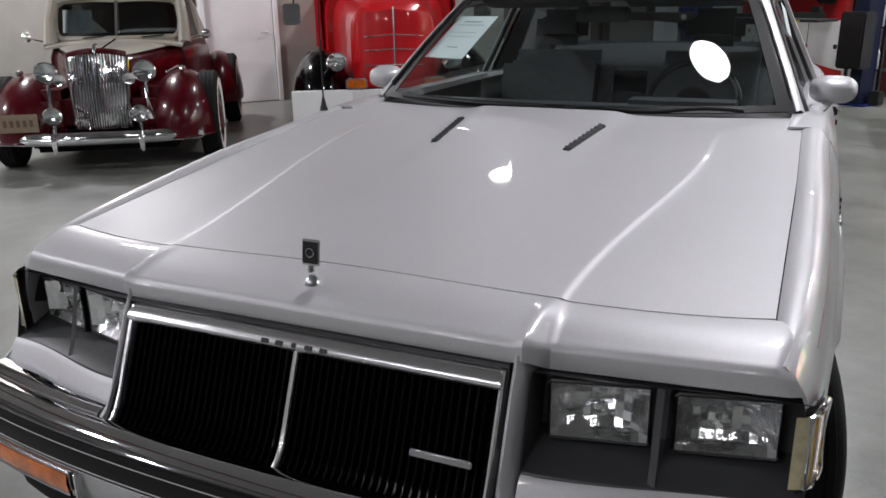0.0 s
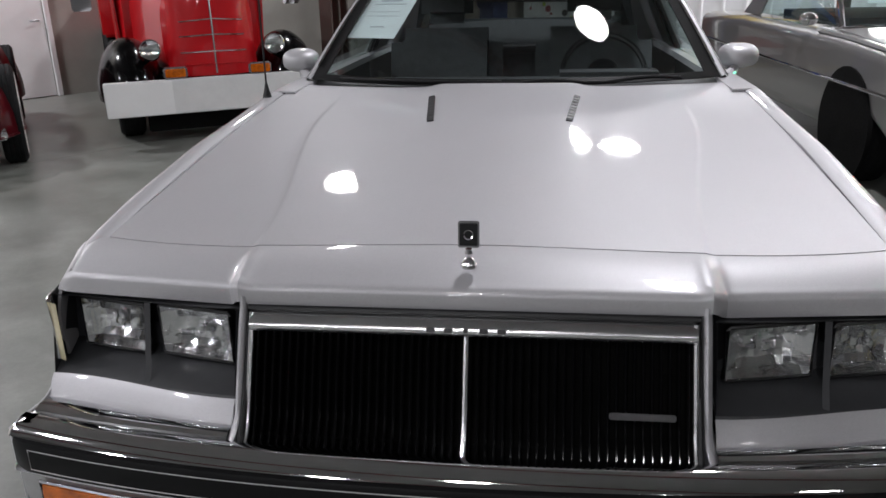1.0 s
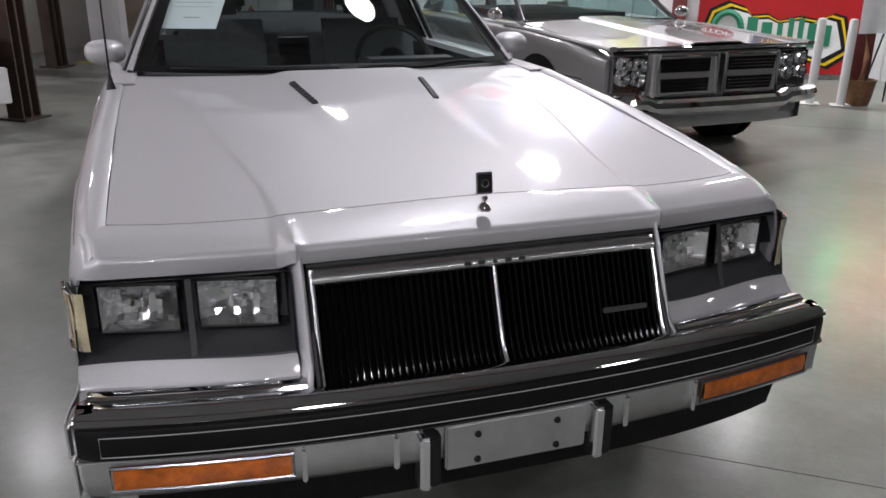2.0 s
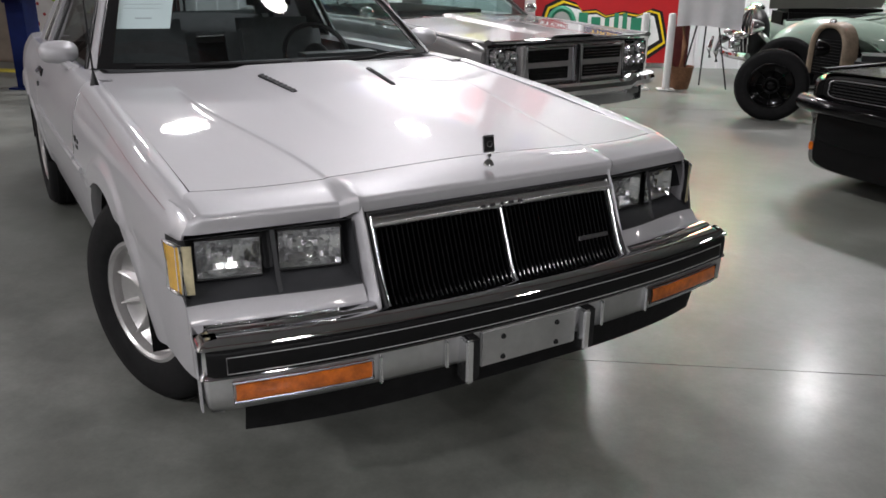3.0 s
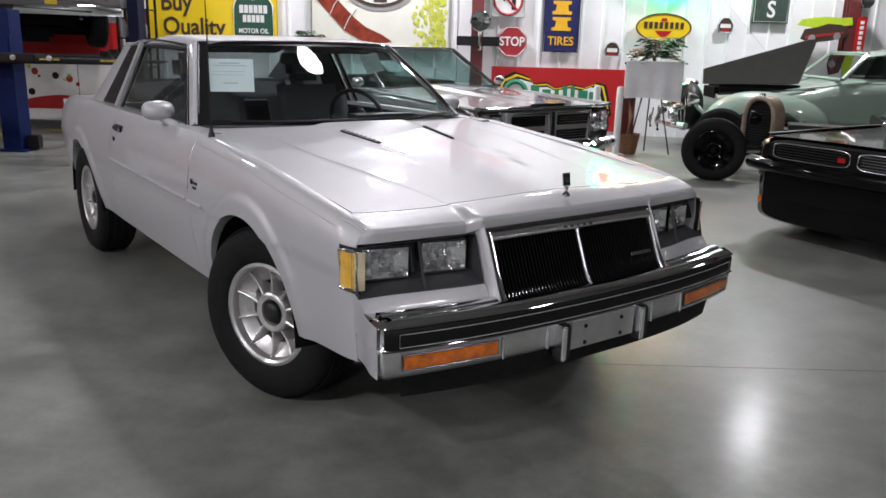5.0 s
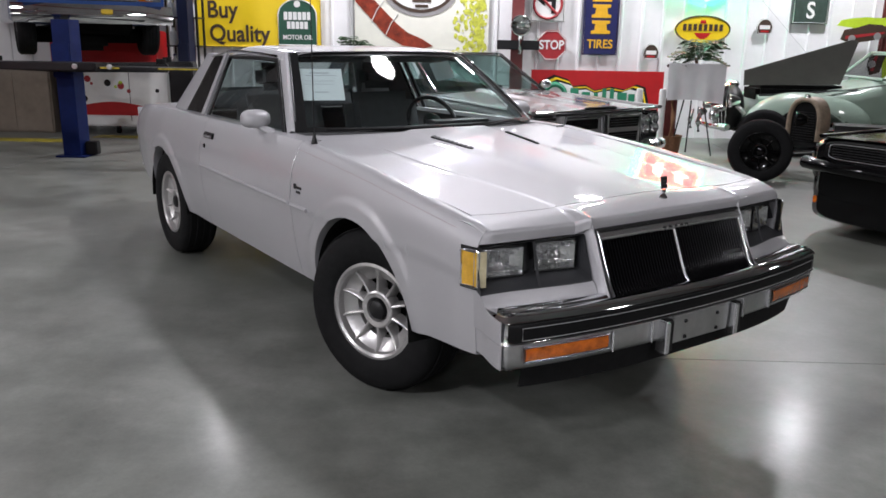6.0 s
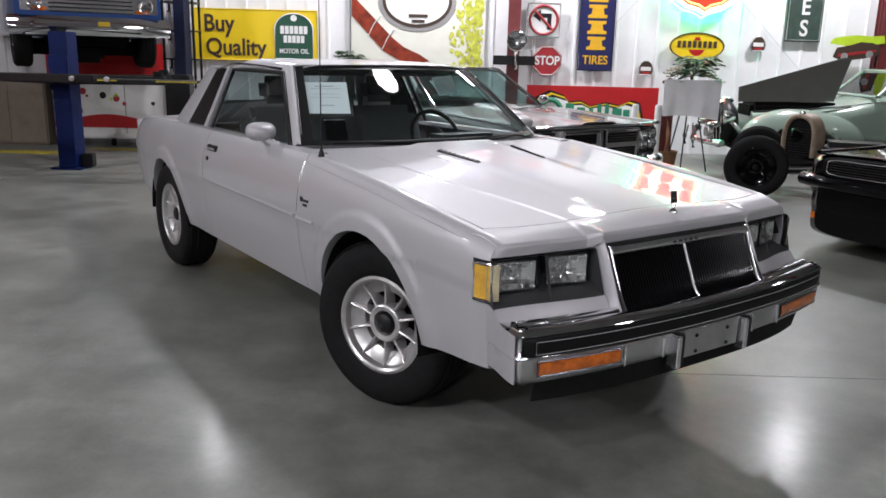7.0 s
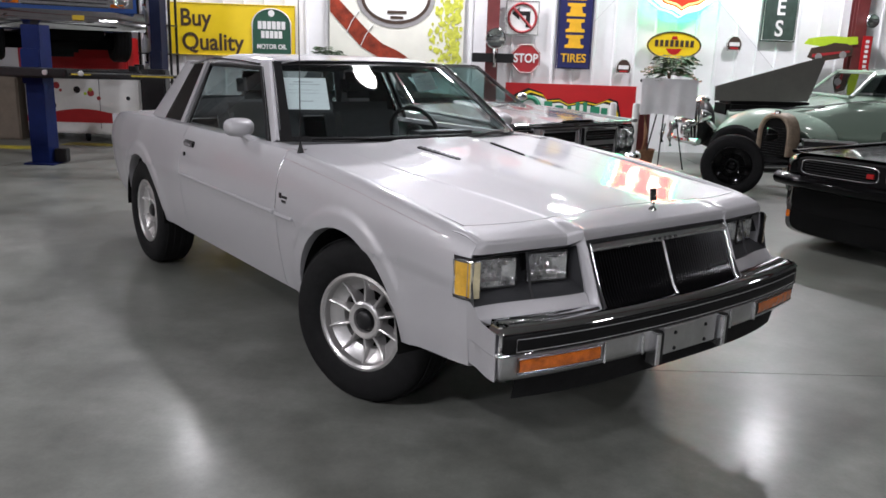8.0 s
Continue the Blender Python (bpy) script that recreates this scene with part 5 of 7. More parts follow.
def sixties_sedan():
    car = thing("sixties_sedan", pose(0, 0, 0), "grey metallic sixties sedan with split grille", "car")
    part("body", hull([(.10, .93, .46, .86, .22), (.30, .96, .32, .90, .2), (.62, .97, .46, .93, .2), (1.25, .98, .46, .96, .2), (1.5, .98, .28, .97, .2), (3.6, .98, .28, .97, .2), (5.2, .94, .34, .93, .22), (5.45, .88, .45, .86, .25)], 44), GREY_PAINT, car, angle=40)
    part("hood", slab(surf(lambda i, j: Vector((lerp(-.84, .84, i), lerp(.06, 1.62, j) + .03 * (2 * i - 1) ** 2, .895 + .085 * j + .02 * (1 - (2 * i - 1) ** 2) + .018 * sm((.3 - abs(2 * i - 1)) / .06))), 40, 14), .008), GREY_PAINT, car, "grey hood with raised centre")
    part("hood_lip", tube([(x, .05 + .04 * (x / .84) ** 2, .893) for x in np.linspace(-.88, .88, 15)], .014, 8), CHROME, car)
    g = part("grille", box(-.58, .58, .02, .10, .545, .86, .01), ALLOY, car, "split dark grille with chrome bars")
    for s in (-1, 1):
        part("grille_frame", tube([(s * .045, .0, .56), (s * .56, .02, .56), (s * .53, .02, .85), (s * .045, .0, .85)], .016, 6, closed=True), CHROME, g)
        for z0, z1, xe in ((.585, .682, .50), (.728, .825, .515)):
            part("grille_opening", plate([(s * .085, z0), (s * xe, z0), (s * (xe + .012), z1), (s * .085, z1)], .03, Matrix.Translation((0, .013, 0))), DARK_UNDER, g)
            for k in range(3):
                zz = lerp(z0, z1, (k + 1) / 4)
                part("grille_bar", tube([(s * .09, .011, zz), (s * xe, .011, zz)], .003, 5), WORN_CHROME, g)
        for k, (x, z) in enumerate(((.67, .775), (.80, .790), (.68, .685), (.81, .695))):
            if k < 4:
                round_lamp("headlamp", .050, car, pose(s * x, .05, z - .0), label="round sealed-beam headlamp")
        part("lamp_panel", box(s * .74 - .165, s * .74 + .165, .06, .12, .57, .87, .02), WORN_CHROME, car)
        part("fender_top", tube([(s * .90, y, .90 + .05 * sm(y / 1.6)) for y in np.linspace(.06, 1.7, 10)], .04, 8, flat=.5), GREY_PAINT, car)
        part("wheel_well", lathe([(.40, 0), (.40, .03), (0, .03)], 28, Matrix.Rotation(radians(90 * s), 4, "Y")), DARK_UNDER, car, m=pose(s * .955, .98, .38))
        part("side_chrome", tube([(s * .985, .3, .66), (s * .99, 2.5, .66), (s * .97, 5.1, .66)], .012, 6), CHROME, car)
        pane([(s * .80, 1.72, .985), (s * .66, 2.28, 1.36), (s * .66, 3.25, 1.36), (s * .80, 3.55, .985)], GLASS, car, "side_window")
        part("a_pillar", tube([(s * .80, 1.60, .98), (s * .66, 2.20, 1.37)], .022, 8), CHROME, car)
        part("c_pillar", slab(surf(lambda i, j: Vector((s * lerp(.82, .66, j), lerp(3.5, 4.0, i) - .3 * j * i, lerp(.97, 1.37, j))), 3, 4), .02), GREY_PAINT, car)
        part("side_mirror", ball(.07, .05, .05, pose(s * 1.0, 1.75, 1.04)), CHROME, car)
        part("bumper_light", box(-.08, .08, -.02, .02, -.03, .03, .01), WORN_CHROME, car, m=pose(s * .62, -.055, .44))
    part("grille_divider", box(-.03, .03, -.01, .05, .55, .86, .008), WORN_CHROME, g)
    part("front_bumper", tube([(x, -.05 + .13 * (abs(x) / .98) ** 3, .49 + (.03 if abs(x) > .62 else 0)) for x in np.linspace(-.98, .98, 31)], .062, 10, flat=1.0), CHROME, car, "chrome front bumper")
    part("bumper_lower", slab(surf(lambda i, j: Vector((lerp(-.9, .9, i), -.02 + .10 * (2 * i - 1) ** 4, lerp(.46, .33, j))), 16, 3), .01), WORN_CHROME, car)
    pane([(-.78, 1.60, .99), (.78, 1.60, .99), (.62, 2.22, 1.37), (-.62, 2.22, 1.37)], GLASS, car, "windshield")
    part("windshield_frame", tube([(-.80, 1.58, .98), (0, 1.54, .985), (.80, 1.58, .98), (.64, 2.22, 1.38), (-.64, 2.22, 1.38)], .016, 6, closed=True), CHROME, car)
    part("roof", slab(surf(lambda i, j: Vector((lerp(-.66, .66, i), lerp(2.2, 3.75, j), 1.375 + .05 * math.sin(math.pi * lerp(.05, .9, j)) - .03 * (2 * i - 1) ** 4)), 12, 10), .02), GREY_PAINT, car)
    part("interior", box(-.62, .62, 2.0, 3.6, .5, 1.02, .05), DASH, car)
    part("wind_paper", box(-.14, .14, -.002, .002, -.10, .10), PAPER, car, "pale notice behind the windshield", m=pose(-.38, 1.96, 1.19, -58))
    part("wiper", tube([(-.5, 1.60, 1.0), (.1, 1.60, 1.0)], .008, 6), BLACK_TRIM, car)
    wheels(car, .84, .98, 4.05, .36, .20, .21, WORN_CHROME, 0, CHROME)
    return car


def black_muscle():
    car = thing("muscle_car", pose(0, 0, 0), "gloss black muscle car with hood scoop", "car")
    part("body", hull([(.04, .80, .46, .74, .35), (.10, .87, .40, .757, .3), (.20, .905, .34, .766, .25), (.45, .93, .26, .77, .22), (1.3, .95, .24, .775, .22), (1.7, .96, .24, .80, .22), (3.2, .96, .24, .84, .22), (4.6, .93, .3, .84, .25), (4.8, .85, .4, .80, .3)], 40), BLACK_PAINT, car, angle=40)
    g = part("grille", hull([(-.015, .70, .595, .745, .35), (.05, .74, .58, .755, .35)], 36), DARK_UNDER, car, "recessed dark grille")
    for s in (-1, 1):
        ring = [(s * .345 + .315 * math.copysign(abs(math.cos(a)) ** .30, math.cos(a)), -.016, .672 + .060 * math.copysign(abs(math.sin(a)) ** .42, math.sin(a))) for a in np.linspace(0, 2 * math.pi, 41)[:-1]]
        part("grille_ring", tube(ring, .0055, 6, closed=True), WORN_CHROME, g, "thin bright grille surround")
    part("grille_emblem", box(-.03, .03, -.006, .006, -.018, .018, .003), RED_LENS, g, "small red grille emblem", m=pose(-.09, -.02, .665))
    for s in (-1, 1):
        for k in range(5):
            part("grille_bar", tube([(s * .06, -.02, .632 + k * .020), (s * .63, -.018, .632 + k * .020)], .004, 5), BLACK_TRIM, g)
        part("turn_signal", box(-.03, .03, -.01, .02, -.028, .028, .006), AMBER, car, m=pose(s * .74, .02, .27))
        part("signal_bracket", tube([(s * .74, .03, .30), (s * .74, .06, .42)], .008, 6), WORN_CHROME, car)
        pane([(s * .80, 2.15, .86), (s * .62, 2.75, 1.14), (s * .62, 3.3, 1.14), (s * .80, 3.7, .86)], DARK_GLASS, car, "side_window")
        part("fender_ridge", tube([(s * .82, y, .768 + .02 * sm(y / 1.5)) for y in np.linspace(.1, 1.6, 8)], .03, 8, flat=.5), BLACK_PAINT, car)
    part("front_bumper", tube([(x, -.05 + .14 * (abs(x) / .93) ** 3, .545) for x in np.linspace(-.93, .93, 25)], .055, 12), BLACK_PAINT, car, "black front bumper")
    part("lower_valance", hull([(-.01, .72, .30, .56, .35), (.10, .84, .26, .56, .3), (.30, .90, .26, .56, .3)], 34), BLACK_PAINT, car)
    # Chin hull carried low so its black also covers the shade beneath the nose.
    part("chin_spoiler", hull([(.0, .72, .13, .46, .35), (.06, .80, .11, .48, .3), (.25, .86, .10, .48, .3), (.55, .88, .10, .48, .3)], 34), BLACK_PAINT, car)
    part("hood", slab(surf(lambda i, j: Vector((lerp(-.80, .80, i), lerp(.05, 2.06, j), .766 + .02 * j + .012 * (1 - (2 * i - 1) ** 2))), 20, 10), .01), BLACK_PAINT, car)
    part("hood_scoop", hull([(.72, .22, .74, .88, .4), (.82, .30, .74, .95, .35), (1.3, .30, .75, .97, .35), (1.5, .24, .76, .90, .4)], 28), BLACK_TRIM, car, "matt black shaker hood scoop")
    pane([(-.72, 2.05, .84), (.72, 2.05, .84), (.60, 2.7, 1.15), (-.60, 2.7, 1.15)], DARK_GLASS, car, "windshield")
    part("roof", slab(surf(lambda i, j: Vector((lerp(-.63, .63, i), lerp(2.68, 3.5, j), 1.15 + .04 * math.sin(math.pi * j))), 10, 8), .02), BLACK_PAINT, car)
    part("interior", box(-.6, .6, 2.0, 3.3, .5, .9, .05), DASH, car)
    wheels(car, .81, .90, 3.75, .34, .22, .20, BLACK_PAINT, 0, WORN_CHROME)
    return car


def old_coupe_open():
    car = thing("vintage_coupe", pose(0, 0, 0), "pale green vintage coupe with its hood raised", "car")
    part("body", hull([(.62, .40, .50, .84, .5), (1.2, .56, .45, .89, .45), (1.5, .66, .42, .97, .42), (1.75, .74, .38, 1.10, .4), (3.2, .78, .38, 1.12, .4), (4.3, .62, .42, 1.02, .5), (4.7, .40, .5, .85, .6)], 36), MINT, car, angle=45)
    part("roof", slab(surf(lambda i, j: Vector((lerp(-.58, .58, i) * (1 - .2 * sm((j - .6) / .4)), lerp(2.0, 3.9, j), 1.40 + .15 * math.sin(math.pi * min(1, .12 + .8 * j)) - .05 * (2 * i - 1) ** 4 - .3 * sm((j - .65) / .35))), 14, 14), .03), MINT, car)
    for s in (-1, 1):
        fb = ball(.27, .64, .50, pose(s * .66, 1.02, .40), cut=-.10, seg=72)
        bmesh.ops.delete(fb, geom=[f for f in fb.faces if math.hypot(f.calc_center_median().y - 1.04, f.calc_center_median().z - .33) < .36 and f.calc_center_median().x * s > .62], context="FACES")
        part("front_fender", fb, MINT, car, "rounded pale green fender")
        part("arch_lip", tube([(s * (.90 - .05 * max(0, math.sin(a))), 1.04 - .355 * math.cos(a), .33 + .355 * math.sin(a)) for a in np.linspace(-.05, math.pi + .05, 22)], .014, 6), MINT, car)
        part("wheel_well", lathe([(.40, 0), (.40, .03), (0, .03)], 28, Matrix.Rotation(radians(90 * s), 4, "Y")), DARK_UNDER, car, m=pose(s * .56, 1.04, .40))
        part("rear_fender", ball(.24, .68, .50, pose(s * .72, 3.75, .38), cut=-.08), MINT, car)
        part("running_board", box(s * .70 - .13, s * .70 + .13, 1.3, 3.2, .30, .34, .01), BLACK_TRIM, car)
        round_lamp("headlamp", .10, car, pose(s * .46, .26, .74))
        part("lamp_stalk", tube([(s * .46, .30, .72), (s * .44, .45, .56)], .03, 8), CHROME, car)
        round_lamp("fog_lamp", .075, car, pose(s * .36, .06, .52), label="small chrome fog lamp")
        part("bumper_guard", tube([(s * .26, -.08, .26), (s * .26, -.10, .40), (s * .26, -.07, .56)], [.02, .035, .02], 10), CHROME, car)
        part("horn", ball(.05, .10, .05, pose(s * .30, .16, .62)), CHROME, car)
        pane([(s * .755, 1.95, 1.12), (s * .62, 2.12, 1.42), (s * .62, 2.75, 1.44), (s * .76, 2.85, 1.12)], DARK_GLASS, car, "side_window")
        part("a_pillar", tube([(s * .72, 1.72, 1.10), (s * .60, 2.02, 1.44)], .03, 8), MINT, car)
        part("b_pillar", tube([(s * .765, 2.88, 1.10), (s * .62, 2.80, 1.46)], .035, 8), MINT, car)
        part("belt_chrome", tube([(s * .56, 1.1, .86), (s * .76, 1.8, 1.04), (s * .80, 3.0, 1.08)], .010, 6), CHROME, car)
    g = part("grille", ball(.33, .20, .36, pose(0, .34, .62)), BLACK_TRIM, car, "rounded chrome bar grille")
    for k in range(11):
        a = lerp(-1.1, 1.1, k / 10)
        part("grille_bar", tube([(.34 * math.sin(a) * math.cos(b), .34 - .215 * math.cos(a) * math.cos(b), .62 + .37 * math.sin(b)) for b in np.linspace(-1.3, 1.3, 9)], .011, 6), CHROME, g)
    part("bumper", tube([(x, .02 + .16 * (abs(x) / .70) ** 3, .38) for x in np.linspace(-.70, .70, 21)], .05, 10), CHROME, car, "chrome front bumper")
    part("grille_cap", ball(.10, .10, .06, pose(0, .36, .97)), CHROME, car)
    # Black block stands in for the shaded gap under the raised lid.
    part("engine", box(-.34, .34, .60, 1.5, .70, .98, .06), DARK_UNDER, car)
    part("air_cleaner", lathe([(0, .07), (.13, .07), (.15, .05), (.15, 0), (0, 0)], 20), WORN_CHROME, car, m=pose(.08, 1.05, .96))
    part("engine_lip", tube([(.40, .62, .83), (.50, 1.0, .865), (.58, 1.5, .95)], .016, 6), BLACK_TRIM, car)
    lid = plate([(.44, .965), (1.42, 1.00), (1.46, 1.22), (1.53, 1.615), (1.51, 1.635), (1.46, 1.635), (.43, 1.18)], .02, Matrix.Rotation(radians(90), 4, "Z"), bevel=.004)
    part("hood_lid", lid, HOOD_GREY, car, "raised grey hood side panel", m=pose(.30, 0, 0))
    pane([(-.68, 1.72, 1.12), (.68, 1.72, 1.12), (.56, 2.02, 1.44), (-.56, 2.02, 1.44)], DARK_GLASS, car, "windshield")
    part("windshield_frame", tube([(-.70, 1.71, 1.10), (.70, 1.71, 1.10), (.58, 2.03, 1.46), (-.58, 2.03, 1.46)], .025, 6, closed=True), MINT, car)
    part("interior", box(-.55, .55, 2.1, 3.3, .5, 1.1, .05), DASH, car)
    part("underbody", box(-.55, .55, .5, 4.4, .22, .44, .04), DARK_UNDER, car)
    for ob in car.children:
        # long engine bay: the cabin sits further back
        if ob.type == "MESH":
            for v in ob.data.vertices:
                v.co.y += .33 * sm((v.co.y - .85) / .85)
    wheels(car, .76, 1.02, 4.08, .35, .17, .21, CHROME, 0, CHROME)
    return car


def hot_rod():
    car = thing("hot_rod", pose(0, 0, 0), "bare hot rod with black wheels and tan radiator shell", "car")
    for s in (-1, 1):
        build_wheel("front_wheel", .335, .17, .21, BLACK_PAINT, 8, car, pose(s * .78, .36, .335, 0, 0, 0 if s < 0 else 180), BLACK_PAINT)
        build_wheel("rear_wheel", .38, .25, .21, BLACK_PAINT, 8, car, pose(s * .80, 3.0, .38, 0, 0, 0 if s < 0 else 180), BLACK_PAINT)
        part("frame_rail", box(s * .34 - .03, s * .34 + .03, .30, 3.3, .32, .42, .01), BLACK_PAINT, car)
        part("radius_rod", tube([(s * .66, .36, .30), (s * .40, 1.5, .36)], .016, 6), WORN_CHROME, car)
        round_lamp("headlamp", .085, car, pose(s * .36, .72, .66), rim=BLACK_PAINT)
    part("front_axle", tube([(-.72, .36, .33), (-.45, .36, .25), (.45, .36, .25), (.72, .36, .33)], .03, 8), BLACK_PAINT, car)
    def outline(r, y, low):
        return [Vector((r, y, low))] + [Vector((r * math.copysign(abs(math.cos(a)) ** .75, math.cos(a)), y, .62 + (r + .03) * math.sin(a))) for a in np.linspace(0, math.pi, 19)] + [Vector((-r, y, low))]
    shell = bmesh.new()
    rings = [outline(.185, .0, .22), outline(.190, -.030, .22), outline(.215, -.042, .20), outline(.235, -.030, .19), outline(.245, .0, .19), outline(.245, .13, .19), outline(.20, .13, .19)]
    grid(shell, rings)
    sh = part("radiator_shell", shell, TAN_RUST, car, "aged tan radiator shell", angle=60, m=pose(0, .80, 0, 0, 0, 48))
    core = outline(.195, 0, .20)
    part("radiator_core", plate([(v.x, v.z) for v in core], .05, Matrix.Translation((0, -.004, 0))), DARK_UNDER, sh, "dark radiator core")
    for z in np.arange(.24, .74, .03):
        part("core_fin", box(-.180, .180, -.010, -.004, z - .002, z + .002), BLACK_TRIM, sh)
    part("radiator_cap", lathe([(0, .04), (.03, .035), (.035, 0)], 14), WORN_CHROME, car, m=pose(0, .80, .885))
    part("engine", box(-.25, .25, 1.05, 1.75, .36, .60, .06), BLACK_TRIM, car)
    part("cab", hull([(2.0, .55, .36, .72, .35), (2.2, .60, .36, .76, .3), (3.2, .60, .36, .76, .3), (3.4, .52, .40, .72, .4)], 28), BLACK_PAINT, car)
    return car


def lifted_pickup():
    car = thing("pickup", pose(0, 0, 0), "blue pickup with chrome bumper raised on the lift", "truck")
    part("body", hull([(.10, .88, .52, 1.00, .3), (.4, .94, .40, 1.06, .25), (1.5, .96, .38, 1.12, .25), (3.0, .97, .38, 1.14, .25), (5.0, .95, .40, 1.10, .25)], 32), BLUE_PAINT, car)
    part("bumper", slab(surf(lambda i, j: Vector((lerp(-.97, .97, i), -.07 + .13 * abs(2 * i - 1) ** 3 - .055 * math.sin(math.pi * j) + .03 * sm((j - .45) * 8), lerp(.41, .645, j))), 28, 14), .012), CHROME, car, "chrome front bumper")
    g = part("grille", box(-.82, .82, .0, .09, .66, .94, .02), WORN_CHROME, car)
    for k in range(5):
        part("grille_bar", tube([(-.50, -.008, .70 + k * .05), (.50, -.008, .70 + k * .05)], .010, 6), BLACK_TRIM, g)
    for s in (-1, 1):
        round_lamp("headlamp", .09, car, pose(s * .66, -.01, .80))
        part("turn_signal", box(-.09, .09, -.012, .02, -.022, .022, .006), AMBER, car, m=pose(s * .62, -.012, .725))
    part("badge", box(-.07, .07, -.006, .006, -.028, .028, .004), material("gold_badge", (.6, .42, .04), .3, .5), car, "gold badge", m=pose(.12, -.115, .56))
    part("cab", hull([(1.5, .84, 1.05, 1.40, .3), (1.9, .80, 1.05, 1.72, .3), (3.0, .80, 1.05, 1.74, .3), (3.1, .78, 1.05, 1.6, .3)], 24), BLUE_PAINT, car)
    part("underbody", box(-.5, .5, .3, 4.8, .28, .5, .05), DARK_UNDER, car)
    part("cross_member", box(-.75, .75, .75, .98, .16, .36, .05), DARK_UNDER, car)
    part("oil_pan", box(-.2, .2, .5, 1.3, .06, .32, .06), DARK_UNDER, car)
    wheels(car, .78, .85, 3.9, .36, .22, .21, BLACK_TRIM, 0, BLACK_TRIM)
    part("hood_edge", tube([(x, .10 + .05 * (abs(x) / .9) ** 2, 1.0) for x in np.linspace(-.88, .88, 15)], .03, 8), CHROME, car)
    part("body_band", box(-.84, .84, -.012, .05, .64, .70, .01), BLUE_PAINT, car)
    return car


def face_pose(x, y, deg, z=0):
    """Front centre at x, y; deg is the heading of the vehicle's right-to-left front line as seen facing it."""
    return pose(x, y, z, 0, 0, deg)


vintage_sedan().matrix_basis = face_pose(-4.506, 3.90, 34) @ Matrix.Diagonal((1, .78, .964, 1))
old_truck().matrix_basis = face_pose(-2.69, 5.71, 30)
sixties_sedan().matrix_basis = face_pose(3.06, 3.52, 3) @ Matrix.Diagonal((.95, 1, .955, 1))
black_muscle().matrix_basis = face_pose(3.62, 1.03, -95)
old_coupe_open().matrix_basis = ROOM @ face_pose(2.58, 9.10, -93) @ Matrix.Diagonal((1, 1.07, .95, 1))
hot_rod().matrix_basis = ROOM @ face_pose(2.33, 6.98, -110.8)
lifted_pickup().matrix_basis = ROOM @ face_pose(-5.66, 7.80, 32, 1.18)


# ---- signs, lift and loose things ----
YELLOW = material("sign_yellow", (0.78, 0.56, 0.01), 0.4, 0, 0.04, 4)
SIGN_BROWN = material("sign_brown_black", (0.05, 0.03, 0.02), 0.5, 0, 0.1, 10)
SIGN_GREEN = material("sign_dark_green", (0.015, 0.075, 0.045), 0.4, 0, 0.1, 8)
SIGN_WHITE = material("sign_white", (0.75, 0.75, 0.74), 0.45, 0, 0.05, 6)
SIGN_RED = material("sign_red", (0.42, 0.010, 0.013), 0.4, 0, 0.08, 6)
STOP_RED = material("stop_red", (0.32, 0.02, 0.025), 0.45, 0, 0.15, 8)
NAVY = material("enamel_navy", (0.015, 0.018, 0.09), 0.35, 0, 0.1, 8)
ENAMEL_YELLOW = material("enamel_yellow", (0.72, 0.40, 0.02), 0.4, 0, 0.1, 10)
GALV = material("galvanised_steel", (0.48, 0.48, 0.48), 0.4, 0.7, 0.12, 12)
LIME = material("lime_green", (0.45, 0.62, 0.03), 0.4, 0, 0.1, 10)
BLUE_STEEL = material("lift_blue_paint", (0.005, 0.013, 0.075), 0.5, 0, 0.2, 6, spec=0.14)
DARK_NAVY = material("dark_navy_paint", (0.006, 0.009, 0.03), 0.6, 0, 0.2, 6, spec=0.25)
LEAF = material("palm_leaf", (0.03, 0.065, 0.022), 0.45, 0, 0.35, 20)
TERRACOTTA = material("woven_brown_pot", (0.18, 0.085, 0.04), 0.7, 0, 0.3, 30, 0.5, 120)
CLOTH_WHITE = material("white_cloth", (0.80, 0.80, 0.82), 0.85, 0, 0.05, 6, 0.3, 40)


def wall_thing(name, u, z, label, category="sign", out=.06):
    return thing(name, ROOM @ pose(u + .035, N1 - .024 - out, z - .025), label, category)


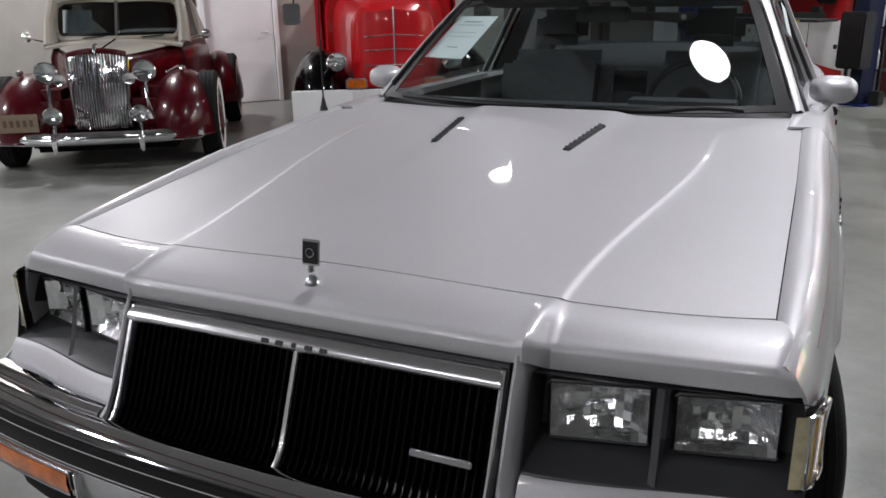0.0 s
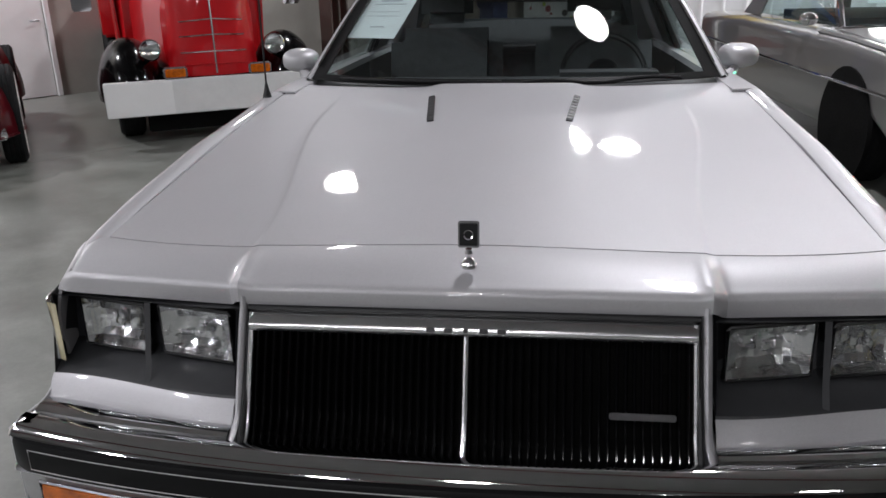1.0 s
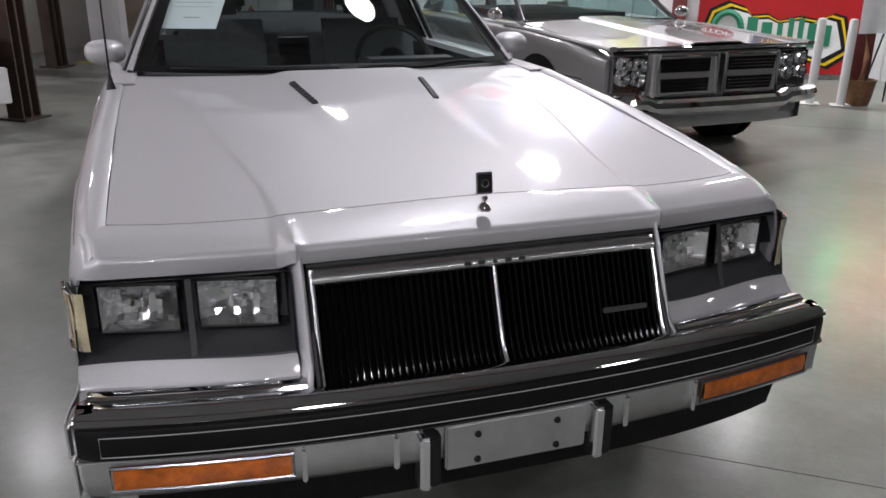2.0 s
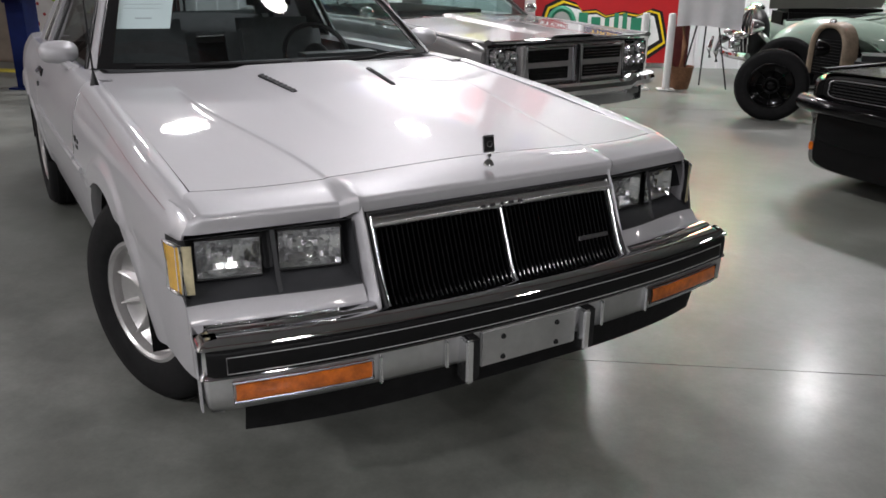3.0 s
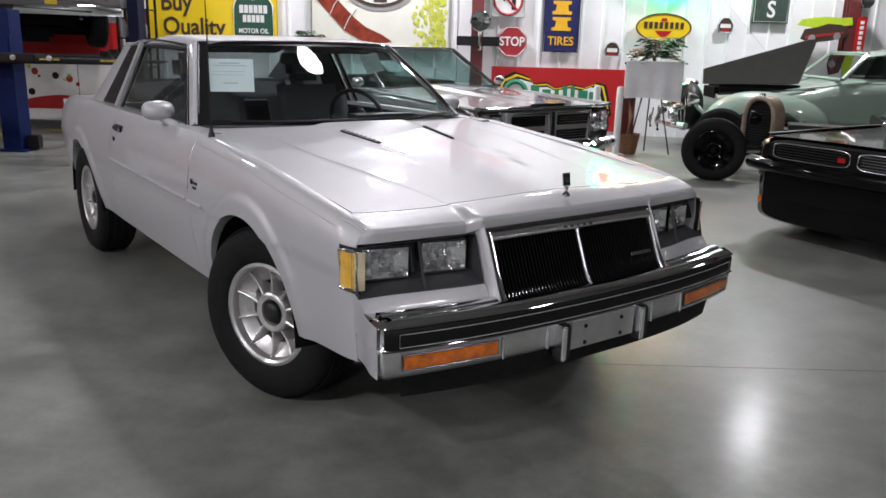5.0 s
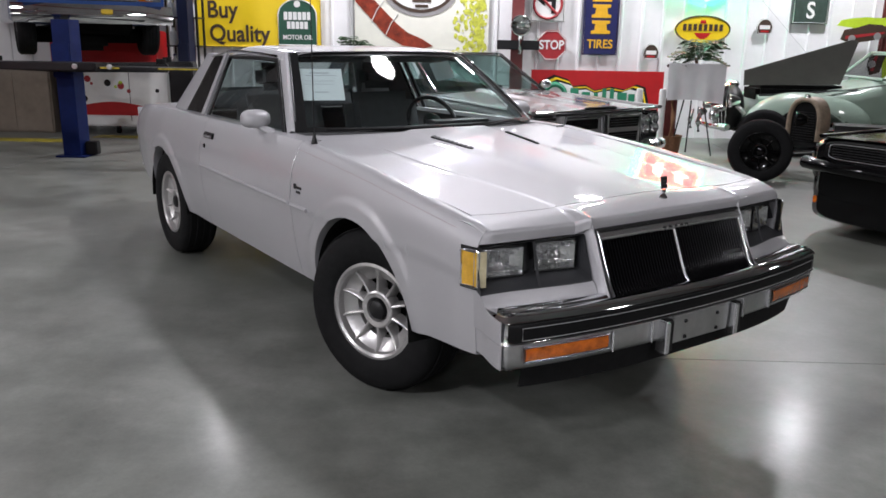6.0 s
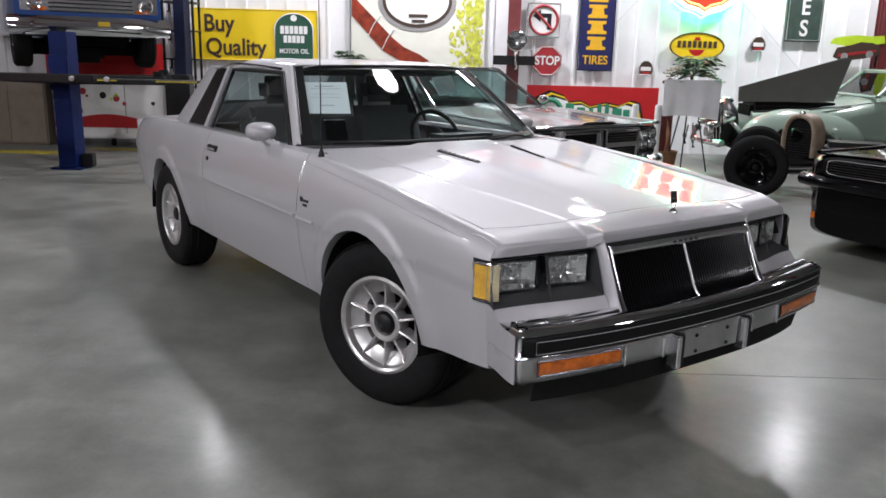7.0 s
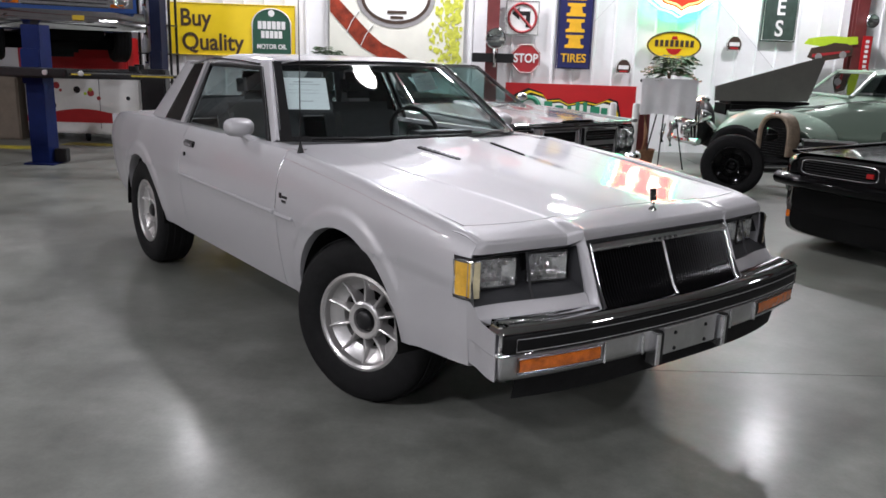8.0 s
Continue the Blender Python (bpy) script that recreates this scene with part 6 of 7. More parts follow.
def buy_sign():
    s = wall_thing("wall_sign", -4.19, 1.72, "yellow tin advertising sign with brown lettering")
    part("panel", plate(rect(-.985, .985, -.385, .385), .02, bevel=.003), YELLOW, s)
    part("rim", tube([(-.985, 0, -.385), (.985, 0, -.385), (.985, 0, .385), (-.985, 0, .385)], .012, 6, closed=True), YELLOW, s)
    lettering("Buy", .36, SIGN_BROWN, s, pose(-.56, -.006, .16), squeeze=.9, bold=.007)
    lettering("Quality", .36, SIGN_BROWN, s, pose(-.30, -.006, -.20), squeeze=.9, bold=.007)
    arch = [(-.30, -.35), (.30, -.35), (.30, .10)] + [(.30 * math.cos(a), .10 + .24 * math.sin(a)) for a in np.linspace(.15, math.pi - .15, 14)] + [(-.30, .10)]
    b = part("badge_panel", plate([(x + .62, z) for x, z in arch], .006, Matrix.Translation((0, -.007, 0))), SIGN_GREEN, s, "arched green badge")
    part("badge_rim", tube([(x + .62, -.010, z) for x, z in arch], .010, 6, closed=True), SIGN_WHITE, s)
    for z, w, h in ((.09, .22, .06), (-.05, .17, .055)):
        for k in range(6 if w > .2 else 5):
            n = 6 if w > .2 else 5
            part("name_bar", box(-w / n * .8, w / n * .8, -.004, .004, -h, h, .002), SIGN_WHITE, s, m=pose(.62 + (k - (n - 1) / 2) * w * 2 / n, -.010, z))
    lettering("MOTOR OIL", .10, SIGN_WHITE, s, pose(.62, -.012, -.235), squeeze=.85, bold=.002)
    part("badge_dot", plate(oval(.10, .10, 20, .62, .27), .004, Matrix.Translation((0, -.011, 0))), SIGN_WHITE, s)


def poster():
    s = wall_thing("poster_board", -1.62, 1.95, "beverage poster with brown bottle and round badge")
    part("panel", plate(rect(-1.05, 1.05, -.66, 1.0), .02, bevel=.003), material("poster_cream", (.70, .70, .62), .45, 0, .05, 3), s)
    bottle = [(-1.04, .42), (-1.04, .10), (-.55, -.42), (-.30, -.56), (.05, -.60), (.18, -.56), (.02, -.46), (-.22, -.36), (-.40, -.22)]
    part("bottle", plate(bottle, .006, Matrix.Translation((0, -.007, 0))), material("amber_bottle_print", (.22, .03, .012), .3, 0, .6, 6), s, "printed brown bottle")
    for x, z in ((-.72, .02), (-.50, -.18)):
        part("bottle_band", tube([(x - .06, -.010, z - .22), (x + .02, -.010, z - .05), (x + .13, -.010, z + .10)], .016, 6, flat=.5), SIGN_WHITE, s)
    GREY_BADGE = material("badge_grey", (.33, .32, .32), .4, .3, .1, 8)
    part("badge_outer", plate(oval(1.22, .92, 44, -.02, .34), .006, Matrix.Translation((0, -.007, 0))), GREY_BADGE, s, "oval grey badge")
    part("badge_mid", plate(oval(1.08, .80, 44, -.02, .34), .006, Matrix.Translation((0, -.011, 0))), SIGN_BROWN, s)
    part("badge_inner", plate(oval(.98, .70, 44, -.02, .34), .006, Matrix.Translation((0, -.014, 0))), SIGN_WHITE, s)
    for z, w in ((.12, .30), (.04, .20)):
        part("badge_bar", box(-w / 2, w / 2, -.003, .003, -.022, .022), SIGN_BROWN, s, m=pose(0, -.018, z))
    random.seed(4)
    GRASS = material("yellow_green_print", (.48, .50, .06), .5, 0, .5, 12)
    b = bmesh.new()
    for k in range(320):
        x, z = random.triangular(.50, 1.03, .95), random.uniform(-.64, .6)
        r = random.uniform(.012, .045)
        plate(oval(r * 1.6, r * 2.2, 7, x - .0 if x + r < 1.04 else 1.04 - r, z), .002, Matrix.Translation((0, -.004 - random.random() * .003, 0)), b)
    part("foliage_print", b, GRASS, s)
    part("green_corner", plate([(-1.04, .45), (-.78, .99), (-1.04, .99)], .005, Matrix.Translation((0, -.006, 0))), GRASS, s)


def road_signs():
    s = wall_thing("road_sign", .335, 2.05, "white square no-left-turn road sign")
    part("panel", plate(rect(-.27, .27, -.27, .27), .004, bevel=.001), SIGN_WHITE, s)
    part("border", tube([(-.25, -.003, -.25), (.25, -.003, -.25), (.25, -.003, .25), (-.25, -.003, .25)], .006, 6, closed=True), BLACK_TRIM, s)
    arrow = [(.12, -.14), (.12, .10), (-.05, .10), (-.05, .16), (-.17, .065), (-.05, -.03), (-.05, .035), (.055, .035), (.055, -.14)]
    part("arrow", plate(arrow, .003, Matrix.Translation((0, -.004, 0))), BLACK_TRIM, s)
    part("ring", tube([(.215 * math.cos(a), -.006, .215 * math.sin(a)) for a in np.linspace(0, 2 * math.pi, 41)[:-1]], .022, 6, closed=True, flat=1), STOP_RED, s)
    part("slash", tube([(-.15, -.008, .15), (.15, -.008, -.15)], .022, 6), STOP_RED, s)
    s = wall_thing("road_sign", .42, 1.435, "red octagonal stop sign with white lettering")
    octo = [(.245 * math.cos(math.pi / 8 + k * math.pi / 4), .245 * math.sin(math.pi / 8 + k * math.pi / 4)) for k in range(8)]
    part("panel", plate(octo, .004), STOP_RED, s)
    part("border", tube([(x * .94, -.003, z * .94) for x, z in octo], .007, 6, closed=True), SIGN_WHITE, s)
    lettering("STOP", .19, SIGN_WHITE, s, pose(0, -.006, 0), squeeze=.85, bold=.004)
    s = wall_thing("enamel_sign", 1.17, 2.02, "tall navy enamel tyre sign with yellow letters")
    part("panel", plate(rect(-.275, .275, -.72, .95), .02, bevel=.004), NAVY, s)
    part("border", tube([(-.255, -.004, -.70), (.255, -.004, -.70), (.255, -.004, .93), (-.255, -.004, .93)], .008, 6, closed=True), WORN_CHROME, s)
    for z in (.66, .42, .18, -.06, -.30):
        part("letter_block", plate([(-.15, -.10), (.15, -.10), (.15, -.055), (.10, -.045), (.085, .045), (.14, .055), (.14, .10), (-.14, .10), (-.14, .055), (-.085, .045), (-.10, -.045), (-.15, -.055)], .008), ENAMEL_YELLOW, s, "yellow letter block", m=pose(0, -.006, z))
    lettering("TIRES", .185, ENAMEL_YELLOW, s, pose(0, -.006, -.56), squeeze=.9, bold=.003)
    s = wall_thing("enamel_sign", 4.37, 2.15, "tall green enamel sign with pale letters")
    part("panel", plate(rect(-.275, .275, -.33, .9), .02, bevel=.004), material("weathered_green_enamel", (.035, .058, .046), .5, 0, .3, 9), s)
    part("border", tube([(-.255, -.004, -.31), (.255, -.004, -.31), (.255, -.004, .88), (-.255, -.004, .88)], .008, 6, closed=True), SIGN_WHITE, s)
    for z, ch in ((.50, "R"), (.18, "E"), (-.14, "S")):
        lettering(ch, .34, SIGN_WHITE, s, pose(0, -.006, z), squeeze=.85, bold=.006)
    # oil ellipse
    s = wall_thing("oval_sign", 2.74, 1.71, "yellow oval oil sign with black lettering blocks", out=.09)
    part("panel", plate(oval(.86, .42, 44), .025, bevel=.004), YELLOW, s)
    part("border", tube([(x * .97, -.004, z * .97) for x, z in oval(.86, .42, 44)], .012, 6, closed=True), SIGN_BROWN, s)
    for k in range(8):
        part("name_bar", box(-.026, .026, -.004, .004, -.05, .05, .002), SIGN_BROWN, s, m=pose(-.28 + k * .08, -.006, .03))
    part("red_bell", plate([(-.13, -.05), (.13, -.05), (.08, -.11), (.03, -.14), (-.03, -.14), (-.08, -.11)], .004, Matrix.Translation((0, -.005, 0))), SIGN_RED, s)
    part("red_bell", plate([(-.05, .09), (.05, .09), (.035, .14), (-.035, .14)], .004, Matrix.Translation((0, -.005, 0))), SIGN_RED, s)
    for u, z in ((1.98, 1.36), (3.70, 1.77)):
        s = wall_thing("plaque", u, z, "small round-topped metal wall plaque")
        out = [(-.10, -.11), (.10, -.11), (.13, 0), (.09, .08), (.04, .12), (-.04, .12), (-.09, .08), (-.13, 0)]
        part("panel", plate(out, .01, bevel=.002), SIGN_BROWN, s)
        part("border", tube([(x * .93, -.003, zz * .93) for x, zz in out], .008, 6, closed=True), SIGN_WHITE, s)
        part("name_bar", box(-.08, .08, -.003, .003, -.03, .03), SIGN_WHITE, s, m=pose(0, -.004, -.01))
        part("name_bar", box(-.06, .06, -.003, .003, -.012, .012), SIGN_RED, s, m=pose(0, -.006, -.07))
    # cut-out car sign
    s = wall_thing("cutout_sign", 5.14, 1.78, "lime green and dark cut-out car sign", out=.25)
    random.seed(9)
    top = [(-.42, .02), (-.36, .10), (-.2, .13), (0, .15), (.2, .14), (.40, .15), (.42, .04), (.2, .01), (-.1, -.02)]
    part("banner", plate(top, .012), LIME, s)
    bod = [(-.35, -.18), (-.30, -.04), (-.1, .0), (.05, .05), (.25, .04), (.36, -.03), (.34, -.14), (.1, -.2), (-.2, -.24)]
    part("car_shape", plate(bod, .012, Matrix.Translation((0, -.008, 0))), SIGN_BROWN, s)
    part("stripe", plate([(-.28, -.13), (.30, -.06), (.30, -.09), (-.28, -.18)], .004, Matrix.Translation((0, -.014, 0))), STOP_RED, s)
    part("wheel_disc", plate(oval(.11, .11, 18, -.18, -.17), .006, Matrix.Translation((0, -.016, 0))), GALV, s)
    part("wheel_disc", plate(oval(.11, .11, 18, .20, -.13), .006, Matrix.Translation((0, -.016, 0))), GALV, s)


def shield_outline(w, h):
    pts = [(-.5, .42), (-.40, .50), (-.25, .46), (0, .50), (.25, .46), (.40, .50), (.5, .42), (.46, .25), (.50, .05), (.46, -.12), (.40, -.30), (.26, -.40), (.10, -.44), (0, -.50), (-.10, -.44), (-.26, -.40), (-.40, -.30), (-.46, -.12), (-.50, .05), (-.46, .25)]
    return [(x * w, z * h) for x, z in pts]


def neon_shield():
    s = wall_thing("neon_sign", 2.78, 2.74, "lit orange shield sign with green neon edge", out=.16)
    part("case", plate(shield_outline(1.16, 1.16), .12, bevel=.008), SIGN_WHITE, s)
    part("face", plate(shield_outline(1.02, 1.02), .004, Matrix.Translation((0, -.005, 0))), glow("lit_orange_face", (1.0, .035, .012), .9), s, "glowing orange shield face")
    WN, RN = glow("white_neon", (1, .80, .60), 12), glow("red_neon", (1.0, .07, .02), 24)
    for x in (-.19, .19):
        loop = [(x + .11 * math.cos(a), -.020, .14 + .11 * math.sin(a)) for a in np.linspace(0, 2 * math.pi, 25)]
        part("digit_tube", tube(loop + [(x - .11, -.020, .24), (x - .07, -.020, .32), (x + .05, -.020, .36)], .038, 8), WN, s, "white neon digit tube")
    part("rule_tube", tube([(-.40, -.018, -.10), (.40, -.018, -.10)], .020, 8), WN, s)
    part("red_tube", tube([(x, -.018, z) for x, z in shield_outline(.94, .94)], .014, 8, closed=True), RN, s, "red neon border tube")
    part("neon_tube", tube([(x, -.025, z) for x, z in shield_outline(1.10, 1.10)], .024, 8, closed=True), glow("white_green_neon", (.50, 1.0, .72), 7), s)
    part("back_neon", tube([(x, .135, z) for x, z in shield_outline(1.20, 1.20)], .014, 8, closed=True), glow("green_neon", (.03, 1.0, .38), 46), s, "green neon halo tube")


def oil_banner():
    s = wall_thing("banner", 1.18, .72, "red store banner with green and white lettering shapes", out=.12)
    part("panel", plate(rect(-1.06, 1.02, -.62, .34), .015, bevel=.002), SIGN_RED, s)
    up = [(-1.0, -.10), (-.92, .16), (-.70, .27), (-.48, .20), (-.40, .10), (-.20, .12), (-.05, .04), (.20, .10), (.42, .06), (.60, .14), (.74, .10), (.80, -.12)]
    dn = [(.86, -.36), (.60, -.56), (.20, -.42), (-.10, -.36), (-.40, -.40), (-.70, -.50), (-.95, -.34)]
    for k, (g, mt, y) in enumerate(((1.0, BLACK_TRIM, -.003), (.955, YELLOW, -.006), (.92, BLACK_TRIM, -.009), (.86, SIGN_WHITE, -.012))):
        cx, cz = -.08, -.13
        part("outline", plate([(cx + (x - cx) * g, cz + (z - cz) * (g - .05 * k)) for x, z in up + dn], .004, Matrix.Translation((0, y, 0))), mt, s)
    GRN = material("banner_green", (.02, .20, .11), .45, 0, .06, 8)
    part("letter_ring", tube([(-.68 + .17 * math.cos(a), -.018, -.08 + .20 * math.sin(a)) for a in np.linspace(0, 2 * math.pi, 29)[:-1]], .045, 6, closed=True, flat=1), GRN, s, "green letter shape")
    for x, w, h in ((-.37, .13, .21), (-.19, .13, .15), (-.03, .065, .14), (.10, .065, .21), (.22, .065, .21), (.38, .15, .15), (.53, .10, .13)):
        part("letter_bar", box(-w / 2, w / 2, -.004, .004, -h, h, .003), GRN, s, "green letter shape", m=pose(x, -.018, -.14))


def bollards():
    b = thing("bollard", pose(0, 0, 0), "white painted steel post before the wall", "bollard", "white posts")
    part("post", lathe([(.045, 0), (.045, .86), (.036, .885), (0, .89)], 20), SIGN_WHITE, b)
    part("base_plate", box(-.10, .10, -.10, .10, 0, .012, .003), SIGN_WHITE, b)
    b.matrix_basis = ROOM @ pose(1.42, 8.0, 0)
    copy_thing(b, ROOM @ pose(1.72, 7.98, 0))


def palm(u, n, z, scale, label, seed):
    rnd = random.Random(seed)
    p = thing("palm_plant", ROOM @ pose(u, n, z), label, "plant")
    st = bmesh.new()
    for k in range(5):
        a = rnd.random() * 6.28
        tube([(0.02 * math.cos(a), .02 * math.sin(a), 0), (.05 * math.cos(a), .05 * math.sin(a), .16 * scale)], [.012, .008], 6, st)
    part("stem", st, TERRACOTTA, p)
    for k in range(22):
        a, r, up = rnd.random() * 6.28, scale * rnd.uniform(.30, .70), scale * rnd.uniform(.0, .55)
        fr = bmesh.new()
        c, s = math.cos(a), math.sin(a)
        spine = [Vector((c * r * t, s * r * t, .12 * scale + up * math.sin(t * 2.1) - .16 * scale * t * t)) for t in np.linspace(0, 1, 8)]
        tube(spine, .004, 4, fr)
        for i in range(1, 8):
            for sg in (-1, 1):
                q = spine[i]
                side = Vector((-s * sg, c * sg, 0))
                L = .21 * scale * (1.1 - .5 * i / 8)
                tip = q + side * L + Vector((c, s, -.35)) * L * .6
                mid = (q + tip) / 2 + Vector((c, s, 0)) * .012
                v = [fr.verts.new(x) for x in (q, mid + Vector((c * .012, s * .012, .016)), tip, mid - Vector((c, s, .0)) * .026)]
                fr.faces.new(v)
        part("frond", fr, LEAF, p)
    return p


def stand_with_cloth():
    t = thing("display_stand", ROOM @ pose(2.15, 8.05, 0), "black tripod stand draped with white cloth", "stand")
    for x, y in ((-.26, .02), (.30, .02), (.05, .36)):
        part("leg", tube([(x * .15, y * .15 + .04, 1.16), (x, y, 0.006)], .010, 6), BLACK_TRIM, t)
    part("top_board", box(-.36, .36, -.02, .14, 1.16, 1.20, .01), BLACK_TRIM, t)
    part("cloth", slab(surf(lambda i, j: Vector((lerp(-.375, .375, i), -.05 - .02 * math.sin(i * 9 + j * 2) * j - .015 * math.sin(i * 21) * j, lerp(1.22, .74 + .03 * math.sin(i * 3) - .05 * i, j))), 30, 10), .004), CLOTH_WHITE, t, "hanging white cloth")
    pot = thing("plant_pot", ROOM @ pose(1.90, 8.12, 0), "woven brown plant pot on the floor", "pot")
    part("pot_body", lathe([(0, .0), (.11, 0), (.13, .08), (.15, .24), (.16, .27), (.14, .27), (.13, .23), (0, .22)], 28), TERRACOTTA, pot)
    part("trunk", tube([(0, 0, .22), (.02, .01, .5), (-.02, .02, .8), (.04, .0, 1.05)], [.035, .03, .026, .02], 8), TERRACOTTA, pot)
    part("crate_panel", box(-.09, .09, .12, .15, .002, .75, .01), material("dark_red_panel", (.12, .02, .02), .6, 0, .3, 6), pot)
    palm(2.18, 8.12, 1.20, .55, "dark green potted palm with drooping fronds", 3)
    palm(-2.62, 9.9, 1.22, .5, "dark green palm beside the poster", 8)
    sh = thing("plant_stand", ROOM @ pose(-2.62, 9.9, 0), "plain dark plant stand", "stand")
    part("column", lathe([(.16, 0), (.15, .03), (.08, .06), (.08, 1.14), (.15, 1.18), (.16, 1.22), (0, 1.22)], 24), BROWN_STEEL, sh)


def chrome_lamp():
    t = wall_thing("spotlight", -.09, 1.72, "round chrome lamp on a bracket", "lamp", out=.32)
    round_lamp("lamp_head", .15, t, pose(0, -.02, 0), label="chrome lamp bowl")
    part("stem", tube([(0, 0, -.12), (0, .02, -.30), (0, .06, -.42)], .03, 8), CHROME, t)
    part("bracket", box(-.35, .30, .02, .12, -.36, -.22, .01), BLACK_TRIM, t, "dark bracket")
    r = thing("column_sign", ROOM @ pose(5.72, N1 - .30, 1.72), "narrow red upright sign with white marks", "sign")
    part("panel", box(-.075, .075, -.01, .01, -.33, .20, .004), SIGN_RED, r)
    for k in range(6):
        part("mark", box(-.028, .028, -.004, .004, -.024, .024, .002), SIGN_WHITE, r, m=pose(0, -.012, -.26 + k * .075))
    q = thing("spotlight", ROOM @ pose(5.72, N1 - .36, 2.14), "small round chrome lamp on the column", "lamp")
    round_lamp("lamp_head", .10, q, pose(0, 0, 0), label="chrome lamp bowl")
    part("stem", tube([(0, .10, 0), (0, .20, -.05)], .02, 8), CHROME, q)


WORN_YELLOW = material("worn_yellow_paint", (0.45, 0.36, 0.03), 0.6, 0, 0.4, 20)


def car_lift():
    t = thing("car_lift", ROOM @ pose(-5.66, 6.95, 0), "blue two-post car lift with black arms", "lift")
    for x, yy, top, paint, hw2 in ((0, 0, 1.62, BLUE_STEEL, .105), (.74, 2.1, 3.4, DARK_NAVY, .075)):
        b = box(-hw2, hw2, -.012, .012, 0.02, top, .004, m=pose(x, yy - .13, 0))
        box(-hw2, -hw2 + .02, -.13, .13, .02, top, .004, b, m=pose(x, yy, 0))
        box(hw2 - .02, hw2, -.13, .13, .02, top, .004, b, m=pose(x, yy, 0))
        p = part("post", b, paint, t, "dark blue steel post")
        part("post_core", box(-hw2 + .025, hw2 - .025, -.11, .12, .02, top - .01), BLACK_TRIM, p, m=pose(x, yy, 0))
        part("foot", box(-.18, .18, -.20, .20, 0, .02, .003), BLUE_STEEL, p, m=pose(x, yy, 0))
        part("carriage", box(-hw2 - .01, hw2 + .01, -.19, -.145, .95, 1.35, .012), paint, p, m=pose(x, yy, 0))
        part("power_box", box(-.07, .07, -.06, .06, -.08, .08, .01), BLACK_TRIM, p, m=pose(x + .19, yy + .02, .10))
    part("power_unit", box(.60, .92, 1.72, 1.96, .45, 1.10, .02), BLACK_TRIM, t, "black hydraulic power unit")
    for x0, x1, y1 in ((0, 1.15, .35), (0, .9, 1.2), (0, -1.1, .5)):
        a = part("arm", box(0, math.hypot(x1 - x0, y1), -.06, .06, 1.02, 1.12, .01), BLACK_TRIM, t, "black swing arm", m=pose(x0, -.20, 0, 0, 0, math.degrees(math.atan2(y1, x1 - x0))))
        part("pad", lathe([(.06, 0), (.06, .06), (0, .06)], 18), BLACK_RUBBER, a, m=pose(math.hypot(x1 - x0, y1) - .08, 0, 1.12))
    part("runway", box(-2.6, .55, -.52, -.20, 1.05, 1.14, .01), BLACK_TRIM, t, "black lift runway")
    part("ramp", box(.56, 1.92, -.50, -.18, 1.075, 1.10, .008), BLACK_TRIM, t, "thin black approach ramp")
    for x0, x1 in ((.60, .82), (1.27, 1.74)):
        part("yellow_edge", box(x0, x1, -.512, -.502, 1.078, 1.096, .002), WORN_YELLOW, t, "worn yellow edge strip")
    for x in (.12, .52):
        part("arm_bolt", lathe([(.03, 0), (.03, .02), (0, .024)], 12, Matrix.Rotation(radians(90), 4, "X")), GALV, t, m=pose(x + .2, -.525, 1.10))


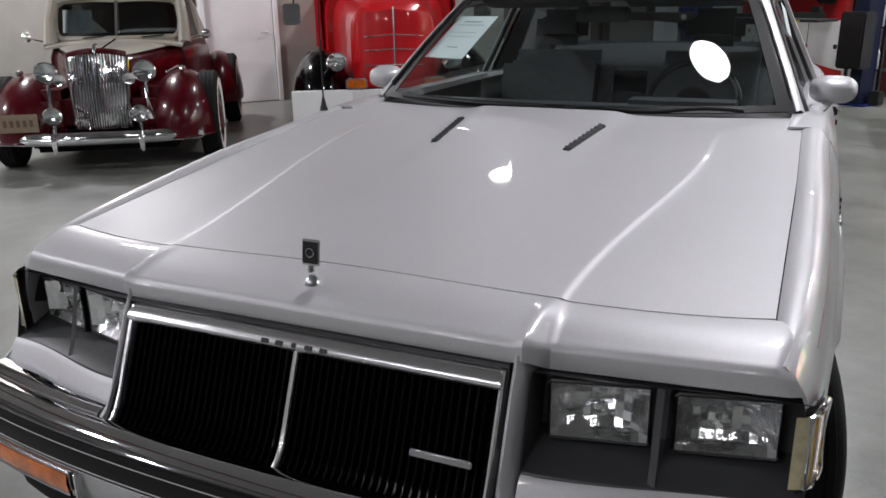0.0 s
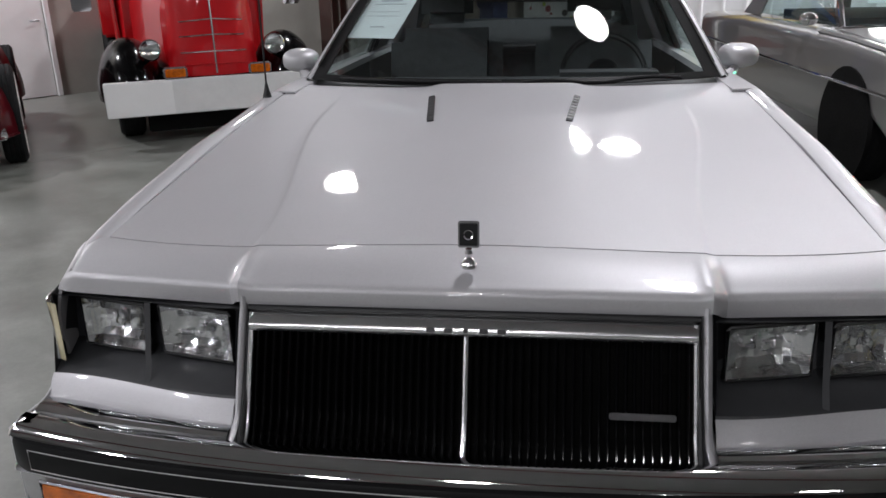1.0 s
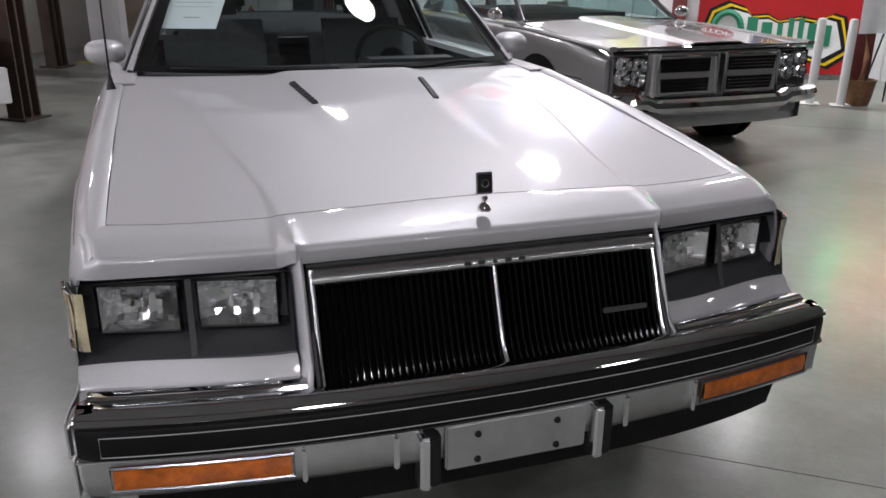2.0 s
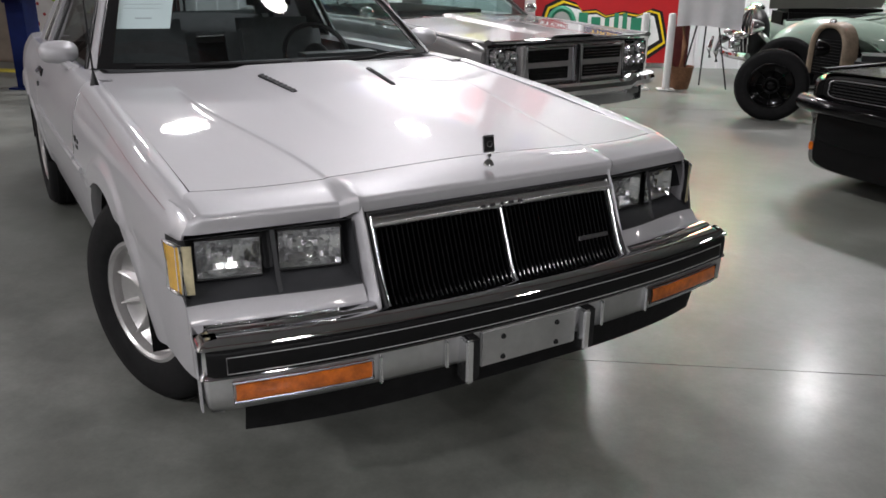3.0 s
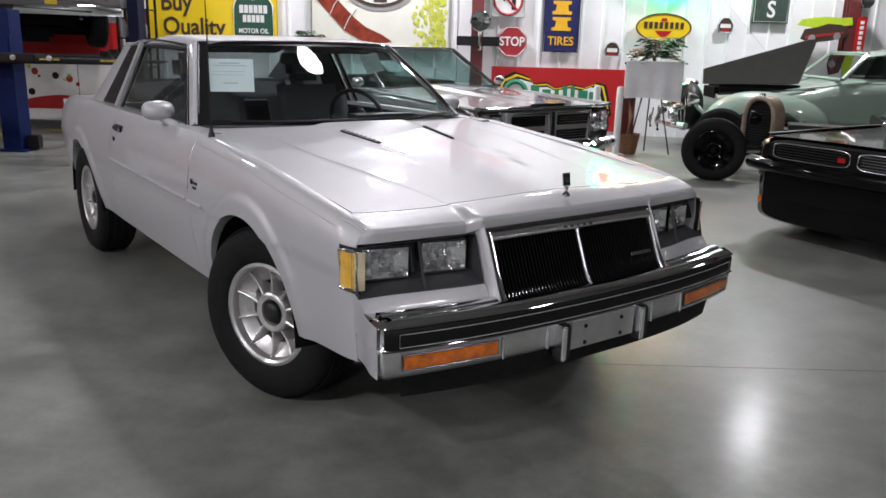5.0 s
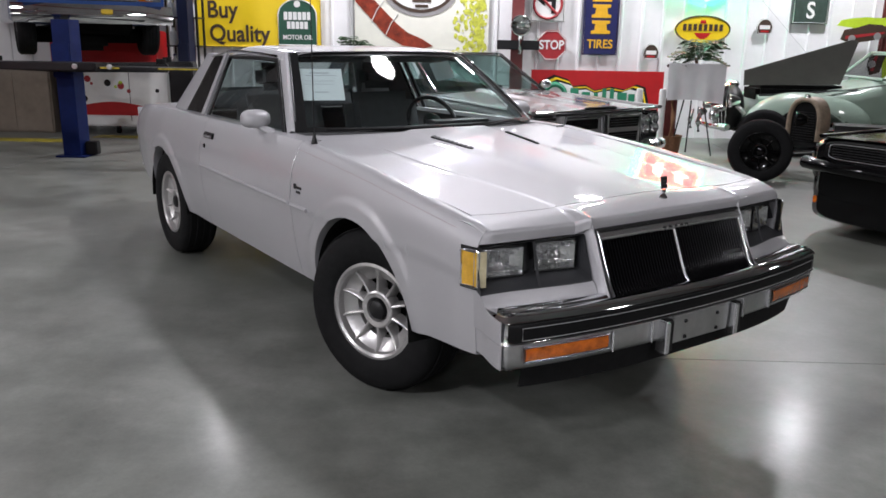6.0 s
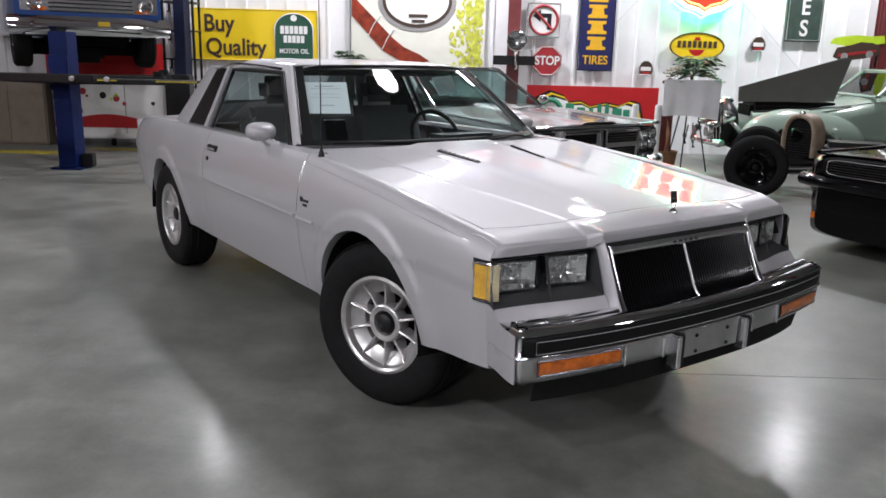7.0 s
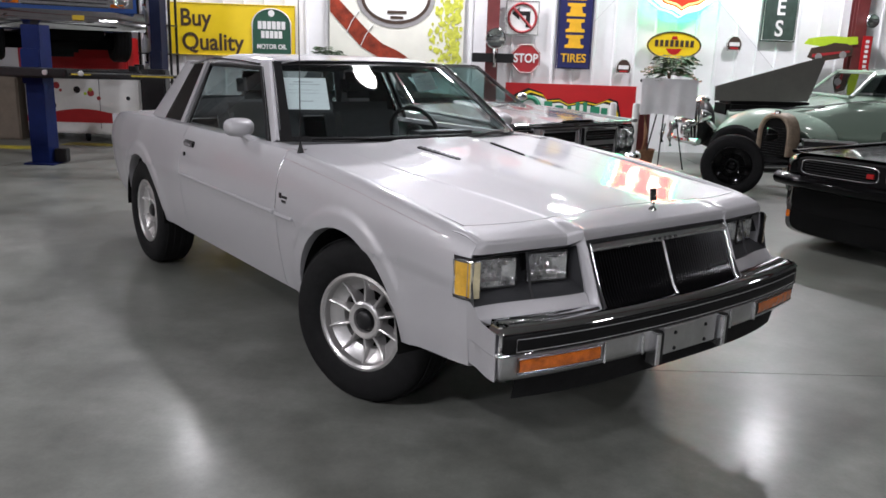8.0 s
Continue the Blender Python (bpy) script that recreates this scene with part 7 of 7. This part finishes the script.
def painted_cart():
    t = thing("painted_cabinet", ROOM @ pose(-6.45, 9.55, 0), "white cabinet painted with red band and dots", "cabinet")
    part("body", box(-.54, 1.15, -.30, .30, .12, .97, .02), SIGN_WHITE, t)
    wave = [(x, .42 + .06 * math.sin(x * 3.4 + .6)) for x in np.linspace(-.53, 1.1, 24)] + [(1.1, .28), (-.53, .28)]
    part("red_band", plate(wave, .006, Matrix.Translation((0, -.304, 0))), SIGN_RED, t)
    part("top_edge", box(-.54, .25, -.312, -.300, .93, .965, .003), YELLOW, t)
    random.seed(12)
    for k in range(14):
        x, z, r = random.uniform(-.48, 1.0), random.uniform(.52, .88), random.choice((.022, .03, .05))
        part("dot", plate(oval(r * 2, r * 2, 14, x, z), .004, Matrix.Translation((0, -.303, 0))), random.choice((STOP_RED, BLACK_TRIM, BLACK_TRIM, LIME, STOP_RED)), t)
    part("door_gap", box(-.004, .004, -.303, -.30, .2, .95), BLACK_TRIM, t, m=pose(.55, 0, 0))
    for x in (-.42, .3, .95):
        part("caster", lathe([(.05, -.02), (.05, .02), (0, .02)], 16, Matrix.Rotation(radians(90), 4, "Y")), BLACK_RUBBER, t, m=pose(x, -.2, .05))
        part("caster_fork", box(-.03, .03, -.03, .03, .05, .125, .005), BLACK_TRIM, t, m=pose(x, -.2, 0))
    c = thing("tool_chest", ROOM @ pose(-6.3, 9.6, .97), "red steel tool chest on the cabinet", "tool chest")
    part("chest_body", box(-.8, .8, -.25, .25, 0, .55, .02), SIGN_RED, c)
    for k in range(4):
        part("drawer", box(-.74, .74, -.262, -.25, .04 + k * .12, .14 + k * .12, .004), SIGN_RED, c)
    d = thing("storage_box", ROOM @ pose(-7.62, 9.5, 0), "low brown steel storage locker", "locker")
    TAN = material("brown_locker_paint", (.17, .14, .11), .5, 0, .18, 5)
    part("locker_body", box(-.55, .55, -.3, .3, 0, .92, .015), TAN, d)
    part("locker_door", box(-.53, -.01, -.312, -.30, .03, .88, .004), TAN, d)
    part("locker_door", box(.01, .53, -.312, -.30, .03, .88, .004), TAN, d)
    k = thing("shelf_rack", ROOM @ pose(-5.03, 9.35, 0), "dark steel rack crowded with pale bottles", "shelf")
    for x in (-.22, .22):
        for y in (-.15, .15):
            part("upright", box(x - .015, x + .015, y - .015, y + .015, 0, 2.6), BLACK_TRIM, k)
    for z in (.4, .9, 1.3, 1.7, 2.1):
        part("shelf_board", box(-.24, .24, -.18, .18, z, z + .02, .003), BLACK_TRIM, k)
    for i, z in enumerate((.42, .92, 1.32, 1.72, 2.12)):
        for j in range(3):
            o = thing("bottle", ROOM @ pose(-5.03 - .14 + j * .14, 9.22, z), "pale plastic workshop bottle on the rack", "bottle", "rack bottles")
            part("bottle_body", lathe([(0, 0), (.045, 0), (.05, .02), (.05, .17), (.02, .22), (.02, .25), (0, .25)], 14), (SIGN_WHITE, GALV, CLOTH_WHITE)[(i + j) % 3], o)
            part("bottle_cap", lathe([(.022, .25), (.022, .275), (0, .275)], 12), (STOP_RED, BLACK_TRIM, NAVY)[(i * 2 + j) % 3], o)
    # painted floor stripe near the lift
    st = part("floor_stripe", box(-6.3, -5.3, 8.75, 9.05, .0006, .0026), material("worn_yellow_floor_paint", (.34, .28, .02), .5, 0, .5, 5), m=ROOM)
    tagged(st, "worn yellow painted floor stripe", "floor marking", kind="structure")
    st = part("floor_stripe", box(-8.3, -6.35, 8.15, 8.5, .0006, .0026), bpy.data.materials["worn_yellow_floor_paint"], m=ROOM)
    tagged(st, "worn yellow painted floor stripe", "floor marking", kind="structure")


def wall_cables():
    for a, b in (((1.5, 2.0), (2.3, 2.9)), ((3.3, 2.5), (4.6, 1.2))):
        c = part("wall_cable", tube([(lerp(a[0], b[0], t), N1 - .03 - .01 * math.sin(t * 3.1), lerp(a[1], b[1], t)) for t in np.linspace(0, 1, 8)], .003, 5), GALV, m=ROOM)
        tagged(c, "thin grey cable across the wall", "cable")


def upper_banner():
    s = wall_thing("hall_banner", -1.2, 3.95, "broad white banner with blue and red lettering blocks")
    part("panel", plate(rect(-2.2, 2.2, -.62, .62), .012, bevel=.002), SIGN_WHITE, s)
    B = material("banner_blue", (.40, .42, .60), .5, 0, .1, 6)
    R = material("banner_red", (.62, .24, .25), .5, 0, .1, 6)
    for k in range(7):
        part("letter_block", box(-.17, .17, -.004, .004, -.20, .20, .02), B, s, "blue letter block", m=pose(-1.68 + k * .56, -.006, .22))
    for k in range(8):
        part("letter_block", plate(oval(.46, .38, 20), .006), R, s, "red letter block", m=pose(-1.72 + k * .49, -.008, -.32))


buy_sign()
upper_banner()
poster()
road_signs()
neon_shield()
oil_banner()
bollards()
stand_with_cloth()
chrome_lamp()
car_lift()
painted_cart()
wall_cables()

# sheets behind the coupe's glass
a, b, c = ws_point(-.935, .38), ws_point(-.640, .38), ws_point(-.925, .80)
inset = Vector((0, .012, -.012))
sheet_on_glass(a + inset, b + inset, c + inset, ((.86, .25, .7, .012), (.78, .15, .85, .006), (.6, .12, .8, .004), (.5, .12, .8, .004), (.25, .35, .65, .01)), "printed white notice taped inside the windshield")
sheet_on_glass((.692, 2.80, 1.192), (.680, 2.57, 1.226), (.655, 2.84, 1.305), ((.8, .2, .8, .01), (.5, .1, .9, .006)), "pale printed notice inside the far door glass")
